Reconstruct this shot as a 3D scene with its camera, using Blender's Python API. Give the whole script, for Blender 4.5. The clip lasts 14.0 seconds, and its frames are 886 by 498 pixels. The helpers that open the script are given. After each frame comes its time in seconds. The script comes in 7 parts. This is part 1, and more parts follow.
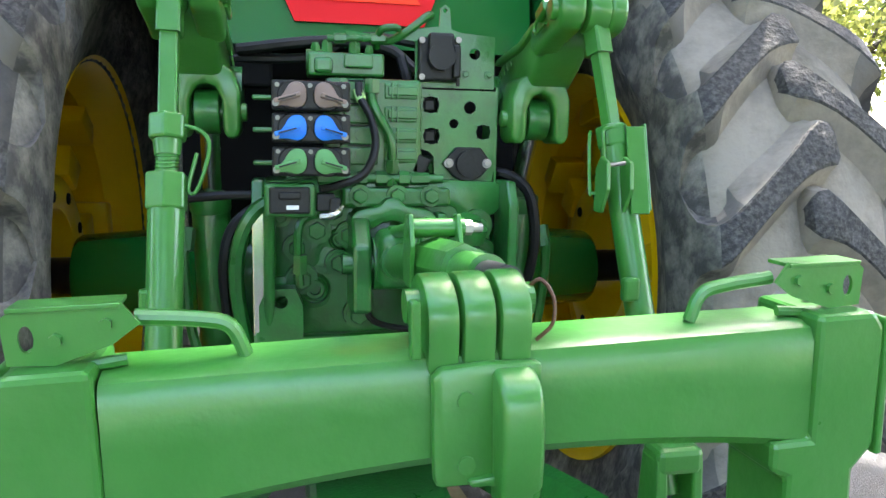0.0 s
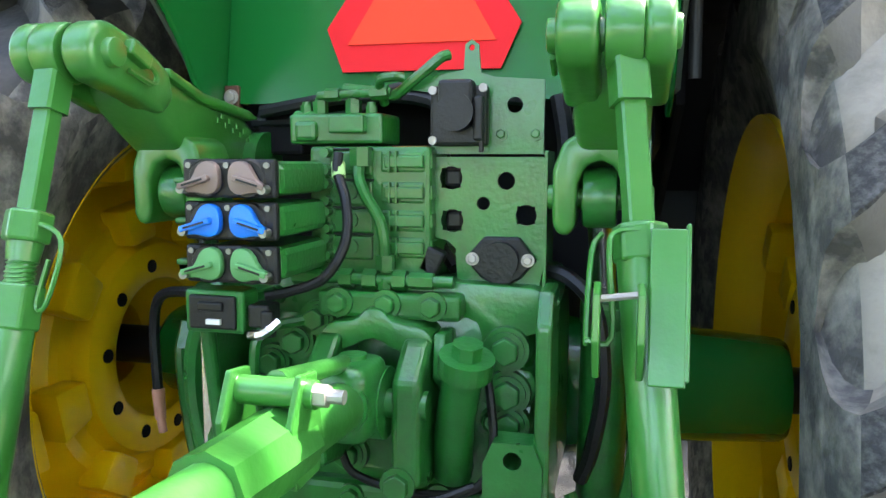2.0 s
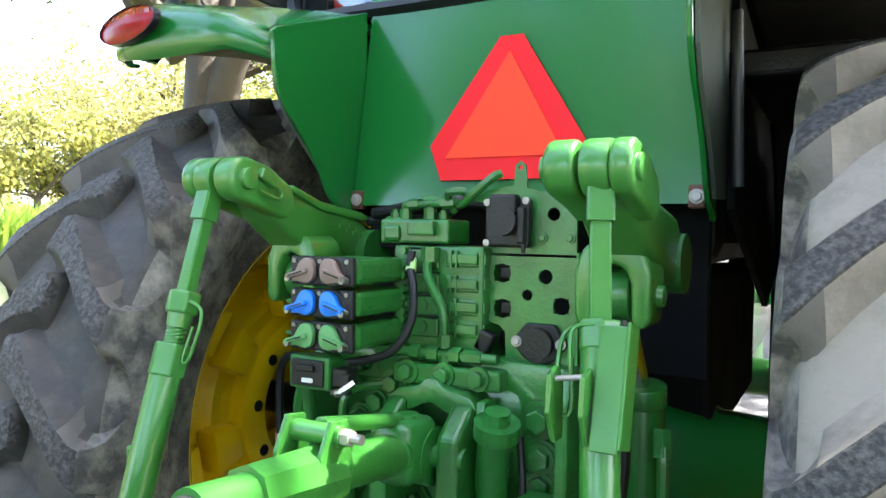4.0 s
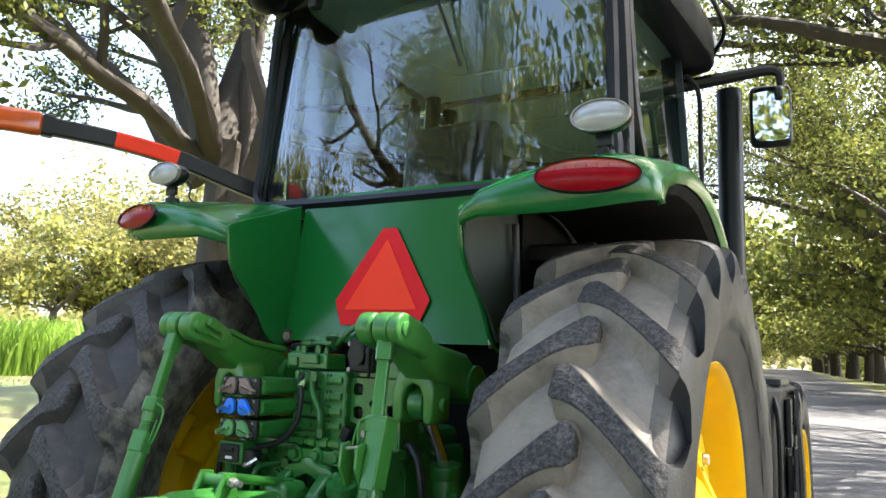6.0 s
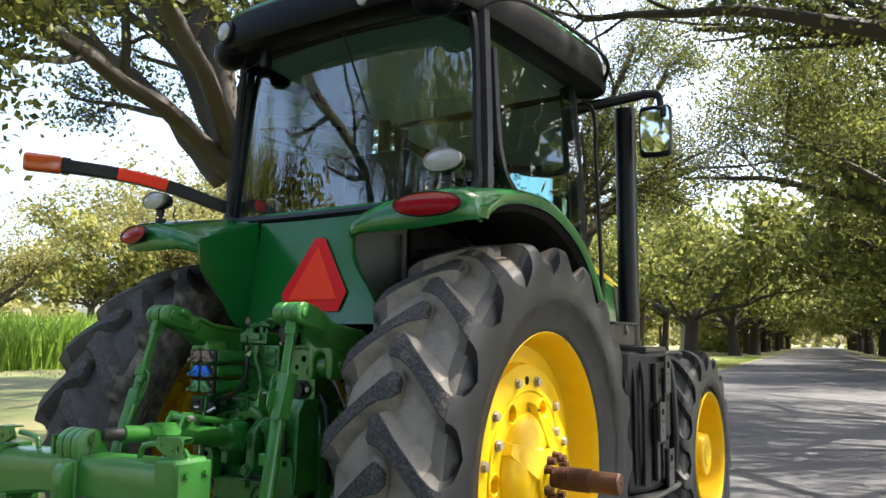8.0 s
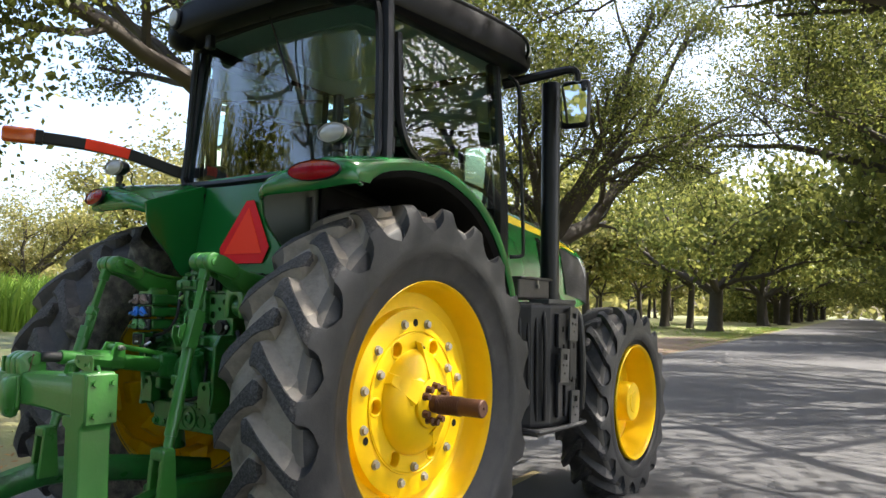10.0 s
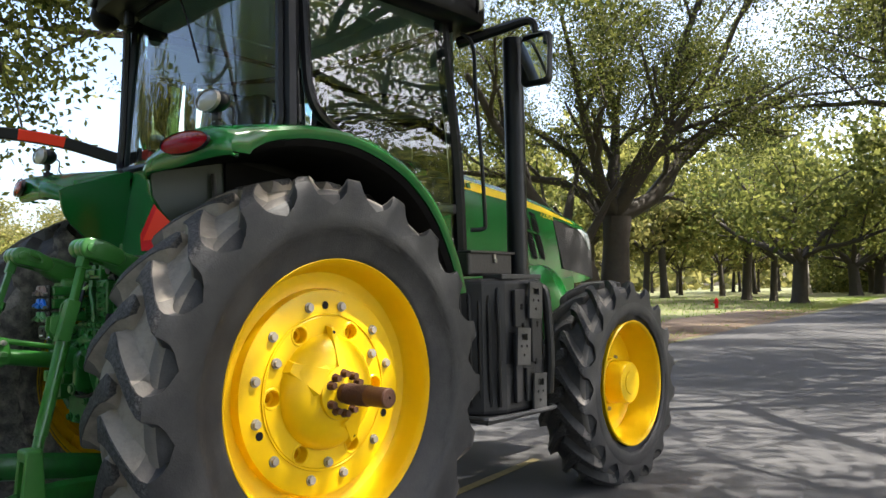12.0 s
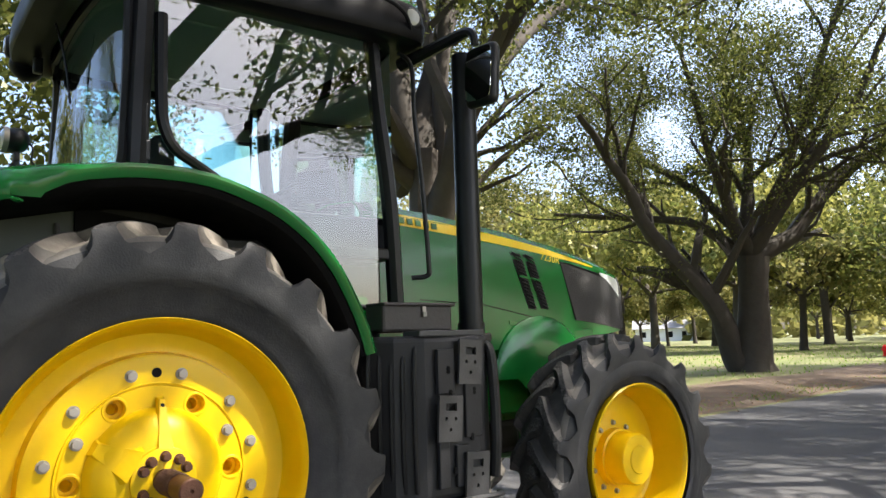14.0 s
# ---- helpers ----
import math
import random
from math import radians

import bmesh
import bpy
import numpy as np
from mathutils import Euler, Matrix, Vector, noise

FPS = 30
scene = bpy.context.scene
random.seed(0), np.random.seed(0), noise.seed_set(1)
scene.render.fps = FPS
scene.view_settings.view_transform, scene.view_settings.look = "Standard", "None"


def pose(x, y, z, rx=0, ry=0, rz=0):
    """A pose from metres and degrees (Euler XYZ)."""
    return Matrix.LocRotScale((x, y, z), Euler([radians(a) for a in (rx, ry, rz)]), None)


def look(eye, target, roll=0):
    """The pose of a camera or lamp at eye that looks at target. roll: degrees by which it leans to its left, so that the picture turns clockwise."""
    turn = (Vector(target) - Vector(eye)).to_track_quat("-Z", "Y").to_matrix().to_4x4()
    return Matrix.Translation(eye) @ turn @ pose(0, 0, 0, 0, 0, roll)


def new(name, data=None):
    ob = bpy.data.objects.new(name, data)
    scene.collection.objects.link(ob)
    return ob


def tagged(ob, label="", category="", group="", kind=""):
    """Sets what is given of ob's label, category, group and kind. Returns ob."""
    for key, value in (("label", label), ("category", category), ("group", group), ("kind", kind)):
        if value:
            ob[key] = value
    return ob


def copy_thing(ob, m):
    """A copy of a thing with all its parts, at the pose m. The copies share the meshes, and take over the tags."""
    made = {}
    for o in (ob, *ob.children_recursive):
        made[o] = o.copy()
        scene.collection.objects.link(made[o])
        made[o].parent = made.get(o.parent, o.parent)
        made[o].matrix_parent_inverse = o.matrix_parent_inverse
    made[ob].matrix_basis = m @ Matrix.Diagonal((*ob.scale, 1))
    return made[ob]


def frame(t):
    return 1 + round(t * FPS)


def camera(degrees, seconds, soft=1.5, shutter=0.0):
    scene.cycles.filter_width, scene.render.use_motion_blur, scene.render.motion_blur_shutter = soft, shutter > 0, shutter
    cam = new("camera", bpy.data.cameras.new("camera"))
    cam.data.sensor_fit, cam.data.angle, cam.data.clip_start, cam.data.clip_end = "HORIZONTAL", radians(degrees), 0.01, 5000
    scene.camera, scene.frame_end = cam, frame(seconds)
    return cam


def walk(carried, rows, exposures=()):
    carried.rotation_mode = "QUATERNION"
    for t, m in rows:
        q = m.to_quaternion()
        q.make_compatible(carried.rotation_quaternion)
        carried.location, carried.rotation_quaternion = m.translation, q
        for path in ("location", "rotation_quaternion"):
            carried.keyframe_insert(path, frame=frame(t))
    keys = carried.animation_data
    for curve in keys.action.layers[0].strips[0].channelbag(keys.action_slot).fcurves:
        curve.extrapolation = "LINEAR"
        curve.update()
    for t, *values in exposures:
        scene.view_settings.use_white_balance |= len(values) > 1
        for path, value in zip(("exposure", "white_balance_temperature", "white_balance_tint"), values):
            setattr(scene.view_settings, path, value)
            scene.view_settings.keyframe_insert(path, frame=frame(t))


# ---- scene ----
cam = camera(62.2, 14.0)
PATH = [
    (0, (-0.195, -2.246, 1.365), (0.225, -0.314, 1.063), 1.1),
    (0.5, (0.03, -2.121, 1.417), (0.245, -0.147, 1.173), 1.5),
    (1, (0.188, -1.979, 1.441), (0.203, 0.008, 1.214), 1.7),
    (1.5, (0.302, -1.851, 1.458), (0.087, 0.125, 1.233), 1.0),
    (2, (0.41, -1.76, 1.461), (-0.068, 0.168, 1.227), 0.2),
    (2.2, (0.45, -1.731, 1.46), (-0.102, 0.176, 1.216), 0.0),
    (4.3, (0.814, -1.977, 1.522), (-0.167, -0.234, 1.547), 1.3),
    (4.5, (0.889, -2.019, 1.53), (-0.099, -0.281, 1.599), 1.5),
    (5, (1.121, -2.137, 1.545), (0.113, -0.416, 1.701), 1.8),
    (5.5, (1.307, -2.295, 1.534), (0.3, -0.583, 1.763), 2.0),
    (6, (1.496, -2.463, 1.557), (0.509, -0.746, 1.836), 1.9),
    (6.5, (1.737, -2.581, 1.555), (0.757, -0.862, 1.851), 1.5),
    (7, (1.965, -2.704, 1.543), (0.964, -0.996, 1.826), 1.0),
    (7.5, (2.163, -2.859, 1.526), (1.134, -1.164, 1.788), 0.7),
    (8, (2.392, -2.938, 1.522), (1.336, -1.257, 1.765), 0.6),
    (8.2, (2.51, -2.949, 1.519), (1.442, -1.274, 1.752), 0.6),
    (10.3, (3.287, -3.001, 1.427), (2.139, -1.369, 1.573), 1.0),
    (10.5, (3.331, -2.954, 1.432), (2.172, -1.33, 1.572), 0.8),
    (11, (3.398, -2.751, 1.407), (2.207, -1.149, 1.537), -0.0),
    (11.5, (3.474, -2.512, 1.418), (2.239, -0.944, 1.543), -0.8),
    (12, (3.616, -2.228, 1.407), (2.314, -0.714, 1.518), -1.1),
    (12.5, (3.703, -1.929, 1.405), (2.341, -0.468, 1.519), -1.2),
    (13, (3.767, -1.595, 1.414), (2.351, -0.191, 1.563), -1.5),
    (13.5, (3.868, -1.257, 1.422), (2.385, 0.07, 1.62), -1.6),
    (14, (3.956, -0.91, 1.437), (2.394, 0.314, 1.686), -1.6),
]
walk(cam, [(t, look(eye, target, roll)) for t, eye, target, roll in PATH], exposures=[(0, 3.85), (2.0, 4.1), (4.5, 3.85), (5.5, 3.3), (6.5, 2.7), (8, 2.2), (11, 1.98), (14, 1.80)])

# ---------------- world and light ----------------
SUN_AZ, SUN_EL = radians(46), radians(56)      # azimuth from +y towards +x
world = bpy.data.worlds.new("sky")
scene.world = world
world.use_nodes = True
wn = world.node_tree
sky = wn.nodes.new("ShaderNodeTexSky")
sky.sky_type = 'NISHITA'
sky.sun_disc = False
sky.sun_elevation, sky.sun_rotation = SUN_EL, SUN_AZ
sky.air_density, sky.dust_density, sky.ozone_density = 0.9, 4.0, 0.7
wn.links.new(sky.outputs[0], wn.nodes["Background"].inputs[0])
wn.nodes["Background"].inputs[1].default_value = 0.15
sun_dir = Vector((math.sin(SUN_AZ) * math.cos(SUN_EL), math.cos(SUN_AZ) * math.cos(SUN_EL), math.sin(SUN_EL)))
sun_data = bpy.data.lights.new("sun", 'SUN')
sun_data.energy, sun_data.angle, sun_data.color = 4.2, radians(0.6), (1.0, 0.94, 0.84)
sun = new("sun", sun_data)
sun.matrix_world = look(sun_dir * 60, (0, 0, 0))


# ---------------- materials ----------------
def material(name, color, rough=0.5, metal=0.0, var=0.15, scale=8.0, bump=0.0, bump_scale=60.0, coat=0.0,
             dirt=None, dirt_amount=0.0, dirt_scale=3.0, spec=0.5, detail=6.0):
    m = bpy.data.materials.new(name)
    m.use_nodes = True
    nt = m.node_tree
    b = nt.nodes["Principled BSDF"]
    b.inputs["Roughness"].default_value = rough
    b.inputs["Metallic"].default_value = metal
    b.inputs["Coat Weight"].default_value = coat
    b.inputs["Coat Roughness"].default_value = 0.08
    b.inputs["Specular IOR Level"].default_value = spec
    tc = nt.nodes.new("ShaderNodeTexCoord")
    n1 = nt.nodes.new("ShaderNodeTexNoise")
    n1.inputs["Scale"].default_value, n1.inputs["Detail"].default_value = scale, detail
    nt.links.new(tc.outputs["Object"], n1.inputs["Vector"])
    mix = nt.nodes.new("ShaderNodeMix")
    mix.data_type = 'RGBA'
    mix.inputs[6].default_value = (*[c * (1 - var) for c in color], 1)
    mix.inputs[7].default_value = (*[min(1, c * (1 + var)) for c in color], 1)
    nt.links.new(n1.outputs["Fac"], mix.inputs[0])
    out = mix.outputs[2]
    if dirt:
        n2 = nt.nodes.new("ShaderNodeTexNoise")
        n2.inputs["Scale"].default_value, n2.inputs["Detail"].default_value = dirt_scale, 8.0
        n2.inputs["Roughness"].default_value = 0.65
        nt.links.new(tc.outputs["Object"], n2.inputs["Vector"])
        ramp = nt.nodes.new("ShaderNodeMapRange")
        ramp.inputs[1].default_value, ramp.inputs[2].default_value = 0.42, 0.68
        ramp.inputs[3].default_value, ramp.inputs[4].default_value = 0.0, dirt_amount
        nt.links.new(n2.outputs["Fac"], ramp.inputs[0])
        mx = nt.nodes.new("ShaderNodeMix")
        mx.data_type = 'RGBA'
        mx.inputs[7].default_value = (*dirt, 1)
        nt.links.new(ramp.outputs[0], mx.inputs[0])
        nt.links.new(out, mx.inputs[6])
        out = mx.outputs[2]
    nt.links.new(out, b.inputs["Base Color"])
    rr = nt.nodes.new("ShaderNodeMapRange")
    rr.inputs[3].default_value, rr.inputs[4].default_value = max(0.02, rough * 0.75), min(1, rough * 1.25)
    nt.links.new(n1.outputs["Fac"], rr.inputs[0])
    nt.links.new(rr.outputs[0], b.inputs["Roughness"])
    if bump:
        n3 = nt.nodes.new("ShaderNodeTexNoise")
        n3.inputs["Scale"].default_value, n3.inputs["Detail"].default_value = bump_scale, 4.0
        nt.links.new(tc.outputs["Object"], n3.inputs["Vector"])
        bp = nt.nodes.new("ShaderNodeBump")
        bp.inputs["Strength"].default_value, bp.inputs["Distance"].default_value = bump, 0.01
        nt.links.new(n3.outputs["Fac"], bp.inputs["Height"])
        nt.links.new(bp.outputs[0], b.inputs["Normal"])
    return m


def leaf_material(name, dark, light, trans=0.35):
    m = bpy.data.materials.new(name)
    m.use_nodes = True
    nt = m.node_tree
    nt.nodes.remove(nt.nodes["Principled BSDF"])
    geo = nt.nodes.new("ShaderNodeNewGeometry")
    mix = nt.nodes.new("ShaderNodeMix")
    mix.data_type = 'RGBA'
    mix.inputs[6].default_value, mix.inputs[7].default_value = (*dark, 1), (*light, 1)
    nt.links.new(geo.outputs["Random Per Island"], mix.inputs[0])
    dif, tra, gl = nt.nodes.new("ShaderNodeBsdfDiffuse"), nt.nodes.new("ShaderNodeBsdfTranslucent"), nt.nodes.new("ShaderNodeBsdfGlossy")
    gl.inputs["Roughness"].default_value = 0.4
    gl.inputs["Color"].default_value = (0.5, 0.5, 0.5, 1)
    m1, m2 = nt.nodes.new("ShaderNodeMixShader"), nt.nodes.new("ShaderNodeMixShader")
    m1.inputs[0].default_value, m2.inputs[0].default_value = trans, 0.03
    nt.links.new(mix.outputs[2], dif.inputs[0])
    nt.links.new(mix.outputs[2], tra.inputs[0])
    nt.links.new(dif.outputs[0], m1.inputs[1])
    nt.links.new(tra.outputs[0], m1.inputs[2])
    nt.links.new(m1.outputs[0], m2.inputs[1])
    nt.links.new(gl.outputs[0], m2.inputs[2])
    nt.links.new(m2.outputs[0], nt.nodes["Material Output"].inputs[0])
    return m


def glass_material(name, tint):
    """A thin pane: tinted see-through with a sharp reflection that grows at grazing angles."""
    m = bpy.data.materials.new(name)
    m.use_nodes = True
    nt = m.node_tree
    nt.nodes.remove(nt.nodes["Principled BSDF"])
    tr, gl, fr = nt.nodes.new("ShaderNodeBsdfTransparent"), nt.nodes.new("ShaderNodeBsdfGlossy"), nt.nodes.new("ShaderNodeFresnel")
    tr.inputs[0].default_value = (*tint, 1)
    gl.inputs["Roughness"].default_value = 0.01
    fr.inputs["IOR"].default_value = 2.4
    mx = nt.nodes.new("ShaderNodeMixShader")
    nt.links.new(fr.outputs[0], mx.inputs[0])
    nt.links.new(tr.outputs[0], mx.inputs[1])
    nt.links.new(gl.outputs[0], mx.inputs[2])
    nt.links.new(mx.outputs[0], nt.nodes["Material Output"].inputs[0])
    return m


GREEN = material("green_gloss_paint", (0.006, 0.124, 0.022), 0.22, var=0.08, scale=3, spec=0.40, coat=0.35, bump=0.02, bump_scale=40)
CAST = material("green_cast_paint", (0.018, 0.150, 0.024), 0.30, var=0.3, scale=14, coat=0.25, bump=0.12, bump_scale=120,
                dirt=(0.022, 0.055, 0.016), dirt_amount=0.55, dirt_scale=12)
HITCH = material("green_satin_paint", (0.030, 0.168, 0.023), 0.30, var=0.15, scale=6, coat=0.25, bump=0.08, bump_scale=60,
                 dirt=(0.075, 0.225, 0.058), dirt_amount=0.5, dirt_scale=4)
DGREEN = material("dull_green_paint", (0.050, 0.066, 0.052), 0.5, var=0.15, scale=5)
YELLOW = material("yellow_paint", (0.84, 0.53, 0.002), 0.36, var=0.06, scale=4, spec=0.25, coat=0.08, bump=0.05, bump_scale=30,
                  dirt=(0.55, 0.34, 0.01), dirt_amount=0.2, dirt_scale=5)
RUBBER = material("tyre_sidewall", (0.024, 0.025, 0.028), 0.52, var=0.2, scale=5, spec=0.35, bump=0.15, bump_scale=120,
                  dirt=(0.062, 0.060, 0.060), dirt_amount=0.55, dirt_scale=4.5)
# dark front tread; also the left rear's, with its shade in the colour
SHADETREAD = material("dark_shaded_tread", (0.036, 0.035, 0.035), 0.7, var=0.35, scale=9, bump=0.3, bump_scale=45,
                     dirt=(0.10, 0.088, 0.075), dirt_amount=0.6, dirt_scale=10)
MUDWALL = material("muddy_sidewall", (0.060, 0.057, 0.055), 0.75, var=0.6, scale=22, bump=0.7, bump_scale=45, detail=9,
                   dirt=(0.30, 0.275, 0.235), dirt_amount=0.95, dirt_scale=12)
TREAD = material("dusty_tread", (0.275, 0.240, 0.200), 0.8, var=0.35, scale=7, bump=0.35, bump_scale=50,
                 dirt=(0.088, 0.075, 0.060), dirt_amount=0.8, dirt_scale=7)
# dust on upward lug flanks, with their sunlit edge put into the colour
SUNLIT_DUST = material("pale_sunlit_dust", (0.135, 0.118, 0.106), 0.85, var=0.3, scale=8, bump=0.2, bump_scale=60,
                dirt=(0.10, 0.09, 0.085), dirt_amount=0.6, dirt_scale=9)
# shoulder toned below the dusty tread: a lighting difference put into the colour
SHOULDER = material("toned_shoulder_rubber", (0.110, 0.100, 0.090), 0.7, var=0.35, scale=7, bump=0.3, bump_scale=60,
                    dirt=(0.15, 0.135, 0.12), dirt_amount=0.5, dirt_scale=6)
LUGRUB = material("worn_lug_top", (0.030, 0.029, 0.030), 0.7, var=0.5, scale=40, spec=0.3, bump=0.7, bump_scale=60,
                  dirt=(0.19, 0.18, 0.17), dirt_amount=0.42, dirt_scale=95)
BLACK = material("black_paint", (0.006, 0.0065, 0.009), 0.36, var=0.15, scale=6, spec=0.35)
PLASTIC = material("black_plastic", (0.006, 0.006, 0.007), 0.42, spec=0.35, var=0.25, scale=10, bump=0.15, bump_scale=150,
                   dirt=(0.05, 0.047, 0.044), dirt_amount=0.15, dirt_scale=4)
# near black: mudguard lining, dark parts, and the painted shade of hole discs
DULL_BLACK = material("liner_black", (0.0045, 0.0045, 0.005), 0.8, var=0.3, scale=8, spec=0.2)
STEEL = material("bright_steel", (0.62, 0.60, 0.57), 0.25, metal=1.0, var=0.1, scale=20)
ZINC = material("zinc_bolt", (0.36, 0.33, 0.30), 0.5, metal=0.6, var=0.15, scale=60)
RUST = material("rusty_shaft", (0.10, 0.042, 0.024), 0.55, metal=0.3, var=0.35, scale=30, bump=0.3, bump_scale=120)
BARK = material("oak_bark", (0.042, 0.033, 0.025), 0.9, var=0.5, scale=6, bump=1.0, bump_scale=11,
                dirt=(0.060, 0.054, 0.043), dirt_amount=0.45, dirt_scale=2.5)
RED = material("red_reflector", (0.75, 0.010, 0.016), 0.5, var=0.04, scale=4, spec=0.2)
ORANGE = material("fluorescent_orange", (1.0, 0.060, 0.025), 0.6, var=0.04, scale=4, spec=0.15)
AMBER = material("amber_lens", (0.50, 0.075, 0.004), 0.2, var=0.1, scale=30, coat=0.6)
TAIL = material("red_lens", (0.26, 0.002, 0.006), 0.25, var=0.3, scale=60, coat=0.05, spec=0.12)
LENS = material("lamp_lens", (0.38, 0.38, 0.37), 0.15, var=0.08, scale=20, coat=0.8)
ASPHALT = material("asphalt", (0.060, 0.059, 0.062), 0.85, var=0.7, scale=120, bump=0.7, bump_scale=110, detail=10,
                   dirt=(0.10, 0.097, 0.094), dirt_amount=0.5, dirt_scale=0.5)
GRASS = material("grass_ground", (0.105, 0.128, 0.034), 0.95, var=0.45, scale=1.5, detail=10, bump=0.8, bump_scale=20,
                 dirt=(0.17, 0.13, 0.07), dirt_amount=0.8, dirt_scale=0.3)
LEAF = leaf_material("oak_leaf", (0.034, 0.052, 0.014), (0.175, 0.185, 0.044), 0.55)
# the next three leaf colours are lightened to carry distance haze
LEAF_F = leaf_material("hazed_avenue_leaf", (0.062, 0.086, 0.022), (0.23, 0.235, 0.060), 0.55)
LEAF_Y = leaf_material("hazed_yellow_leaf", (0.11, 0.135, 0.035), (0.30, 0.285, 0.080), 0.55)
LEAF_H = leaf_material("haze_paled_leaf", (0.12, 0.13, 0.042), (0.26, 0.235, 0.080), 0.55)
CANE = leaf_material("cane_leaf", (0.10, 0.19, 0.02), (0.22, 0.33, 0.05), 0.4)
GLASS = glass_material("cab_glass", (0.66, 0.93, 0.90))
MIRROR = material("mirror_glass", (0.85, 0.88, 0.88), 0.02, metal=1.0, var=0.0)


# ---------------- mesh helpers ----------------
def part(name, bm, mat, parent=None, label="", m=None, smooth=False, category="", kind=""):
    me = bpy.data.meshes.new(name)
    bmesh.ops.recalc_face_normals(bm, faces=bm.faces)
    if smooth:
        for f in bm.faces:
            f.smooth = True
        for e in bm.edges:
            if len(e.link_faces) == 2 and e.calc_face_angle(0) > 0.6:
                e.smooth = False
    bm.to_mesh(me)
    bm.free()
    me.materials.append(mat)
    ob = new(name, me)
    if m is not None:
        ob.matrix_world = m
    if parent is not None:
        ob.parent = parent
    tagged(ob, label, category, "", kind)
    return ob


def thing(name, label, category, group="", kind=""):
    return tagged(new(name), label, category, group, kind)


def B():
    return bmesh.new()


def bevel(bm, w, seg=2):
    es = [e for e in bm.edges if len(e.link_faces) == 2 and e.calc_face_angle(0) > 0.5]
    bmesh.ops.bevel(bm, geom=es, offset=w, segments=seg, affect='EDGES', profile=0.5, clamp_overlap=True)
    return bm


def box(c, s, bev=0.0, bm=None, rot=None, seg=2):
    """A box of size s round c, its edges rounded by bev."""
    b2 = bmesh.new()
    bmesh.ops.create_cube(b2, size=1.0, matrix=Matrix.Diagonal((*s, 1)))
    if bev:
        bevel(b2, bev, seg)
    m = Matrix.Translation(c) @ (rot or Matrix.Identity(4))
    b2.transform(m)
    return join(bm, b2)


def join(bm, b2):
    if bm is None:
        return b2
    me = bpy.data.meshes.new("tmp")
    b2.to_mesh(me)
    b2.free()
    bm.from_mesh(me)
    bpy.data.meshes.remove(me)
    return bm


def rod(a, b, r, r2=None, seg=16, bm=None, bev=0.0):
    """A round bar from a to b."""
    a, b = Vector(a), Vector(b)
    d = b - a
    b2 = bmesh.new()
    bmesh.ops.create_cone(b2, cap_ends=True, segments=seg, radius1=r, radius2=r if r2 is None else r2, depth=d.length)
    if bev:
        bevel(b2, bev, 2)
    b2.transform(Matrix.Translation((a + b) / 2) @ d.to_track_quat("Z", "Y").to_matrix().to_4x4())
    return join(bm, b2)


def smooth_path(pts, n=6):
    """A Catmull-Rom line through pts."""
    P = [Vector(p) for p in pts]
    if len(P) < 3:
        return P
    out = []
    Q = [2 * P[0] - P[1]] + P + [2 * P[-1] - P[-2]]
    for i in range(1, len(Q) - 2):
        p0, p1, p2, p3 = Q[i - 1:i + 3]
        for k in range(n):
            t = k / n
            out.append(0.5 * ((2 * p1) + (p2 - p0) * t + (2 * p0 - 5 * p1 + 4 * p2 - p3) * t * t + (3 * p1 - p0 - 3 * p2 + p3) * t ** 3))
    out.append(P[-1])
    return out


def tube(pts, r, seg=10, n=6, bm=None, smooth=True, radii=None, flat=1.0):
    """A hose or bent bar along pts."""
    P = smooth_path(pts, n) if smooth else [Vector(p) for p in pts]
    bm = bm or bmesh.new()
    up = Vector((0.13, 0.21, 0.97))
    rings = []
    for i, p in enumerate(P):
        d = (P[min(i + 1, len(P) - 1)] - P[max(i - 1, 0)]).normalized()
        u = up - d * up.dot(d)
        if u.length < 1e-3:
            u = Vector((1, 0, 0)) - d * d.x
        u.normalize()
        up = u
        v = d.cross(u)
        rr = r if radii is None else radii[0] + (radii[1] - radii[0]) * i / (len(P) - 1)
        rings.append([bm.verts.new(p + (u * math.cos(2 * math.pi * k / seg) * flat + v * math.sin(2 * math.pi * k / seg)) * rr) for k in range(seg)])
    for a, b in zip(rings, rings[1:]):
        for k in range(seg):
            bm.faces.new((a[k], a[(k + 1) % seg], b[(k + 1) % seg], b[k]))
    bm.faces.new(rings[0][::-1])
    bm.faces.new(rings[-1])
    return bm


def lathe(prof, seg=64, bm=None, c=(0, 0, 0), closed=False):
    """prof: (x, r) turned round the x axis through c."""
    bm = bm or bmesh.new()
    c = Vector(c)
    rings = []
    for x, r in prof:
        rings.append([bm.verts.new(c + Vector((x, r * math.sin(2 * math.pi * k / seg), r * math.cos(2 * math.pi * k / seg)))) for k in range(seg)])
    pairs = list(zip(rings, rings[1:])) + ([(rings[-1], rings[0])] if closed else [])
    for a, b in pairs:
        for k in range(seg):
            bm.faces.new((a[k], a[(k + 1) % seg], b[(k + 1) % seg], b[k]))
    if not closed:
        for r in (rings[0], rings[-1]):
            if (r[0].co - r[seg // 2].co).length > 1e-4:
                bm.faces.new(r)
    bmesh.ops.remove_doubles(bm, verts=bm.verts, dist=1e-5)
    return bm


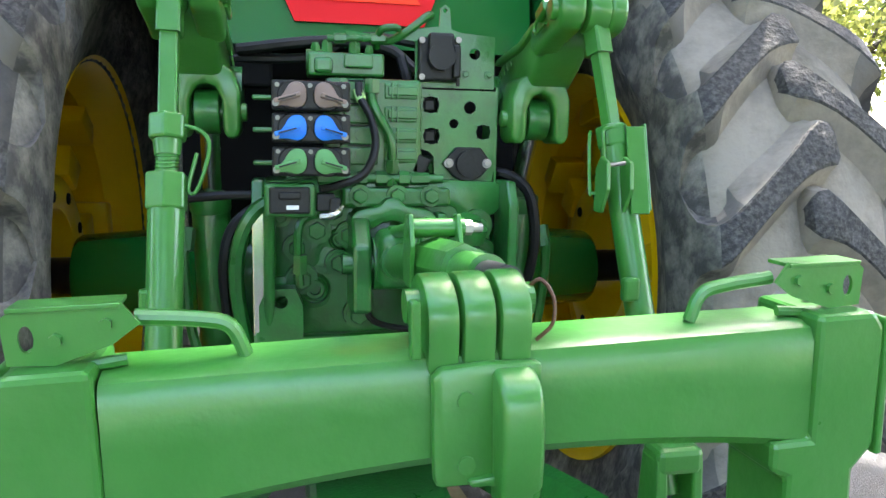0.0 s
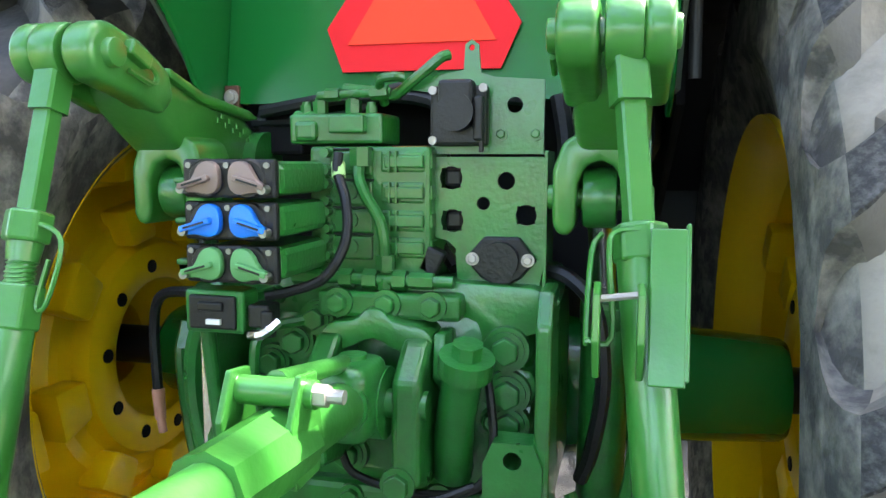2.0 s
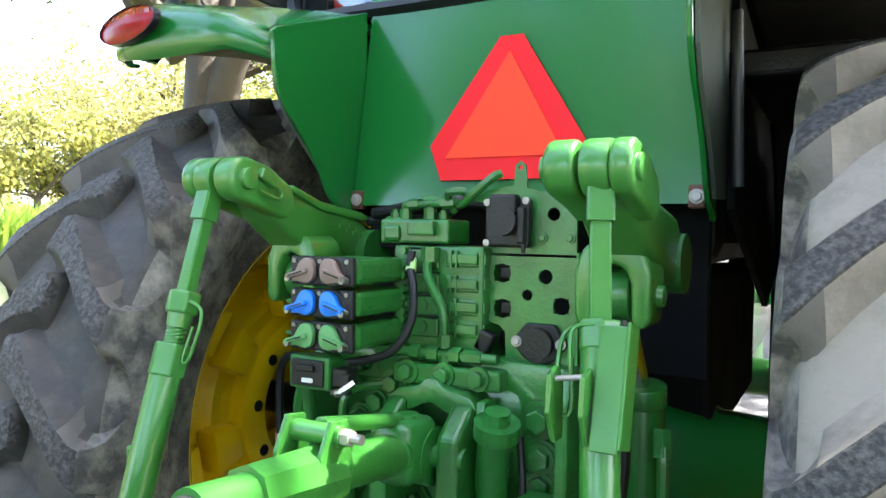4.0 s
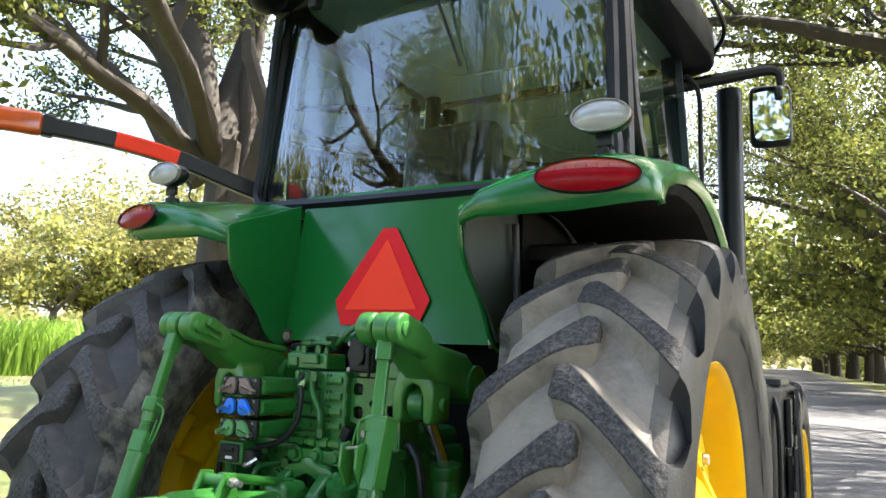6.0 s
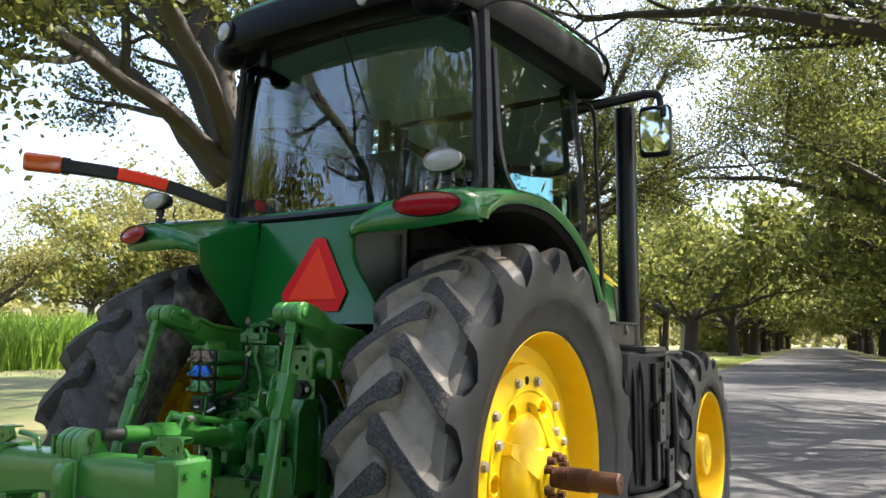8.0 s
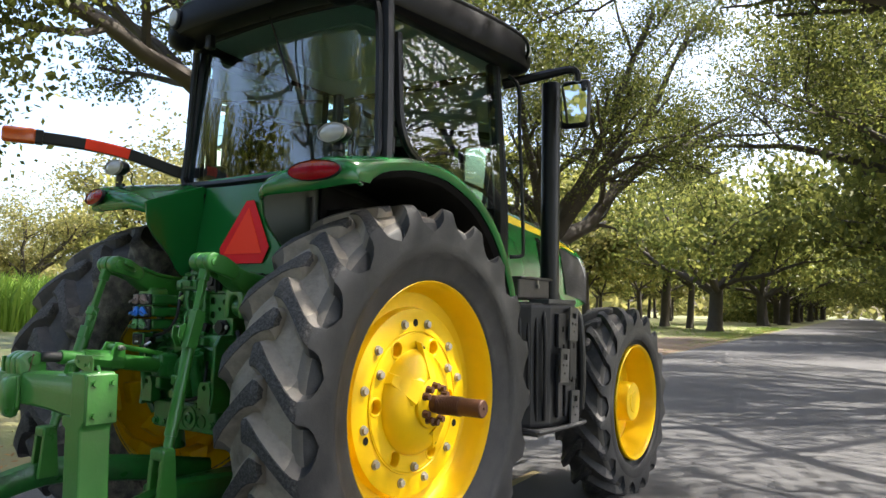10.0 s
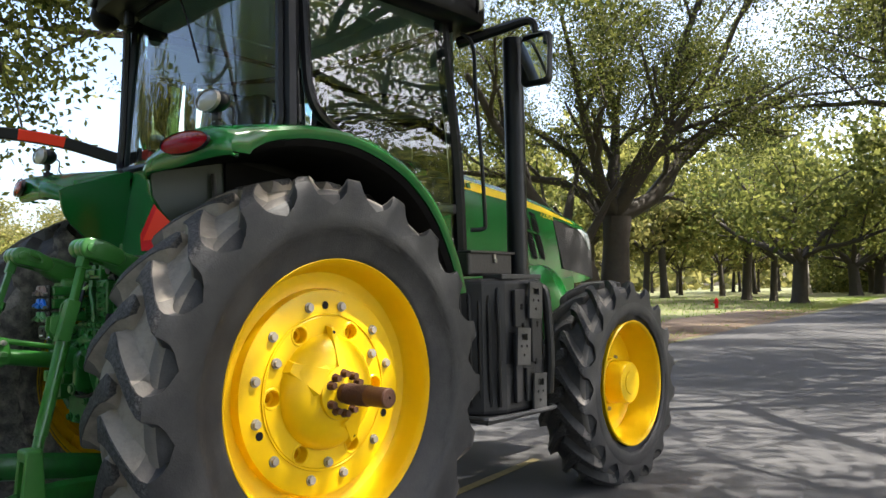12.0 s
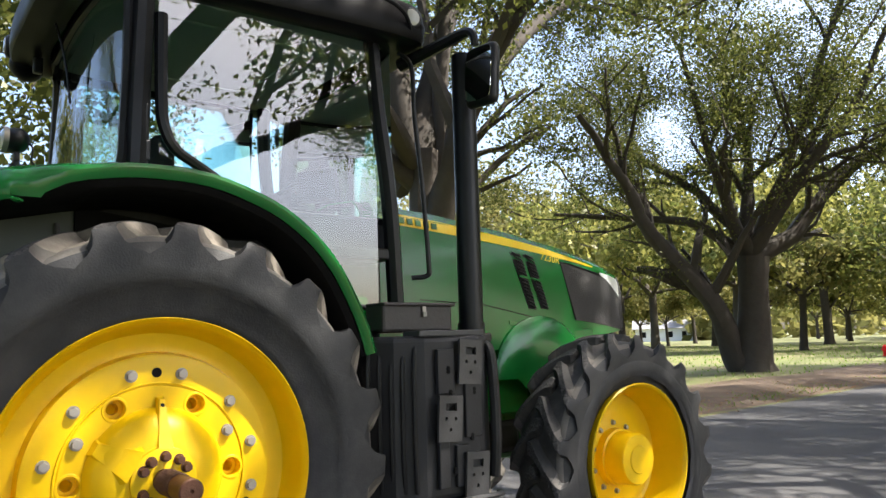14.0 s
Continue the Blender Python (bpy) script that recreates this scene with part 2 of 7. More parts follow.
def prism(poly, a, b, axis="x", bev=0.0, bm=None, seg=2):
    """A plate: the outline poly drawn across axis, from a to b along it."""
    b2 = bmesh.new()
    def at(p, q):
        return {"x": (q, p[0], p[1]), "y": (p[0], q, p[1]), "z": (p[0], p[1], q)}[axis]
    lo, hi = [b2.verts.new(at(p, a)) for p in poly], [b2.verts.new(at(p, b)) for p in poly]
    b2.faces.new(lo)
    b2.faces.new(hi[::-1])
    n = len(poly)
    for i in range(n):
        b2.faces.new((lo[i], hi[i], hi[(i + 1) % n], lo[(i + 1) % n]))
    bmesh.ops.recalc_face_normals(b2, faces=b2.faces)
    if bev:
        bevel(b2, bev, seg)
    return join(bm, b2)


def sheet(rows, thick=0.0, bm=None, close=False):
    """A skin through rows of points (all rows the same length), given a thickness."""
    b2 = bmesh.new()
    V = [[b2.verts.new(p) for p in r] for r in rows]
    for a, b in zip(V, V[1:]):
        n = len(a)
        for k in range(n if close else n - 1):
            b2.faces.new((a[k], a[(k + 1) % n], b[(k + 1) % n], b[k]))
    bmesh.ops.recalc_face_normals(b2, faces=b2.faces)
    if thick:
        b2.normal_update()
        old, faces = b2.verts[:], b2.faces[:]
        rim = [e for e in b2.edges if len(e.link_faces) == 1]
        twin = {v: b2.verts.new(v.co - v.normal * thick) for v in old}
        for f in faces:
            b2.faces.new([twin[v] for v in reversed(f.verts)])
        for e in rim:
            a, b = e.verts
            b2.faces.new((a, b, twin[b], twin[a]))
    return join(bm, b2)


def bent(poly, n=6):
    return [(p.x, p.y) for p in smooth_path([(x, y, 0) for x, y in poly], n)]


def bar(pts, w, h, n=5, bev=0.008):
    """A flat-sided bar of width w and height h along pts."""
    P = smooth_path(pts, n)
    rows = []
    for i, p in enumerate(P):
        d = (P[min(i + 1, len(P) - 1)] - P[max(i - 1, 0)]).normalized()
        q = Vector((d.y, -d.x, 0)).normalized()
        u = q.cross(d)
        rows.append([p + q * a * w / 2 + u * b * h / 2 for a, b in ((-1, -0.8), (-0.8, -1), (0.8, -1), (1, -0.8), (1, 0.8), (0.8, 1), (-0.8, 1), (-1, 0.8))])
    b2 = sheet(rows, close=True)
    ends = [e for e in b2.edges if len(e.link_faces) == 1]
    bmesh.ops.holes_fill(b2, edges=ends)
    return b2


# ---------------- ground and road ----------------
def road_x(y):
    return 1.9 - 0.088 * y


def ground_mesh(bm, x0, x1, y0, y1, nx, ny, f):
    V = [[bm.verts.new(f(x0 + (x1 - x0) * i / nx, y0 + (y1 - y0) * j / ny)) for i in range(nx + 1)] for j in range(ny + 1)]
    for j in range(ny):
        for i in range(nx):
            bm.faces.new((V[j][i], V[j][i + 1], V[j + 1][i + 1], V[j + 1][i]))
    return bm


bm = B()
ground_mesh(bm, -900, 900, -900, 900, 60, 60, lambda x, y: (x, y, -0.04))
part("ground", bm, GRASS, None, "grassy ground with leaf litter beside the road", kind="structure", category="ground")
bm = B()
ground_mesh(bm, -1, 1, -60, 330, 12, 130, lambda u, y: (road_x(y) + u * (4.9 + 0.25 * noise.noise((u, y * 0.3, 0)) * (abs(u) > 0.9)), y, 0.0 if abs(u) < 0.99 else -0.05))
part("road", bm, ASPHALT, None, "weathered grey asphalt road in dappled tree shade", kind="structure", category="road", smooth=True)


# ---------------- trees ----------------
def frame_of(d):
    u = d.orthogonal().normalized()
    return u, d.cross(u)


def grow_tree(seed, trunk_r, fork, spread, limbs, leaves, leaf_size, mains=(), depth=4, leaf_spread=0.5, twist=0.26, open_below=0.0):
    """Trunk and limbs as tapered tubes (a mesh each), and leaf quads in clumps round the twigs. mains: limbs as (points, first radius, last radius)."""
    rnd = random.Random(seed)
    tips, meshes, twigs = [], [], B()

    def skin(bm, pts, rad, seg, flare=1.0):
        rings = []
        n = len(pts) - 1
        for i, c in enumerate(pts):
            t = (pts[min(i + 1, n)] - pts[max(i - 1, 0)]).normalized()
            u, v = frame_of(t)
            rings.append([bm.verts.new(c + (u * math.cos(2 * math.pi * k / seg) + v * math.sin(2 * math.pi * k / seg)) * rad[i] * (flare if i == 0 else 1.0) * rnd.uniform(0.92, 1.08)) for k in range(seg)])
        for a, b in zip(rings, rings[1:]):
            off = min(range(seg), key=lambda o: (a[0].co - b[o].co).length)
            for k in range(seg):
                bm.faces.new((a[k], a[(k + 1) % seg], b[(k + 1 + off) % seg], b[(k + off) % seg]))
        bm.faces.new(rings[0])
        bm.faces.new(rings[-1])

    def limb(bm, p, d, r, length, level):
        n = 6 if level < 2 else 5
        pts, rad = [p.copy()], [r]
        q, dd = p.copy(), d.normalized()
        for i in range(n):
            wob = Vector((rnd.uniform(-1, 1), rnd.uniform(-1, 1), rnd.uniform(-0.8, 0.9))) * twist
            dd = (dd + wob).normalized()
            if dd.z < 0.05 and level < 3:
                dd.z += 0.2
            q = q + dd * (length / n)
            pts.append(q.copy())
            rad.append(max(0.006, r * (1 - 0.6 * (i + 1) / n)))
        if level <= (3 if depth > 3 else 2):
            skin(bm if level == 1 else twigs, pts, rad, (12, 8, 5, 3)[level])
        finish(bm, pts, rad, length, level)

    def finish(bm, pts, rad, length, level):
        n = len(pts) - 1
        if level >= depth - 1:
            for i in range(1, n + 1):
                tips.append(pts[i])
        if level < depth:
            kids = rnd.randint(4, 5) if level == 1 else rnd.randint(3, 4)
            if level == 1:
                kids = max(kids, int(length * 0.9))
            for k in range(kids):
                i = rnd.randint(max(1, n // 3), n)
                t = (pts[i] - pts[i - 1]).normalized()
                u, v = frame_of(t)
                a = rnd.uniform(0, 2 * math.pi)
                nd = t * rnd.uniform(0.5, 1.0) + (u * math.cos(a) + v * math.sin(a)) * rnd.uniform(0.5, 1.0) + Vector((0, 0, 0.2))
                limb(bm, pts[i], nd, rad[i] * rnd.uniform(0.5, 0.75), (length if level > 1 else min(length, 7.0)) * rnd.uniform(0.42, 0.66), level + 1)

    bm = B()
    top = Vector((0.05 * fork, 0.02 * fork, fork))
    if trunk_r:
        skin(bm, [Vector((0, 0, -0.3)), Vector((0, 0, 0.35)), top * 0.4, top * 0.75, top], [trunk_r * 1.6, trunk_r * 1.12, trunk_r, trunk_r * 0.92, trunk_r * 0.95], 14)
        meshes.append(("trunk", bm))
    for k in range(limbs):
        a = 2 * math.pi * (k + rnd.uniform(-0.25, 0.25)) / limbs
        el = rnd.uniform(0.3, 1.0)
        bm = B()
        limb(bm, top * rnd.uniform(0.85, 1.0), Vector((math.cos(a) * math.cos(el), math.sin(a) * math.cos(el), math.sin(el))), trunk_r * rnd.uniform(0.42, 0.6), spread * rnd.uniform(0.75, 1.0), 1)
        meshes.append(("limb", bm))
    for pts, r0, r1 in mains:
        P = smooth_path(pts, 3)
        P = [p + Vector((rnd.uniform(-1, 1), rnd.uniform(-1, 1), rnd.uniform(-1, 1))) * 0.06 for p in P]
        rad = [r0 + (r1 - r0) * (i / (len(P) - 1)) ** 0.8 for i in range(len(P))]
        bm = B()
        skin(bm, P, rad, 12)
        finish(bm, P, rad, sum((a - b).length for a, b in zip(P, P[1:])), 1)
        meshes.append(("limb", bm))
    meshes.append(("branch_work", twigs))
    rng = np.random.default_rng(seed)
    T = np.array([list(t) for t in tips])
    T = T[T[:, 2] > min(fork * 0.6, 2.6)]
    if open_below:      # few leaves round the lower limbs
        T = T[rng.uniform(0, 1, len(T)) < np.clip((T[:, 2] - fork) / (open_below - fork), 0.22, 1.0)]
    per = max(1, int(round(leaves / len(T))))
    C = np.repeat(T, per, axis=0)
    N = len(C)
    C = C + rng.normal(0, 1, (N, 3)) * np.array([leaf_spread, leaf_spread, leaf_spread * 0.6])
    A = rng.normal(0, 1, (N, 3))
    A /= np.linalg.norm(A, axis=1, keepdims=True)
    D = np.cross(A, rng.normal(0, 1, (N, 3)))
    D /= np.linalg.norm(D, axis=1, keepdims=True)
    S = leaf_size * rng.uniform(0.6, 1.3, (N, 1))
    a, b = A * S, D * S * 0.6
    V = np.stack([C - a, C + b, C + a, C - b], axis=1).reshape(-1, 3)
    me = bpy.data.meshes.new("crown")
    me.vertices.add(len(V))
    me.vertices.foreach_set("co", V.ravel())
    me.loops.add(N * 4)
    me.loops.foreach_set("vertex_index", np.arange(N * 4, dtype=np.int32))
    me.polygons.add(N)
    me.polygons.foreach_set("loop_start", np.arange(0, N * 4, 4, dtype=np.int32))
    me.polygons.foreach_set("loop_total", np.full(N, 4, dtype=np.int32))
    me.update()
    return meshes, me


def tree(name, label, x, y, leafmat, *args, **kw):
    t = thing(name, label, "tree")
    meshes, crown = grow_tree(*args, **kw)
    for nm, bm in meshes:
        part(nm, bm, BARK, t, smooth=True, kind="stuff" if nm == "branch_work" else "")
    crown.materials.append(leafmat)
    c = new("crown", crown)
    c.parent = t
    t.location = (x, y, -0.04)
    return t


def splay(right, points, f0=(0, 0, 0)):
    """Limb points given as (sideways, depth, height) along the heading right."""
    rx, ry = right
    return [(f0[0] + a * rx - d * ry, f0[1] + a * ry + d * rx, f0[2] + h) for a, d, h in points]


RA = (0.70, 0.71)
fa = (0.1, 0.1, 4.4)
mains_a = [(splay(RA, [(0, 0, 0), (1.9, 0.6, 0.9), (4.2, 1.2, 3.4), (8.4, 2.0, 5.6)], fa), 0.46, 0.14),
           (splay(RA, [(0, 0, 0), (1.4, -1.0, 2.4), (3.4, -2.0, 5.1), (4.8, -3.0, 8.6)], fa), 0.36, 0.08),
           (splay(RA, [(0, 0, 0), (0.3, 0.8, 2.4), (0.7, 1.6, 5.0), (0.3, 3.0, 8.8)], fa), 0.38, 0.08),
           (splay(RA, [(0.3, 0, 0.6), (1.0, -1.6, 3.0), (1.9, -3.2, 6.2), (2.8, -4.0, 9.0)], fa), 0.30, 0.07),
           (splay(RA, [(0, 0, 0), (-0.8, -0.6, 1.6), (-1.6, -1.4, 3.9), (-2.6, -2.2, 7.8)], fa), 0.36, 0.08),
           (splay(RA, [(-0.3, 0, 0.3), (-2.1, 0.8, 1.6), (-4.6, 1.6, 2.0), (-7.4, 2.4, 2.4)], fa), 0.26, 0.07),
           (splay(RA, [(-0.6, 0, 1.2), (-2.0, 1.6, 3.4), (-3.9, 2.6, 4.8), (-5.6, 3.4, 6.4)], fa), 0.24, 0.06),
           (splay(RA, [(-0.5, 0, -4.6), (-0.9, 0, -3.6), (-1.7, -0.4, -1.6), (-3.9, -1.0, 0.9), (-4.9, -1.6, 3.0), (-6.6, -2.4, 5.4)], fa), 0.62, 0.12)]
oak_a = tree("live_oak", "spreading live oak with two leaning dark stems on the verge", -11.2, 26.0, LEAF,
             23, 0.62, 4.4, 8.0, 0, 135000, 0.056, mains=mains_a, leaf_spread=0.48, open_below=10.5)
RB = (0.85, 0.52)
fb = (-0.25, 0.0, 5.6)
mains_b = [(splay(RB, [(0.55, 0.3, -5.7), (0.62, 0.3, -3.5), (0.70, 0.3, -0.6), (0.95, 0.2, 2.6), (1.1, 0.4, 6.0)], fb), 0.42, 0.12),
           (splay(RB, [(-0.1, 0, -0.9), (-0.9, -0.2, 0.1), (-2.2, -0.5, 1.5), (-4.2, -0.9, 3.0)], fb), 0.30, 0.07),
           (splay(RB, [(0, 0, 0), (-1.2, 0.3, 2.2), (-3.0, 0.8, 4.6), (-5.4, 1.4, 7.4)], fb), 0.42, 0.10),
           (splay(RB, [(0, 0, 0), (-0.3, -0.4, 2.6), (-0.9, -0.8, 5.6), (-1.6, -1.0, 9.4)], fb), 0.46, 0.09),
           (splay(RB, [(0.2, 0, 0), (0.6, 0.8, 2.8), (0.9, 1.4, 6.0), (1.6, 2.0, 9.6)], fb), 0.44, 0.09),
           (splay(RB, [(0.2, 0, 0), (1.4, 1.6, 2.0), (2.8, 3.8, 4.6), (4.4, 6.4, 6.8)], fb), 0.38, 0.09),
           (splay(RB, [(0.6, 0, -2.6), (1.3, -0.5, -0.6), (2.6, -1.3, 1.6), (4.8, -2.4, 3.6), (7.0, -3.2, 5.4)], fb), 0.42, 0.09),
           (splay(RB, [(0, 0, 0.6), (-0.8, 2.2, 2.4), (-1.8, 4.4, 4.2), (-2.4, 6.8, 5.8)], fb), 0.32, 0.08),
           (splay(RB, [(0, 0, 0.6), (-1.4, -1.4, 3.0), (-2.6, -2.8, 5.6), (-4.0, -3.6, 8.4)], fb), 0.22, 0.06),
           ([(0.0, 0.0, 5.2), (1.4, -1.8, 6.0), (3.4, -4.4, 6.2), (5.4, -6.6, 5.5), (6.6, -7.8, 4.7)], 0.28, 0.05),
           ([(0.0, 0.0, 4.8), (0.2, -2.2, 5.8), (1.4, -5.4, 6.1), (3.0, -8.2, 5.5), (4.2, -9.8, 4.7)], 0.26, 0.05)]
oak_b = tree("live_oak", "big live oak with dark forked trunk beside the road", -17.4, 14.6, LEAF,
             11, 0.36, 5.6, 8.0, 0, 200000, 0.056, mains=mains_b, leaf_spread=0.29)
oak_far = tree("avenue_tree", "avenue oak whose branches arch over the road", road_x(54) - 8.5, 54.0, LEAF_F,
               51, 0.50, 3.2, 9.0, 8, 14000, 0.21, depth=3, leaf_spread=0.8)
oak_y = tree("lawn_tree", "slender lawn tree with thin yellowing leaves", -15.5, 62.0, LEAF_Y,
             37, 0.28, 4.0, 6.5, 6, 4600, 0.26, depth=3, leaf_spread=0.6)
oak_g = tree("lawn_tree", "slender green tree on the lawn", -24.0, 56.0, LEAF_H,
             41, 0.28, 4.5, 6.0, 6, 4600, 0.26, depth=3, leaf_spread=0.6)
mains_c = [([(0, 0, 3.8), (-2.6, -0.6, 6.0), (-6.6, -1.2, 8.2), (-9.6, -1.6, 9.2), (-13.0, -2.2, 9.6)], 0.36, 0.07),
           ([(0, 0, 3.8), (-2.2, 1.6, 6.6), (-5.6, 3.6, 9.4), (-9.4, 5.6, 11.4), (-12.4, 7.0, 12.6)], 0.38, 0.08),
           ([(0, 0, 3.8), (-1.2, -0.4, 7.2), (-4.2, -0.6, 10.4), (-7.8, 0.4, 13.0)], 0.36, 0.08),
           ([(0, 0, 3.8), (-1.6, 0.8, 7.6), (-4.4, 2.2, 11.4), (-8.6, 3.4, 14.2)], 0.34, 0.08),
           ([(0, 0, 3.8), (-1.4, -1.4, 7.2), (-4.0, -3.0, 10.4), (-7.0, -4.0, 12.0)], 0.32, 0.08),
           ([(0, 0, 3.8), (-2.0, -2.4, 5.8), (-4.4, -5.6, 7.8), (-6.6, -8.6, 9.2)], 0.32, 0.07),
           ([(0, 0, 3.8), (-1.8, 3.2, 5.8), (-4.4, 6.6, 7.4), (-7.0, 9.4, 8.6)], 0.30, 0.07),
           ([(0, 0, 3.8), (1.6, 1.2, 6.6), (3.4, 2.2, 9.6), (5.0, 3.0, 12.0)], 0.34, 0.08),
           ([(0, 0, 3.8), (1.8, -2.0, 6.4), (3.6, -4.2, 8.8), (5.2, -6.4, 10.6)], 0.32, 0.08)]
oak_c = tree("live_oak", "live oak whose long limbs reach over the road", 9.0, 16.0, LEAF,
             61, 0.66, 3.9, 8.0, 0, 100000, 0.074, mains=mains_c, leaf_spread=0.42)
for o in (oak_a, oak_b, oak_c):
    tagged(o, group="roadside oaks")
tagged(oak_far, group="avenue trees")
oak_h = tree("field_tree", "tall pale yellow-green tree behind the cane field", -88.0, 20.0, LEAF_H,
             43, 0.30, 3.6, 6.5, 7, 9000, 0.13, depth=3, leaf_spread=0.55)
oak_h.matrix_basis = pose(-88, 20, -0.5) @ Matrix.Diagonal((1.6, 1.6, 1.3, 1))
tagged(oak_h, group="field edge trees")
for o in (oak_y, oak_g):
    tagged(o, group="lawn trees")
rnd = random.Random(5)
# mostly unseen oak copies, added to shade the tractor and fill glass reflections
for src, x, y, r, k in ((oak_c, 10.5, 0.5, -6, 1.0), (oak_far, 9.0, -13, 110, 1.0), (oak_a, -8, -19, 60, 1.0), (oak_far, -25, -13, 10, 1.0), (oak_c, 6.8, 34, -8, 1.0), (oak_far, 20, 30, 40, 1.0), (oak_far, 30, 46, 200, 1.3)):
    copy_thing(src, pose(x, y, -0.04, 0, 0, r) @ Matrix.Diagonal((k, k, k, 1)))
oak_b.matrix_basis = pose(-17.4, 14.6, -0.04) @ Matrix.Diagonal((1.5, 1.5, 1.5, 1))
spots = [(8.0, 43)]
for k in range(17):
    yy = 54 + 10.5 * k
    spots += [(road_x(yy) + 7.0 + rnd.uniform(0, 1.5), yy - 4)] + ([(road_x(yy) - 7.2 - rnd.uniform(0, 1.8), yy)] if k > 2 else [])
for x, y, k in ((-27, 52, 1.3), (-39, 58, 1.4), (-19, 66, 1.4), (-53, 62, 1.5), (-33, 80, 1.6), (-62, 82, 1.7)):
    copy_thing(oak_y, pose(x, y, -0.04, 0, 0, rnd.uniform(0, 360)) @ Matrix.Diagonal((k, k, k, 1)))
for x, y in spots:
    k = rnd.uniform(0.85, 1.15)
    copy_thing(oak_far, pose(x, y, -0.04, 0, 0, rnd.uniform(0, 360)) @ Matrix.Diagonal((k, k, k * rnd.uniform(0.9, 1.1), 1)))
for i in range(26):
    y = rnd.uniform(64, 160)
    x = rnd.uniform(-34 - 0.35 * y, road_x(y) - 14)
    s = rnd.uniform(0.7, 1.15)
    copy_thing((oak_y, oak_g)[i % 2], pose(x, y, -0.04, 0, 0, rnd.uniform(0, 360)) @ Matrix.Diagonal((s, s, s, 1)))
for i in range(26):
    a = i / 25
    x, y = -98 + 28 * a + rnd.uniform(-7, 7), -25 + 120 * a + rnd.uniform(-4, 4)
    s = rnd.uniform(1.0, 1.95) * (0.55 if y < 44 else 1.0)
    copy_thing((oak_h, oak_h, oak_h, oak_y)[i % 4], pose(x, y, -0.5, 0, 0, rnd.uniform(0, 360)) @ Matrix.Diagonal((s, s, s * rnd.uniform(0.85, 1.1), 1)))

# ---------------- the tractor: wheels ----------------
tractor = thing("tractor", "green and yellow row-crop farm tractor with black cab, parked on asphalt", "tractor")


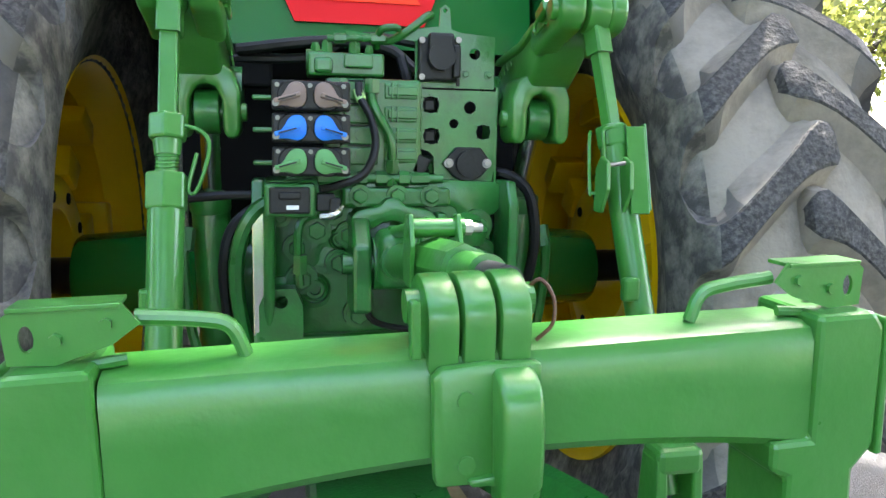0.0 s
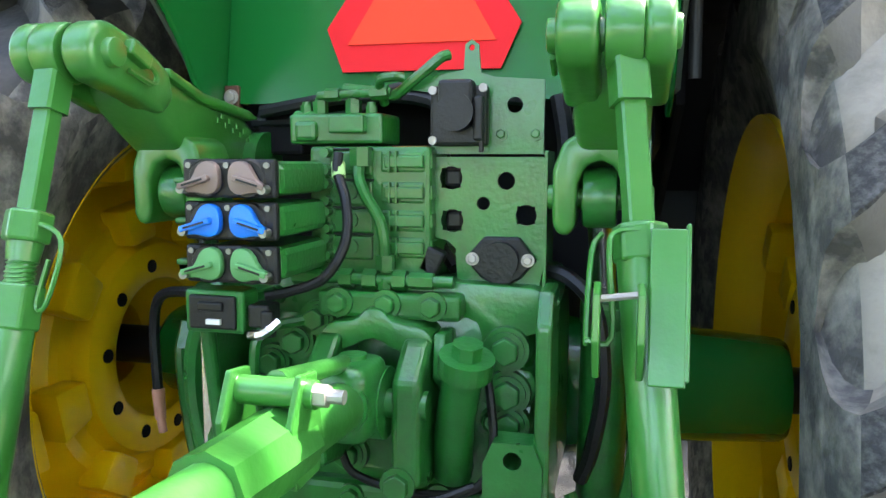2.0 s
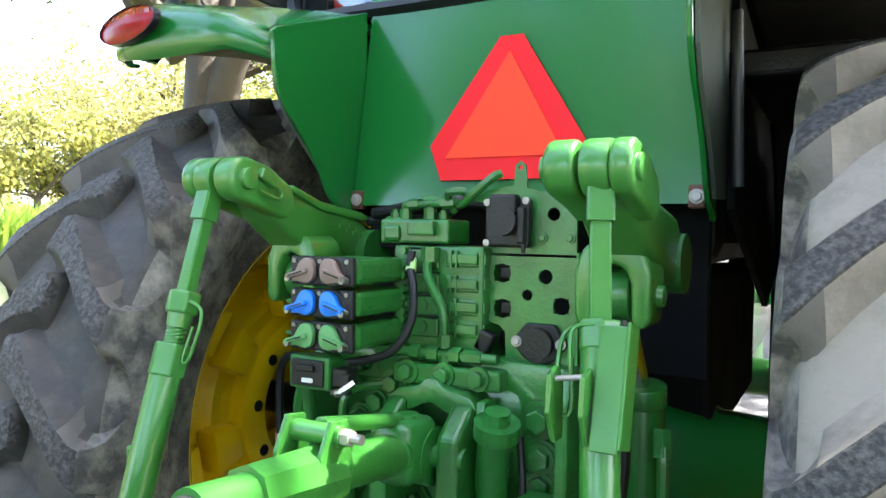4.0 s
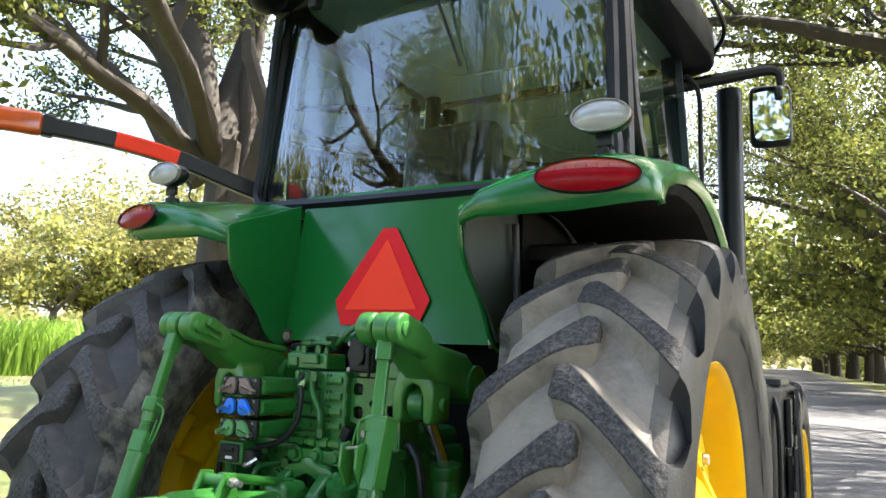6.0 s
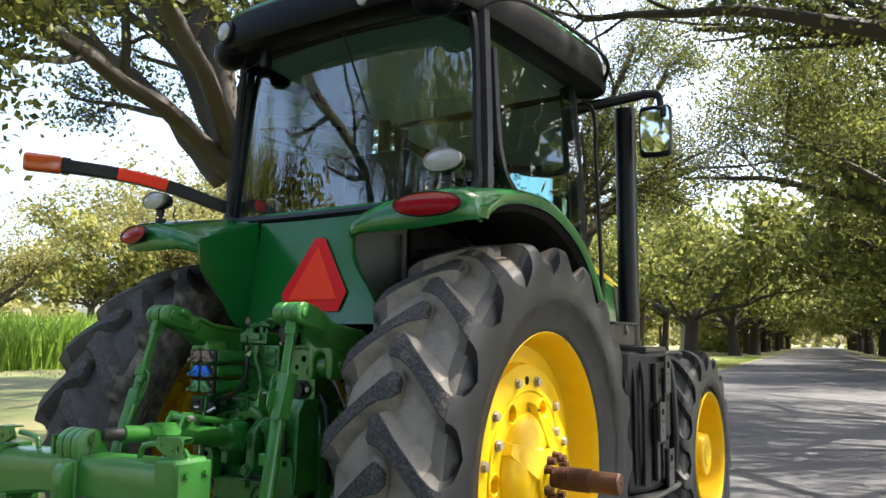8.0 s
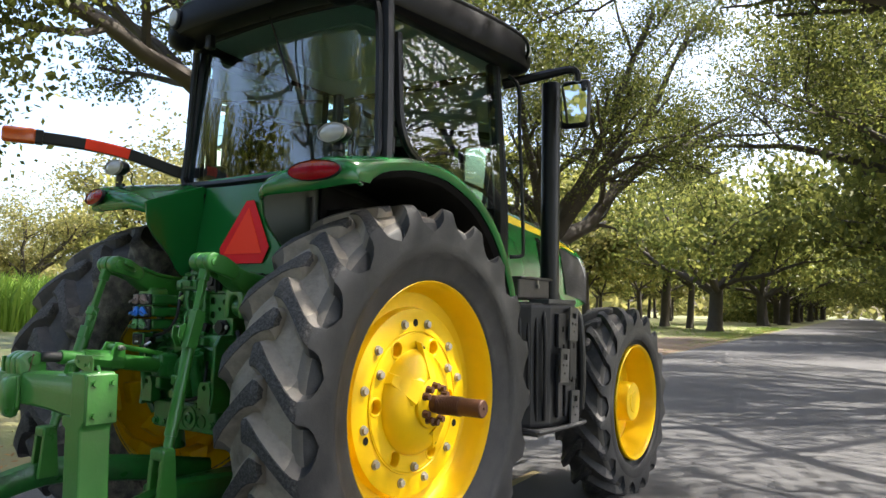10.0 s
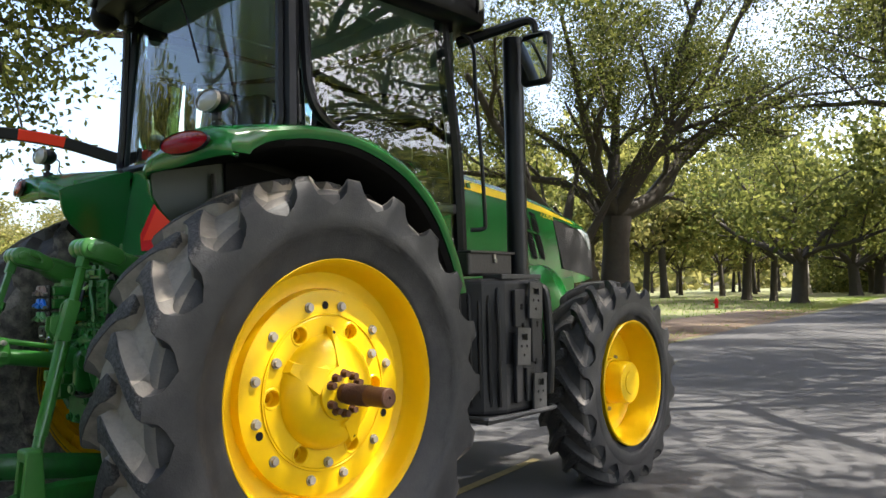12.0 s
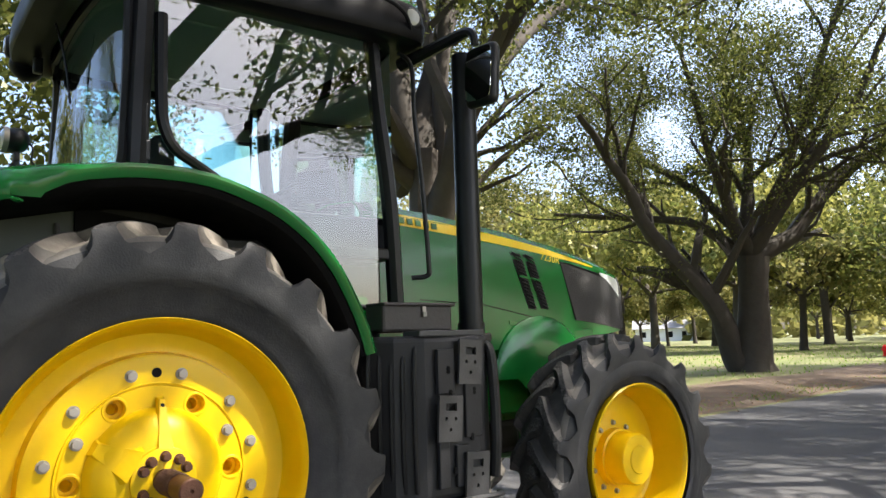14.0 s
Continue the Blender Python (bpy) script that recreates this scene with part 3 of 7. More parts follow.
def tyre_set(name, label, xc, yc, zc, R, half, bead, n_lugs, side, lug_h=0.052, tilt=0.27, phase=0.0, tread=None):
    """A carcass with the chevron lugs as pieces of their own. side: +1 right, -1 left."""
    rc = R - lug_h
    sw = half + 0.022
    prof = [(0.78 * half, bead), (0.84 * half, bead + 0.02), (0.90 * half, bead + 0.06), (1.0 * half, bead + 0.12), (sw * 0.985, rc - 0.185), (sw * 0.988, rc - 0.128), (half * 0.99, rc - 0.078), (half * 0.87, rc - 0.030),
            (half * 0.5, rc - 0.006), (0, rc)]
    prof = [(p.x, p.y) for p in smooth_path([(a, b, 0) for a, b in prof], 3)]
    full = prof + [(-x, r) for x, r in prof[-2::-1]]
    bm = lathe(full, 96, closed=True)
    ty = part(name, bm, RUBBER, tractor, label, m=pose(xc, yc, zc), smooth=True)
    tread = tread or SHADETREAD
    ty.data.materials.append(tread)
    ty.data.materials.append(MUDWALL)
    ty.data.materials.append(SHOULDER)
    for f in ty.data.polygons:
        c = f.center
        f.material_index = (1 if c.x * side < 0.8 * half else 3) if math.hypot(c.y, c.z) > rc - 0.05 else (2 if c.x * side < 0 else 0)
    # one lug, drawn at the top of the wheel; theta grows forwards
    k0 = R / 0.985
    pit = math.pi * R / n_lugs
    # along the lug: outer edge (x / half, radius), inner edge (x / half, radius), half width of the top, half width of the foot
    st = [(-0.20, R - 0.030, -0.17, rc - 0.02, 0.014, 0.050), (-0.175, R - 0.008, -0.15, rc - 0.015, 0.034, 0.066), (-0.12, R - 0.001, -0.12, rc - 0.01, 0.046, 0.080), (-0.02, R, -0.02, rc - 0.01, 0.050, 0.088), (0.10, R, 0.10, rc - 0.01, 0.044, 0.086),
          (0.24, R, 0.24, rc - 0.01, 0.037, 0.082), (0.42, R - 0.002, 0.42, rc - 0.01, 0.034, 0.082), (0.62, R - 0.005, 0.62, rc - 0.012, 0.034, 0.084), (0.82, R - 0.010, 0.80, rc - 0.02, 0.037, 0.086), (0.95, R - 0.018, 0.82, rc - 0.04, 0.040, 0.082),
          (1.025, R - 0.030, 0.86, rc - 0.055, 0.041, 0.080), (1.065, R - 0.055, 0.90, rc - 0.075, 0.044, 0.082), (1.085, R - 0.085, 0.94, rc - 0.09, 0.053, 0.088), (1.092, R - 0.112, 0.97, rc - 0.11, pit * 0.50, pit * 0.72), (1.094, R - 0.135, 1.0, rc - 0.12, pit * 0.74, pit * 0.90), (1.095, R - 0.158, 1.02, rc - 0.14, pit * 0.97, pit * 1.01), (1.098, R - 0.185, 1.02, rc - 0.16, pit * 1.01, pit * 1.01), (1.098, R - 0.21, 1.02, rc - 0.18, pit * 1.01, pit * 1.01), (1.06, R - 0.235, 1.02, rc - 0.20, pit * 1.01, pit * 1.01)]
    bm = B()
    rings = []
    for i, (f1, r1, f0, r0, w, wf) in enumerate(st):
        g = max(0.0, min(1.0, f1))
        th = -tilt * (g ** 1.12)
        ws, wb = (w * k0, wf * k0) if i < 13 else (w, wf)
        ring = [(f0 * half, th - wb / r0, r0), (0.5 * (f0 + f1) * half, th - (0.62 * ws + 0.38 * wb) / r1, 0.5 * (r0 + r1)), (f1 * half, th - ws * 1.06 / r1, r1 - 0.004), (f1 * half, th - ws * 0.92 / r1, r1),
                (f1 * half, th + ws * 0.92 / r1, r1), (f1 * half, th + ws * 1.06 / r1, r1 - 0.004), (0.5 * (f0 + f1) * half, th + (0.62 * ws + 0.38 * wb) / r1, 0.5 * (r0 + r1)), (f0 * half, th + wb / r0, r0)]
        rings.append([bm.verts.new((vv, rr * math.sin(t), rr * math.cos(t))) for vv, t, rr in ring])
    for i, (a, b) in enumerate(zip(rings, rings[1:])):
        for k in range(7):
            f = bm.faces.new((a[k], a[k + 1], b[k + 1], b[k]))
            if i >= 10:
                f.material_index = 2
            elif k in (2, 3, 4):
                f.material_index = 0
            else:
                f.material_index = 3 if k == 6 and 9 <= i else (4 if i >= 8 else 1)
    bm.faces.new(rings[0]).material_index = 1
    bm.faces.new(rings[-1]).material_index = 2
    first = part("lug", bm, LUGRUB, ty, smooth=True)
    for mm in (tread, RUBBER, SUNLIT_DUST if tread is TREAD else tread, SHOULDER):
        first.data.materials.append(mm)
    first.matrix_basis = Matrix.Rotation(-phase, 4, 'X')
    mir = first.data.copy()
    mir.transform(Matrix.Diagonal((-1, 1, 1, 1)))
    mir.flip_normals()
    (mir if side > 0 else first.data).materials[2] = MUDWALL
    mir.materials[3] = tread
    for k in range(n_lugs):
        for s in (1, -1):
            if k == 0 and s == 1:
                continue
            o = new("lug", first.data if s == 1 else mir)
            o.matrix_basis = Matrix.Rotation(-phase - 2 * math.pi * (k + (0.5 if s < 0 else 0)) / n_lugs, 4, 'X')
            o.parent = ty
    return ty


RW, RZ, RY = 0.845, 0.955, -0.015          # rear wheel: tyre middle, axle height, axle place
FW, FZ, FY = 0.945, 0.705, 2.76
# right rear gets the pale dusty tread, left rear the shade-darkened one
for s, nm in ((1, "rear"), (-1, "rear")):
    tyre_set("rear_tyre", "worn black tractor tyre with chevron lugs and dried mud", 0.897 if s > 0 else -0.885, RY, RZ, 0.985, 0.236, 0.595, 20, s, tilt=0.22, phase=radians(3.3) + 0.22, tread=TREAD if s > 0 else None)
for s in (1, -1):
    tyre_set("front_tyre", "black front tractor tyre with chevron lugs", s * FW, FY, FZ, 0.75, 0.185, 0.437, 18, s, 0.045, 0.32)


def bolts_on(parent, ob_first, spots):
    for m in spots:
        o = new("bolt", ob_first.data)
        o.matrix_basis = m
        o.parent = parent


def hexbolt(r=0.016, h=0.018):
    bm = rod((-0.004, 0, 0), (0.006, 0, 0), r * 1.25, seg=14)
    return rod((0.004, 0, 0), (h, 0, 0), r, seg=6, bm=bm, bev=0.002)


def rear_rim(side):
    t, f = 0.012, 1
    prof = [(0.235, 0.612), (0.245, 0.600), (0.235, 0.590), (0.205, 0.578), (0.150, 0.572), (0.110, 0.545), (0.095, 0.500), (0.098, 0.472),   # lip, barrel, seat
            (0.140, 0.462), (0.146, 0.440), (0.146, 0.345), (0.150, 0.340), (0.150, 0.262), (0.168, 0.258), (0.200, 0.232), (0.228, 0.188), (0.245, 0.140), (0.247, 0.105)]
    back = [(0.210, 0.105), (0.205, 0.135), (0.180, 0.195), (0.10, 0.245), (0.030, 0.252), (0.030, 0.360), (0.110, 0.440), (0.060, 0.475), (0.060, 0.510), (0.080, 0.560),
            (-0.020, 0.552), (-0.035, 0.545), (-0.060, 0.555), (-0.125, 0.578), (-0.160, 0.612), (-0.145, 0.614), (-0.10, 0.592), (0.15, 0.595)]
    bm = lathe(prof + back, 72, closed=True)
    bmesh.ops.delete(bm, geom=[f for f in bm.faces if 0.262 < math.hypot(f.calc_center_median().y, f.calc_center_median().z) < 0.34 and f.calc_center_median().x > 0.147], context='FACES')
    rim = part("rear_wheel_rim", bm, YELLOW, tractor, "glossy yellow steel wheel with cast centre", m=pose(side * RW, RY, RZ, 0, 0, 0 if side > 0 else 180), smooth=True)
    part("inner_ring", lathe([(0.03, 0.33), (0.02, 0.30), (-0.02, 0.285), (-0.03, 0.26), (-0.03, 0.205), (-0.02, 0.19), (0.06, 0.18), (0.13, 0.12), (0.16, 0.2)], 48, closed=True), YELLOW, rim, smooth=True)
    # hub plate, shaft, ribs
    hub = part("hub", lathe([(0.20, 0.0), (0.20, 0.125), (0.262, 0.120), (0.268, 0.110), (0.268, 0.0)], 40), YELLOW, rim, smooth=True)
    hub.parent = rim
    sh = lathe([(-0.10, 0.0), (-0.10, 0.043), (0.30, 0.043), (0.5495, 0.043), (0.555, 0.038), (0.555, 0.008), (0.548, 0.004), (0.548, 0.0)], 32)
    part("axle_shaft", sh, RUST, rim, "rusty brown axle shaft end", smooth=True)
    bm = B()
    for k in range(14):
        bm = lathe([(0.30 + k * 0.0095, 0.0435), (0.302 + k * 0.0095, 0.0475), (0.305 + k * 0.0095, 0.0475), (0.307 + k * 0.0095, 0.0435)], 24, bm=bm)
    part("shaft_thread", bm, RUST, rim, smooth=False)
    b = part("bolt", hexbolt(0.019, 0.020), ZINC, rim, m=pose(0.146, 0.394 * math.sin(0.12), 0.394 * math.cos(0.12)))
    ang = [radians(a) for a in (14, 48, 76, 102, 132, 166, 194, 228, 256, 282, 312, 346)]
    bolts_on(rim, b, [Matrix.Translation((0.146, 0.394 * math.sin(a), 0.394 * math.cos(a))) for a in ang[1:]])
    b.matrix_basis = Matrix.Translation((0.146, 0.394 * math.sin(ang[0]), 0.394 * math.cos(ang[0])))
    bolts_on(rim, b, [Matrix.Translation((0.153, 0.318 * math.sin(a), 0.318 * math.cos(a))) for a in (radians(d) for d in (-62, 62, 180))])
    hb = part("bolt", hexbolt(0.0165, 0.034), RUST, rim, "rusty hub bolt")
    hb.matrix_basis = Matrix.Translation((0.266, 0.0, 0.088))
    bolts_on(rim, hb, [Matrix.Translation((0.266, 0.088 * math.sin(a), 0.088 * math.cos(a))) for a in (radians(d) for d in (35, 62, 118, 150, 180, 215, 242, 298, 325))])
    # disc pierced by six openings, each with a deep cup behind it
    disc = B()
    spots = [radians(d) for d in (30, 90, 150, 210, 270, 330)]
    grid = [[disc.verts.new((0.150, (0.262 + 0.0065 * i) * math.sin(2 * math.pi * k / 240), (0.262 + 0.0065 * i) * math.cos(2 * math.pi * k / 240))) for i in range(13)] for k in range(240)]
    for k in range(240):
        for i in range(12):
            q = (grid[k][i], grid[k][i + 1], grid[(k + 1) % 240][i + 1], grid[(k + 1) % 240][i])
            cy, cz = sum(v.co.y for v in q) / 4, sum(v.co.z for v in q) / 4
            if min(math.hypot(cy - 0.301 * math.sin(a), cz - 0.301 * math.cos(a)) for a in spots) > 0.0415:
                disc.faces.new(q)
    part("disc", disc, YELLOW, rim)
    part("disc_groove", lathe([(0.1505, 0.348), (0.153, 0.350), (0.153, 0.354), (0.1475, 0.356)], 72, closed=True), YELLOW, rim, smooth=True)
    for a in spots:
        m = Matrix.Translation((0.150, 0.301 * math.sin(a), 0.301 * math.cos(a)))
        part("casting_hole", lathe([(-0.012, 0.0355), (0.0, 0.0365), (0.003, 0.039), (0.0025, 0.046), (-0.001, 0.050)], 28, closed=True), YELLOW, rim, m=m, smooth=True)
        part("hole_cup", lathe([(-0.010, 0.0360), (-0.045, 0.036), (-0.045, 0.022), (-0.10, 0.018), (-0.10, 0.001), (-0.104, 0.001), (-0.104, 0.022), (-0.049, 0.026), (-0.049, 0.039), (-0.010, 0.039)], 24, closed=True), YELLOW, rim, m=m, smooth=True)
    # flat black discs: the shade inside stud holes, painted on
    for k in range(10):
        a = 2 * math.pi * (k + 0.3) / 10
        part("stud_hole_shade", lathe([(-0.0335, 0.0), (-0.0335, 0.017), (-0.029, 0.018)], 14), DULL_BLACK, rim, m=Matrix.Translation((0, 0.232 * math.sin(a), 0.232 * math.cos(a))))
    for k in range(8):
        a = 2 * math.pi * k / 8 + 0.2
        blk = prism([(-0.075, 0.475), (0.075, 0.475), (0.055, 0.548), (-0.055, 0.548)], -0.055, 0.065, "x", 0.012)
        blk = prism([(-0.05, 0.30), (0.05, 0.30), (0.065, 0.40), (-0.065, 0.40)], -0.030, 0.05, "x", 0.012, bm=blk)
        part("rim_lug", blk, YELLOW, rim, m=Matrix.Rotation(-a, 4, 'X'), smooth=True)
    # black discs on the solid wheel centre stand for hole shade
    for d in (0, 112, 248):
        part("disc_hole_shade", lathe([(0.0, 0.0), (0.0, 0.019), (-0.004, 0.020)], 18), DULL_BLACK, rim, m=Matrix.Translation((0.1475, 0.392 * math.sin(radians(d)), 0.392 * math.cos(radians(d)))))
    for d, w, reach in ((2, 0.026, 0.300), (300, 0.060, 0.268), (150, 0.060, 0.280)):
        bm = B()
        foot = [bm.verts.new(p) for p in ((0.150, -w * 0.5, reach), (0.150, w * 0.5, reach), (0.235, w * 1.3, 0.135), (0.235, -w * 1.3, 0.135))]
        crown = [bm.verts.new(p) for p in ((0.186, -w * 0.35, reach - 0.010), (0.186, w * 0.35, reach - 0.010), (0.264, w, 0.118), (0.264, -w, 0.118))]
        bm.faces.new(crown)
        for q in range(4):
            bm.faces.new((foot[q], foot[(q + 1) % 4], crown[(q + 1) % 4], crown[q]))
        bevel(bm, 0.006)
        gus = part("rib", bm, YELLOW, rim, m=Matrix.Rotation(-radians(d), 4, 'X'))
        # the hole's shade as a black disc on the rib
        part("bolt_hole_shade", lathe([(0.0, 0.0), (0.0, 0.008), (-0.003, 0.009)], 12), DULL_BLACK, gus, m=Matrix.Translation((0.1965, 0.0, reach - 0.030)) @ Matrix.Rotation(radians(-28), 4, 'Y'))
    return rim


rear_rim(1)
rear_rim(-1)


def front_rim(side):
    prof = [(0.190, 0.452), (0.198, 0.444), (0.190, 0.434), (0.165, 0.425), (0.10, 0.418), (0.06, 0.400), (-0.02, 0.385), (-0.035, 0.360), (-0.03, 0.255), (-0.02, 0.235), (-0.02, 0.10)]
    back = [(-0.06, 0.10), (-0.06, 0.36), (-0.05, 0.40), (-0.17, 0.425), (-0.19, 0.452), (0.0, 0.432), (0.15, 0.44)]
    rim = part("front_wheel_rim", lathe(prof + back, 64, closed=True), YELLOW, tractor, "yellow front wheel with protruding hub", m=pose(side * FW, FY, FZ, 0, 0, 0 if side > 0 else 180), smooth=True)
    part("hub", lathe([(-0.04, 0.0), (-0.04, 0.175), (0.03, 0.170), (0.035, 0.158), (0.150, 0.152), (0.163, 0.143), (0.166, 0.085), (0.172, 0.08), (0.172, 0.0)], 40), YELLOW, rim, smooth=True)
    b = part("bolt", hexbolt(0.014, 0.02), ZINC, rim)
    b.matrix_basis = Matrix.Translation((-0.022, 0, 0.205))
    bolts_on(rim, b, [Matrix.Translation((-0.022, 0.205 * math.sin(k * math.pi / 5), 0.205 * math.cos(k * math.pi / 5))) for k in range(1, 10)])


front_rim(1)
front_rim(-1)

# ---------------- body panels ----------------
part("rear_panel", sheet([[(x, -0.218 - 0.075 * ((2.10 - z) / 0.5) - 0.01 * math.sin((x + 0.44) / 0.9 * math.pi), z) for x in np.linspace(-0.44, 0.46, 13)] for z in (1.585, 1.60, 1.75, 1.9, 2.02, 2.10, 2.145, 2.16)], 0.012),
     GREEN, tractor, "glossy green rear body panel", smooth=True)


def oval(a, b, dome, cut=None, upper=False, rings=7, seg=40):
    """A shallow lens with an oval outline; cut keeps the part above or below that height."""
    bm = B()
    V = [[bm.verts.new((a * r * math.cos(2 * math.pi * k / seg), -dome * (1 - r * r), b * r * math.sin(2 * math.pi * k / seg))) for k in range(seg)] for r in np.linspace(0.04, 1, rings)]
    for p, q in zip(V, V[1:]):
        for k in range(seg):
            bm.faces.new((p[k], p[(k + 1) % seg], q[(k + 1) % seg], q[k]))
    bm.faces.new(V[0])
    bm.faces.new([bm.verts.new((v.co.x, 0.012, v.co.z)) for v in V[-1]])
    if cut is not None:
        bmesh.ops.bisect_plane(bm, geom=bm.verts[:] + bm.edges[:] + bm.faces[:], plane_co=(0, 0, cut), plane_no=(0, 0, -1 if upper else 1), clear_outer=True)
    return bm


def fender(side):
    """Arched mudguard: a crowned strip over the wheel, a deep rolled lamp lip behind, an inner wall and a dark liner."""
    arch = smooth_path([(-0.30, 2.138, 0), (-0.1, 2.168, 0), (0.18, 2.160, 0), (0.46, 2.073, 0), (0.645, 1.955, 0), (0.775, 1.82, 0), (0.86, 1.685, 0), (0.93, 1.54, 0), (0.975, 1.40, 0)], 4)
    rows, lin = [], []
    inner = 0.487 if side > 0 else 0.452
    cols = (inner, inner + 0.006, inner + 0.022, 0.56, 0.64, 0.73, 0.82, 0.90, 0.96, 1.01, 1.038, 1.050, 1.046, 1.034)
    drop = (-0.075, -0.055, -0.035, -0.016, -0.004, 0.004, 0.008, 0.009, 0.006, 0.0, -0.010, -0.028, -0.048, -0.066)

    def crest(x):       # height of the lip's upper edge
        return float(np.interp(x, (inner, 0.50, 0.54, 0.59, 0.65, 0.72, 0.80, 0.89, 0.96, 1.01, 1.04, 1.055), (1.985, 2.002, 2.028, 2.048, 2.066, 2.082, 2.096, 2.104, 2.103, 2.094, 2.075, 2.045)))

    def low_edge(x):    # height of the lip's lower edge
        return 1.940 + 0.034 * max(0.0, (x - 0.80) / 0.25) ** 2 - 0.03 * max(0.0, (0.56 - x) / 0.1) ** 2

    def back(x):        # how far the lip's face stands forwards at its rounded ends
        return 0.13 * (1 - math.sqrt(1 - (max(0.0, x - 0.86) / 0.192) ** 2)) + 0.03 * max(0.0, (0.56 - x) / 0.07) ** 2
    for f, dy in ((0.05, 0.030), (0.0, 0.016), (0.07, 0.005), (0.20, 0.0), (0.45, -0.004), (0.68, 0.004), (0.86, 0.022), (0.97, 0.055), (1.0, 0.085)):
        row = []
        for x in cols:
            xx = 1.050 if x in (1.046, 1.034) else x
            z = low_edge(xx) + (crest(xx) - low_edge(xx)) * f
            low = min(z, 1.988)
            row.append((side * x, -0.655 + dy + back(xx) + (0.012 if x == 1.034 else 0.0), {1.046: (z + low) / 2, 1.034: low}.get(x, z)))
        rows.append(row)
    p0 = arch[0]
    for u in (0.2, 0.45, 0.72):
        row = []
        for x, d in zip(cols, drop):
            y0, z0 = -0.57 + back(1.05 if x in (1.046, 1.034) else x), {1.046: (crest(1.05) + 1.988) / 2, 1.034: 1.988}.get(x, crest(x))
            y1, z1 = p0.x - 0.02, p0.y + d
            row.append((side * x, y0 + (y1 - y0) * u, z0 + (z1 - z0) * (u ** 0.85)))
        rows.append(row)
    for i, p in enumerate(arch):
        t = (arch[min(i + 1, len(arch) - 1)] - arch[max(i - 1, 0)]).normalized()
        n = Vector((-t.y, t.x, 0))
        rows.append([(side * x, p.x + n.x * d, p.y + n.y * d) for x, d in zip(cols, drop)])
        lin.append([(side * x, p.x + n.x * d, p.y + n.y * d) for x, d in ((1.022, -0.064), (1.00, -0.085), (0.53, -0.10), (0.50, -0.075))])
    part("fender", sheet(rows, 0.010), GREEN, tractor, "arched glossy green rear mudguard with lamp lip", smooth=True)
    lin.insert(0, [(side * x, -0.57, z) for x, z in ((1.00, 2.005), (0.98, 2.01), (0.53, 1.985), (0.50, 1.975))])
    part("liner_black", sheet(lin, 0.01), DULL_BLACK, tractor, "dull black mudguard lining", smooth=True)
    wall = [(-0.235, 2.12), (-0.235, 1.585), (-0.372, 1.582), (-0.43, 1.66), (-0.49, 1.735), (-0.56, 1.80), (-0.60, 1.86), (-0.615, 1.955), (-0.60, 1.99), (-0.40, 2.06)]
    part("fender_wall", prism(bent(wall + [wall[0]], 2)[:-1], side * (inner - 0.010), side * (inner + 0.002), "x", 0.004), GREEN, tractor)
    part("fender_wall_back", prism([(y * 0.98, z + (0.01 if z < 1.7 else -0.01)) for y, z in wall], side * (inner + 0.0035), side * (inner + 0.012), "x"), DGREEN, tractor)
    part("fender_side", prism([(-0.23, 2.06), (-0.23, 1.575), (0.6, 1.3), (0.9, 1.4), (0.8, 1.66), (0.4, 1.98)], side * (inner + 0.014), side * (inner + 0.030), "x"), DULL_BLACK, tractor)
    part("wall_strut", rod((side * (inner + 0.035), -0.30, 1.98), (side * (inner + 0.042), -0.28, 1.62), 0.012), STEELISH, tractor)
    at = pose(side * 0.885, -0.662, 2.028, -9, 0, side * 11)
    lamp = part("tail_lamp", oval(0.137, 0.0475, 0.016, 0.014), TAIL, tractor, "oval red tail lamp with amber top strip", m=at, smooth=True)
    part("amber_strip", oval(0.137, 0.0475, 0.016, 0.014, True), STRIPAMBER, lamp, "ribbed amber lens strip", smooth=True)
    part("bezel", lathe([(-0.004, 1.0), (0.004, 1.0), (0.006, 1.01), (0.003, 1.025), (-0.012, 1.025)], 40, closed=True), BLACK, lamp, m=Matrix.Rotation(radians(-90), 4, 'Z') @ Matrix.Diagonal((1, 0.137, 0.0475, 1)), smooth=True)
    for k in range(9):
        x = -0.112 + 0.028 * k
        part("lens_rib", box((x, -0.0140 * (1 - (x / 0.137) ** 2), 0.0205), (0.0025, 0.003, 0.009), 0.0006), STRIPAMBER, lamp)
    # work lamp on a short stalk
    wl = B()
    bmesh.ops.create_uvsphere(wl, u_segments=24, v_segments=14, radius=1.0)
    wl.transform(Matrix.Diagonal((0.083, 0.050, 0.046, 1)))
    lamp = part("work_lamp", wl, BLACK, tractor, "oval work lamp on a stalk", m=pose(side * 0.885, -0.515, 2.222), smooth=True)
    part("lens", oval(0.080, 0.043, 0.016), LENS, lamp, m=pose(0, -0.040, 0), smooth=True)
    part("bezel", lathe([(-0.004, 1.0), (0.006, 1.0), (0.006, 1.06), (-0.012, 1.06)], 36, closed=True), ZINC, lamp, m=pose(0, -0.040, 0) @ Matrix.Rotation(radians(-90), 4, 'Z') @ Matrix.Diagonal((1, 0.080, 0.043, 1)), smooth=True)
    part("stalk", rod((0, 0.01, -0.115), (0, 0.005, -0.03), 0.011, bm=box((0, 0.005, -0.062), (0.05, 0.02, 0.035), 0.004, bm=rod((0, 0.01, -0.112), (0, 0.01, -0.092), 0.028))), BLACK, lamp, smooth=True)
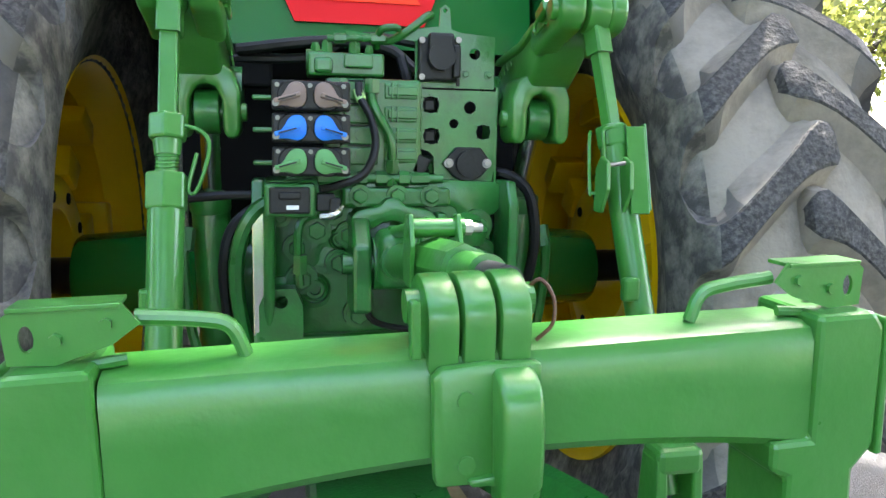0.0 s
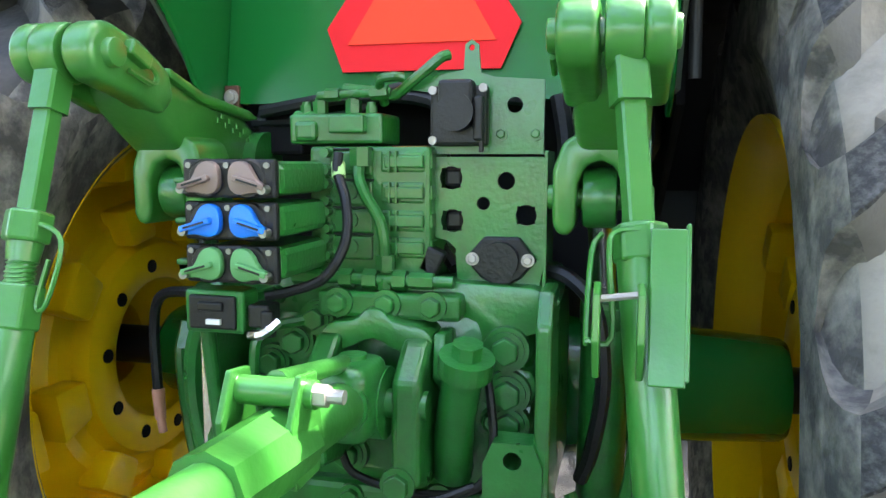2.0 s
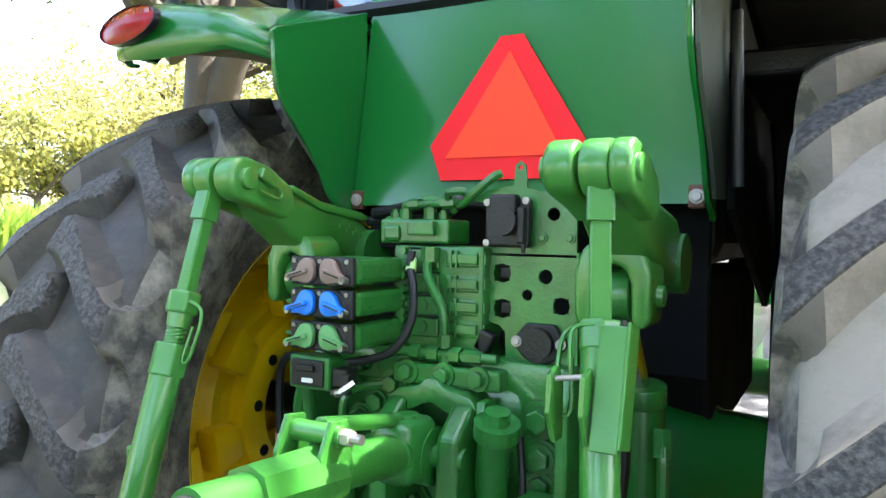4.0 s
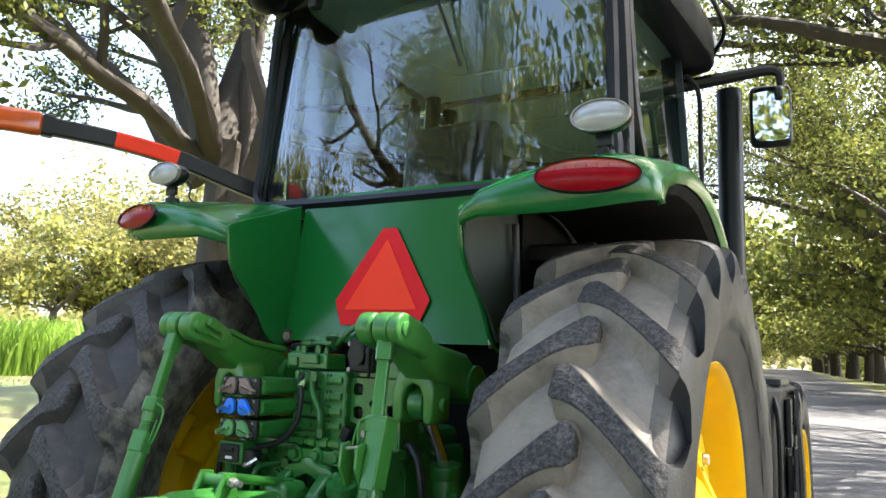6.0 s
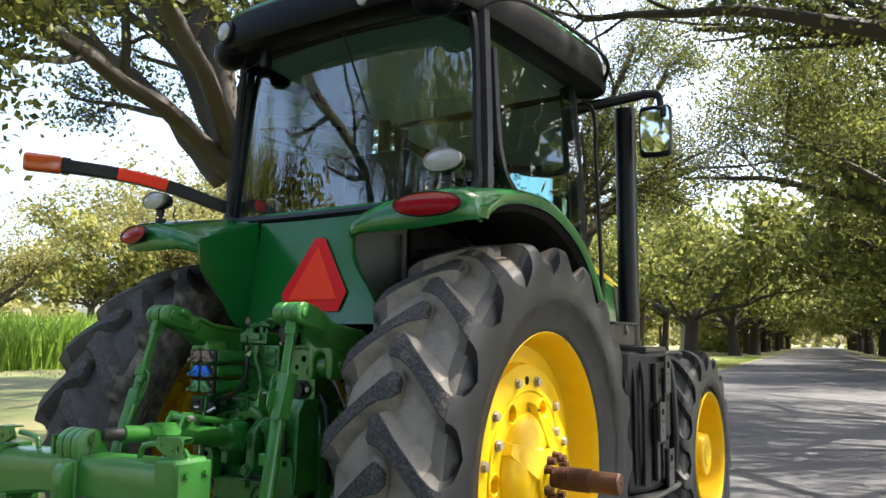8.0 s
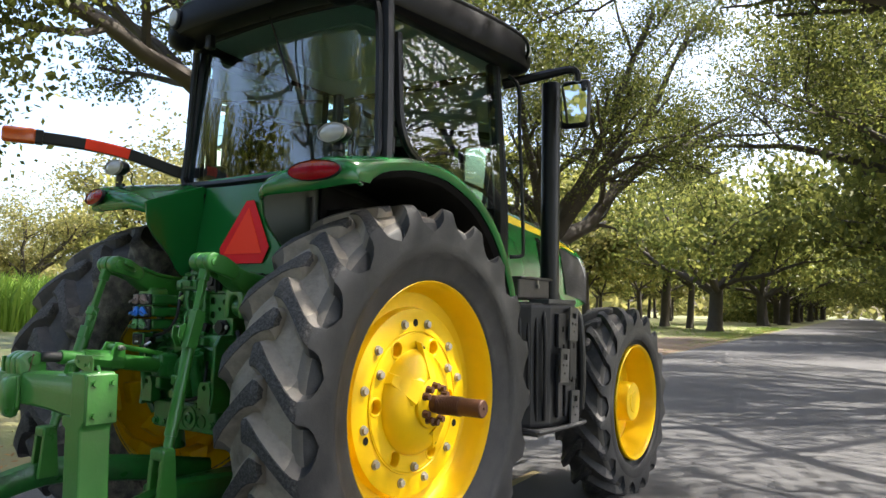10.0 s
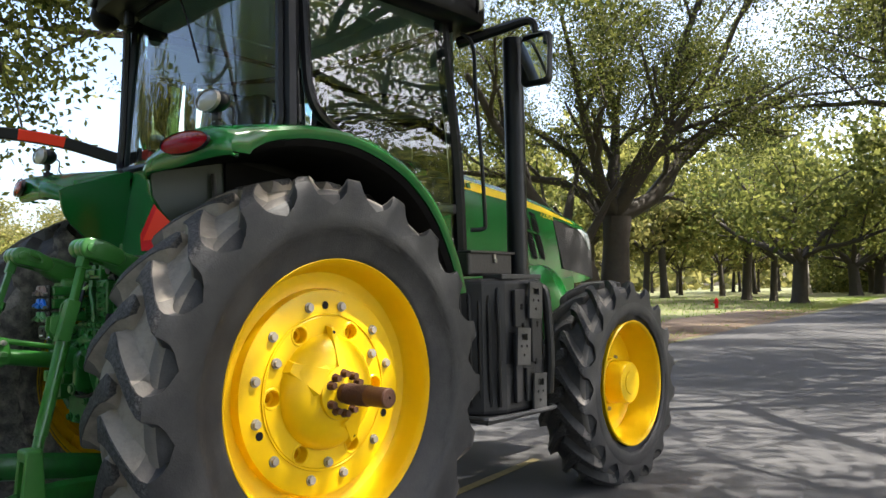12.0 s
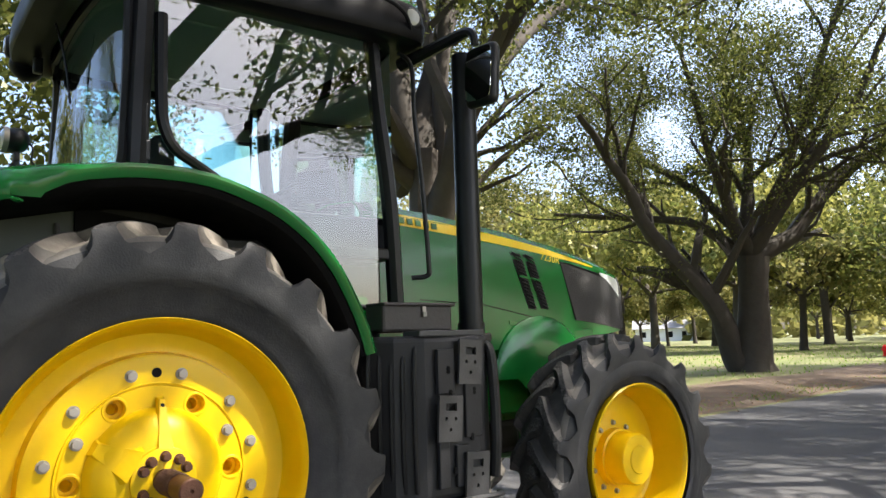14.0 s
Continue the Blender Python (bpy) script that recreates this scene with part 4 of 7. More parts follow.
    part("lamp_cable", tube([(0.03, 0.03, -0.01), (0.055, 0.05, -0.03), (0.05, 0.05, -0.08), (0.07, 0.06, -0.105)], 0.004, 6, 4), BLACK, lamp, smooth=True)


STRIPAMBER = material('dark_amber_lens', (0.30, 0.035, 0.004), 0.2, var=0.3, scale=60, coat=0.3, spec=0.35)
STEELISH = material('dusty_bar', (0.06, 0.06, 0.06), 0.5, metal=0.4)
fender(1)
fender(-1)

# reflector triangle
smv = part("slow_vehicle_sign", prism([(-0.165, 1.645), (0.165, 1.645), (0.203, 1.735), (0.03, 2.005), (-0.03, 2.005), (-0.203, 1.735)], -0.002, 0.002, "y"), RED, tractor, "red and orange reflective triangle sign",
           m=pose(0.0, -0.283, 0, 0, 0, 0) @ Matrix.Translation((0, 0.0, 0)))
smv.matrix_basis = pose(0, -0.305, 1.645, -8.0) @ Matrix.Translation((0, 0, -1.645))
part("orange_triangle", prism([(-0.155, 1.700), (0.155, 1.700), (0.0, 1.965)], -0.006, -0.0025, "y"), ORANGE, smv)

# ---------------- cab ----------------
part("cab_base", box((0, 0.61, 1.80), (0.96, 1.54, 0.70), 0.05), BLACK, tractor)


def pillar(pts, w, d, name="cab_pillar"):
    bm = tube(pts, w, seg=8, n=4, flat=d / w)
    return part(name, bm, BLACK, tractor, smooth=True)


def pane(rows, name="window", label="green tinted cab window"):
    g = part(name, sheet(rows), GLASS, tractor, label, smooth=True)
    g.visible_shadow = False
    return g


def curve_x(z):         # half width of the cab at height z
    return 0.80 - 0.055 * max(0, (z - 2.2)) / 0.8


rows = []
for z in np.linspace(2.16, 3.065, 7):
    w = curve_x(z) - 0.01
    rows.append([(w * u, -0.20 + 0.10 * abs(u) ** 3 - 0.0 * u + 0.05 * (z - 2.16), z + (0.03 * (1 - abs(u) ** 2) * -1 if z < 2.2 else 0)) for u in np.linspace(-1, 1, 15)])
pane(rows, "rear_window", "large curved green tinted rear cab window")
for s in (1, -1):
    rows = []
    for u in np.linspace(0, 1, 15):
        y = 0.03 + 1.10 * u
        zb = float(np.interp(y, (0.03, 0.18, 0.46, 0.65, 0.78, 0.86, 1.13), (2.27, 2.20, 2.06, 1.93, 1.80, 1.68, 1.60)))
        rows.append([(s * (curve_x(z) + 0.012), y, z) for z in np.linspace(zb, 3.05, 6)])
    pane(rows, "door_window")
    pillar([(s * 0.80, -0.06, 2.14), (s * 0.79, -0.05, 2.5), (s * 0.76, -0.03, 3.06)], 0.055, 0.045)
    pillar([(s * 0.72, 1.30, 1.60), (s * 0.73, 1.26, 2.2), (s * 0.72, 1.20, 2.7), (s * 0.70, 1.18, 3.08)], 0.055, 0.045)
    part("door_frame", tube([(s * 0.785, 0.035, 2.90), (s * 0.81, 0.035, 2.50), (s * 0.822, 0.05, 2.37), (s * 0.826, 0.10, 2.285), (s * 0.826, 0.20, 2.225), (s * 0.826, 0.46, 2.075), (s * 0.826, 0.65, 1.945), (s * 0.82, 0.78, 1.80), (s * 0.815, 0.88, 1.66), (s * 0.80, 1.12, 1.60)], 0.03, 8, 4, radii=(0.030, 0.014)), BLACK, tractor, smooth=True)
pane([[(0.70 * u, 1.30 + 0.06 * (1 - u * u), z) for u in np.linspace(-1, 1, 9)] for z in (1.95, 2.5, 3.06)], "windscreen")

ROOFBLACK = material("black_roof_plastic", (0.004, 0.004, 0.006), 0.42, var=0.2, scale=5, spec=0.12)
roof_half = [(0, -0.40, 0), (0.30, -0.40, 0), (0.52, -0.385, 0), (0.66, -0.345, 0), (0.745, -0.26, 0), (0.79, -0.12, 0), (0.835, 0.25, 0), (0.87, 0.70, 0), (0.895, 1.10, 0), (0.89, 1.32, 0), (0.83, 1.45, 0), (0.55, 1.52, 0), (0, 1.55, 0)]
roof_half = smooth_path(roof_half, 4)
roof_line = [(p.x, p.y) for p in roof_half] + [(-p.x, p.y) for p in roof_half[-2::-1]]


def roof_rings(steps):
    """Rows round the roof: (scale, height at the rear, height at the front) about the roof's middle."""
    return [[(x * f, 0.56 + (y - 0.56) * f, z0 + (z1 - z0) * min(1, max(0, (y + 0.4) / 1.9))) for f, z0, z1 in steps] for x, y in roof_line]


bm = sheet(roof_rings(((0.80, 3.055, 3.055), (0.87, 3.030, 3.050), (0.955, 3.035, 3.055), (0.985, 3.045, 3.068), (0.996, 3.065, 3.09), (1.0, 3.12, 3.15), (0.992, 3.20, 3.235), (0.972, 3.228, 3.272), (0.93, 3.245, 3.285))))
bmesh.ops.remove_doubles(bm, verts=bm.verts, dist=1e-4)
part("cab_roof", bm, ROOFBLACK, tractor, "black moulded cab roof with lamps", smooth=True)
HEADLINER = material("beige_headliner", (0.62, 0.62, 0.54), 0.9, var=0.1)
hl = part("headliner", box((0, 0.55, 3.075), (1.46, 1.44, 0.02), 0.005), HEADLINER, tractor)
part("liner_mould", tube([(-0.42, 0.20, 3.064), (-0.30, 0.10, 3.064), (0.30, 0.10, 3.064), (0.42, 0.20, 3.064), (0.42, 0.80, 3.064), (0.30, 0.92, 3.064), (-0.30, 0.92, 3.064), (-0.42, 0.80, 3.064), (-0.42, 0.20, 3.064)], 0.010, 6, 4), HEADLINER, hl, smooth=True)

# hood, exhaust, side boxes
HOOD_Y, HOOD_W = (1.30, 1.9, 2.6, 3.1, 3.5, 3.70), (0.40, 0.388, 0.365, 0.345, 0.315, 0.275)
HOOD_TOP, HOOD_LOW = (2.30, 2.265, 2.185, 2.105, 2.015, 1.955), (1.36, 1.36, 1.38, 1.42, 1.46, 1.48)


def hood_line(y):
    return [float(np.interp(y, HOOD_Y, q)) for q in (HOOD_W, HOOD_TOP, HOOD_LOW)]


def hood_x(y, z, out=0.005):        # half width of the hood's skin at a height
    hw, top, bot = hood_line(y)
    return hw * float(np.interp((z - bot) / (top - bot), (0, 0.45, 0.75, 0.90, 0.97), (1, 1, 0.98, 0.90, 0.72))) + out


def hood_patch(s, upper, lower, n=8, m=5, out=0.006):
    """A thin panel on the hood's skin between an upper and a lower line of (y, z) points."""
    rows = []
    for k in range(n):
        u, l = ([float(np.interp(k / (n - 1), np.linspace(0, 1, len(q)), [p[i] for p in q])) for i in (0, 1)] for q in (upper, lower))
        pts = [(l[0] + (u[0] - l[0]) * f, l[1] + (u[1] - l[1]) * f) for f in np.linspace(0, 1, m)]
        rows.append([(s * hood_x(y, z, out), y, z) for y, z in pts])
    return sheet(rows, 0.006)


rows = []
for y in (1.30, 1.6, 1.9, 2.25, 2.6, 2.85, 3.1, 3.3, 3.5, 3.62, 3.70):
    hw, top, bot = hood_line(y)
    sec = [(-1, 0), (-1.0, 0.45), (-0.98, 0.75), (-0.90, 0.90), (-0.72, 0.97), (0, 1.0), (0.72, 0.97), (0.90, 0.90), (0.98, 0.75), (1.0, 0.45), (1, 0)]
    rows.append([(hw * u, y, bot + (top - bot) * v) for u, v in sec])
part("hood", sheet(rows, 0.01), GREEN, tractor, "sloping green engine hood with yellow stripe", smooth=True)
part("chassis", box((0, 1.9, 1.0), (0.5, 3.4, 0.7), 0.04), CAST, tractor)
part("front_axle", rod((-0.9, FY, FZ), (0.9, FY, FZ), 0.11), CAST, tractor, smooth=True)
part("rear_axle_housing", rod((-0.42, RY, RZ), (0.42, RY, RZ), 0.13), CAST, tractor, smooth=True)
part("exhaust_pipe", lathe([(0, 0), (0, 0.066), (1.55, 0.066), (1.555, 0.055), (1.50, 0.050), (1.50, 0.0)], 28), BLACK, tractor, "tall black exhaust stack", m=pose(0.905, 1.66, 1.48, 0, -90, 0), smooth=True)
BOXGREY = material("grey_black_plastic", (0.020, 0.020, 0.022), 0.5, spec=0.35, var=0.3, scale=10, bump=0.15, bump_scale=150)
TOOLGREY = material("worn_toolbox_paint", (0.034, 0.030, 0.030), 0.5, var=0.35, scale=16, bump=0.2, bump_scale=60)
part("side_box", box((0.99, 1.22, 1.03), (0.42, 0.56, 0.86), 0.05), BOXGREY, tractor, "black plastic side tank and step housing")
part("toolbox", box((0.93, 1.235, 1.555), (0.16, 0.425, 0.14), 0.015), TOOLGREY, tractor)
part("gearbox_housing", box((0.03, -0.30, 1.06), (0.46, 0.4, 0.50), 0.03), CAST, tractor)


# ---------------- rear hydraulics ----------------
def circle(cx, cz, r, n=16):
    return [(cx + r * math.cos(2 * math.pi * k / n), cz + r * math.sin(2 * math.pi * k / n)) for k in range(n)]


def plate_y(outline, holes, y, thick):
    """An upright sheet facing the rear, with real holes through it."""
    bm = B()
    edges = []
    for loop in [outline] + holes:
        vs = [bm.verts.new((x, y, z)) for x, z in loop]
        edges += [bm.edges.new((vs[i], vs[(i + 1) % len(vs)])) for i in range(len(vs))]
    bmesh.ops.triangle_fill(bm, use_beauty=True, use_dissolve=False, edges=edges)
    ret = bmesh.ops.extrude_face_region(bm, geom=bm.faces[:])
    bmesh.ops.translate(bm, verts=[v for v in ret["geom"] if isinstance(v, bmesh.types.BMVert)], vec=(0, thick, 0))
    return bm


def hexhead(x, y, z, r=0.016, h=0.016, washer=True, mat=None, parent=None):
    """A bolt head that points to the rear."""
    bm = rod((x, y + 0.004, z), (x, y - 0.004, z), r * 1.35, seg=16) if washer else B()
    bm = rod((x, y - 0.002, z), (x, y - h, z), r, seg=6, bm=bm, bev=0.002)
    return part("bolt", bm, mat or CAST, parent or tractor)


case = part("rear_housing", box((0.02, -0.20, 1.02), (0.50, 0.84, 0.44), 0.03,
            bm=prism([(-0.25, 1.25), (0.285, 1.25), (0.30, 1.05), (0.30, 0.84), (0.22, 0.79), (-0.18, 0.79), (-0.27, 0.84), (-0.27, 1.05)], -0.545, 0.5, "y", 0.015)),
            CAST, tractor, "green painted cast rear transmission housing", smooth=True)
for x, z, r in ((-0.089, 1.20, 0.026), (-0.127, 1.158, 0.028), (-0.058, 1.147, 0.026), (0.234, 1.166, 0.032), (0.237, 1.095, 0.032), (0.239, 1.043, 0.030),
                (-0.035, 0.968, 0.030), (-0.16, 1.05, 0.030), (-0.17, 1.12, 0.026), (0.15, 0.965, 0.026), (-0.08, 1.085, 0.026), (-0.205, 1.19, 0.022), (-0.19, 0.98, 0.026)):
    bm = rod((x, -0.60, z), (x, -0.632, z), r * 1.25, r * 1.15, seg=20)
    part("boss", bm, CAST, case, smooth=True)
    b = part("bolt", rod((x, -0.63, z), (x, -0.652, z), r * 0.72, seg=6, bm=rod((x, -0.63, z), (x, -0.637, z), r * 0.92, seg=18), bev=0.003), CAST, case)
# raised cast ground plates round the bolts, with deep pockets between them
for outline in ([(-0.235, 1.265), (0.275, 1.265), (0.285, 1.20), (0.262, 1.185), (0.262, 1.155), (0.20, 1.145), (0.185, 1.205), (0.12, 1.212), (0.05, 1.205), (-0.03, 1.212), (-0.05, 1.235), (-0.075, 1.165), (-0.118, 1.175), (-0.13, 1.205), (-0.235, 1.21)],
                [(-0.155, 1.19), (-0.10, 1.185), (-0.05, 1.175), (-0.03, 1.14), (-0.055, 1.105), (-0.11, 1.115), (-0.125, 1.075), (-0.165, 1.075), (-0.175, 1.11), (-0.145, 1.135)],
                [(-0.225, 1.055), (-0.115, 1.055), (-0.095, 1.03), (-0.105, 0.99), (-0.145, 0.98), (-0.165, 1.0), (-0.225, 0.995)],
                [(0.115, 1.18), (0.155, 1.18), (0.16, 1.09), (0.145, 1.075), (0.115, 1.08)],
                [(0.195, 1.135), (0.275, 1.13), (0.275, 1.075), (0.235, 1.07), (0.20, 1.085)],
                [(-0.06, 1.03), (-0.005, 1.03), (0.0, 0.965), (-0.05, 0.96)]):
    part("cast_ground", prism(bent(outline + [outline[0]], 3)[:-1], -0.622, -0.52, "y", 0.008), CAST, case, smooth=True)
for x, z, r in ((-0.093, 1.203, 0.020), (-0.078, 1.137, 0.019), (-0.132, 1.026, 0.026), (0.215, 1.045, 0.018), (-0.165, 1.235, 0.013)):
    part("socket_boss", lathe([(0.0, r * 0.45), (0.014, r * 0.5), (0.014, r * 0.75), (0.008, r * 0.9), (0.012, r * 1.1), (0.0, r * 1.35)], 24, closed=True), CAST, case, m=pose(x, -0.620, z, 0, 0, -90), smooth=True)
    # black disc gives the socket its inner shade by colour
    part("socket_hole_shade", lathe([(0.0, 0.0), (0.0, r * 0.46), (-0.02, r * 0.46)], 12), DULL_BLACK, case, m=pose(x, -0.6205, z, 0, 0, -90))
for pts, r in (([(-0.20, -0.56, 1.14), (-0.14, -0.60, 1.075), (-0.06, -0.60, 1.065)], 0.020), ([(0.16, -0.56, 1.13), (0.185, -0.60, 1.08), (0.27, -0.60, 1.06)], 0.018), ([(-0.22, -0.57, 0.965), (-0.02, -0.60, 0.945), (0.27, -0.57, 0.955)], 0.022)):
    part("web", tube(pts, r, 10, 5), CAST, case, smooth=True)
for x, z, w, h in ((0.02, 1.222, 0.13, 0.024), (-0.055, 1.222, 0.03, 0.03), (0.165, 1.075, 0.03, 0.05)):
    part("cast_pad", box((x, -0.632, z), (w, 0.03, h), 0.006), CAST, case)
part("flange_edge", box((-0.249, -0.707, 1.08), (0.024, 0.006, 0.27), 0.002), STEEL, case)
# ledge with three bolts
part("ledge", box((0.045, -0.625, 1.232), (0.24, 0.07, 0.042), 0.008), CAST, case)
for x in (-0.036, 0.045, 0.120):
    part("bolt", rod((x, -0.655, 1.236), (x, -0.682, 1.236), 0.017, seg=6, bm=rod((x, -0.655, 1.236), (x, -0.666, 1.236), 0.024, seg=18), bev=0.003), CAST, case)
# lower cover with a row of bolts
part("lower_cover", box((0.02, -0.60, 0.855), (0.50, 0.10, 0.14), 0.012), CAST, case)
for x, z in ((-0.20, 0.815), (-0.12, 0.815), (-0.04, 0.81), (-0.022, 0.903), (0.131, 0.917), (0.222, 0.920), (0.25, 0.83)):
    hexhead(x, -0.652, z, 0.016, 0.016, parent=case)
for x, z, r in ((0.069, 0.852, 0.060), (0.165, 0.842, 0.034), (0.131, 0.917, 0.024)):
    part("cover_ring", lathe([(0.0, r), (0.006, r * 0.98), (0.006, r * 0.90), (0.0, r * 0.86)], 36, closed=True), CAST, case, m=pose(x, -0.6505, z, 0, 0, -90), smooth=True)
part("cover_plug", lathe([(0, 0), (0, 0.030), (0.012, 0.028), (0.014, 0.016), (0.006, 0.014), (0.006, 0.0)], 28), CAST, case, m=pose(0.069, -0.650, 0.852, 0, 0, -90), smooth=True)
part("drawbar_frame", box((0.02, -0.45, 0.45), (0.34, 0.6, 0.14), 0.02), CAST, tractor)

# upright flanges at both sides, with an eared foot
for s, x0, x1 in ((-1, -0.262, -0.235), (1, 0.288, 0.312)):
    part("side_flange", prism([(-0.58, 1.27), (-0.67, 1.27), (-0.70, 1.22), (-0.705, 0.98), (-0.72, 0.90), (-0.58, 0.90)], x0, x1, "x", 0.006), CAST, tractor)
    xe = -0.205 if s < 0 else 0.258
    part("flange_ear", plate_y([(xe - 0.045, 0.92), (xe + 0.045, 0.92), (xe + 0.045, 1.01), (xe + 0.03, 1.045), (xe - 0.03, 1.045), (xe - 0.045, 1.01)], [circle(xe, 1.018 - 0.0, 0.014)], -0.715, 0.05), CAST, tractor)

# valve stack
valve = part("valve_block", box((0.0, -0.555, 1.37), (0.21, 0.12, 0.235), 0.008), CAST, tractor, "green painted hydraulic valve stack")
for k, z in enumerate((1.468, 1.418, 1.372, 1.328)):
    part("solenoid", box((0.058, -0.575, z - 0.006), (0.075, 0.085, 0.036), 0.005, bm=box((0.062, -0.60, z - 0.006), (0.066, 0.05, 0.020), 0.003, bm=box((0.098, -0.585, z - 0.006), (0.018, 0.05, 0.024), 0.003))), CAST, valve)
    for dx in (0.038, 0.050):
        part("cooling_rib", box((dx, -0.622, z - 0.006), (0.004, 0.010, 0.034), 0.001), CAST, valve)
    part("slice_joint", box((-0.03, -0.618, z + 0.0145), (0.078, 0.006, 0.003), 0.001), PLASTIC, valve)
    part("valve_slice", box((-0.03, -0.60, z - 0.008), (0.075, 0.04, 0.040), 0.004), CAST, valve)
    for zz in (z + 0.008, z - 0.020):
        part("bolt", rod((-0.068, -0.615, zz), (-0.068, -0.640, zz), 0.008, seg=12, bm=rod((-0.068, -0.61, zz), (-0.068, -0.622, zz), 0.011, seg=12)), CAST, valve)
    part("port_plug", rod((-0.03, -0.615, z - 0.006), (-0.03, -0.624, z - 0.006), 0.013, seg=16), CAST, valve)
part("manifold", box((-0.060, -0.56, 1.516), (0.165, 0.10, 0.050), 0.006, bm=box((-0.035, -0.590, 1.523), (0.062, 0.075, 0.030), 0.004, bm=box((-0.110, -0.585, 1.512), (0.04, 0.07, 0.034), 0.008))), CAST, valve)
part("end_cap", rod((-0.145, -0.57, 1.525), (-0.105, -0.57, 1.525), 0.024, seg=20), CAST, valve, smooth=True)
for x, h, r in ((-0.125, 0.014, 0.011), (-0.100, 0.020, 0.013), (-0.040, 0.022, 0.014), (-0.008, 0.012, 0.010)):
    part("fitting", rod((x, -0.575, 1.538), (x, -0.575, 1.543 + h), r, seg=6, bm=rod((x, -0.575, 1.543 + h), (x, -0.575, 1.549 + h), r * 0.7)), CAST, valve)
part("cross_pipe", rod((-0.100, -0.585, 1.572), (0.030, -0.585, 1.576), 0.007, seg=12, bm=rod((-0.005, -0.585, 1.575), (0.025, -0.585, 1.576), 0.012, seg=6, bm=rod((-0.085, -0.585, 1.573), (-0.06, -0.585, 1.574), 0.011, seg=6))), CAST, valve)
part("pipe", tube([(-0.06, -0.565, 1.585), (0.0, -0.57, 1.578), (0.035, -0.58, 1.572), (0.07, -0.60, 1.59), (0.115, -0.60, 1.625), (0.128, -0.59, 1.632)], 0.009, 10), CAST, valve, smooth=True)
part("pipe_elbow", tube([(0.01, -0.56, 1.56), (0.015, -0.60, 1.592), (0.04, -0.61, 1.598), (0.055, -0.60, 1.597)], 0.008, 10), CAST, valve, smooth=True)

SCREWMAT = material("dull_screw", (0.22, 0.22, 0.20), 0.45, metal=0.7, var=0.2, scale=40)
BROWNCAP = material("brown_cap_plastic", (0.20, 0.14, 0.12), 0.5, var=0.12, scale=30)
BLUECAP = material("blue_cap_plastic", (0.008, 0.17, 0.72), 0.4, var=0.08, scale=30)
GREENCAP = material("green_cap_plastic", (0.09, 0.27, 0.09), 0.5, var=0.12, scale=30)
for k, (z, mat, what) in enumerate(((1.437, BROWNCAP, "brown"), (1.376, BLUECAP, "blue"), (1.313, GREENCAP, "green"))):
    body = part("coupler", box((-0.135, -0.71, z), (0.135, 0.17, 0.050), 0.012, bm=prism([(-0.205, -0.62), (-0.07, -0.62), (-0.03, -0.60), (-0.20, -0.58)], z - 0.022, z + 0.022, "z", 0.005)), CAST, tractor, "hydraulic outlet with %s dust caps" % what, smooth=False)
    part("face_plate", box((-0.143, -0.802, z), (0.148, 0.014, 0.056), 0.005), PLASTIC, body)
    for x in (-0.178, -0.112):
        d = 1 if x < -0.15 else -1
        tear = bent([(x + d * px, z + pz) for px, pz in ((-0.036, -0.012), (-0.020, -0.002), (-0.006, 0.020), (0.010, 0.025), (0.022, 0.018), (0.026, 0.0), (0.022, -0.016), (0.008, -0.023), (-0.012, -0.020), (-0.030, -0.020), (-0.036, -0.012))], 3)[:-1]
        part("dust_cap", prism(tear, -0.822, -0.808, "y", 0.003), mat, body, smooth=True)
        part("cap_tongue", box((x - d * 0.010, -0.827, z - 0.005), (0.050, 0.010, 0.009), 0.002, rot=Matrix.Rotation(radians(-16 * d), 4, 'Y')), mat, body)
        part("cap_slot", box((x - d * 0.010, -0.8325, z - 0.005), (0.034, 0.002, 0.003), 0.0005, rot=Matrix.Rotation(radians(-16 * d), 4, 'Y')), PLASTIC, body)
        part("cap_ring", lathe([(0, 0.026), (0.006, 0.029), (0.010, 0.026)], 24), PLASTIC, body, m=pose(x, -0.802, z, 0, 0, -90), smooth=True)
        part("cap_rivet", rod((x - d * 0.031, -0.812, z - 0.015), (x - d * 0.031, -0.830, z - 0.015), 0.0065, seg=12), SCREWMAT, body)
    for x in (-0.206, -0.145, -0.082):
        part("screw", rod((x, -0.806, z + 0.019), (x, -0.812, z + 0.019), 0.0045, seg=10), SCREWMAT, body)
    part("release_lever", box((-0.228, -0.77, z - 0.004), (0.05, 0.02, 0.009), 0.003), CAST, body)
# switch box
sw = part("switch_box", box((-0.185, -0.765, 1.237), (0.098, 0.05, 0.066), 0.006), CAST, tractor, "small green box with black rocker switch")
part("switch_panel", box((-0.185, -0.793, 1.237), (0.078, 0.008, 0.052), 0.004), PLASTIC, sw)
part("rocker", box((-0.185, -0.799, 1.247), (0.042, 0.008, 0.014), 0.003), BLACK, sw)
part("rocker_mark", box((-0.180, -0.800, 1.224), (0.024, 0.006, 0.008), 0.001), material("white_mark", (0.75, 0.75, 0.72), 0.5, var=0.03), sw)
part("connector", box((-0.115, -0.765, 1.232), (0.035, 0.04, 0.035), 0.004, bm=box((-0.098, -0.785, 1.222), (0.02, 0.015, 0.04), 0.003)), PLASTIC, tractor)
part("foil_wrap", tube([(-0.125, -0.79, 1.205), (-0.10, -0.80, 1.21), (-0.085, -0.78, 1.225)], 0.008, 6, 3), STEEL, tractor)
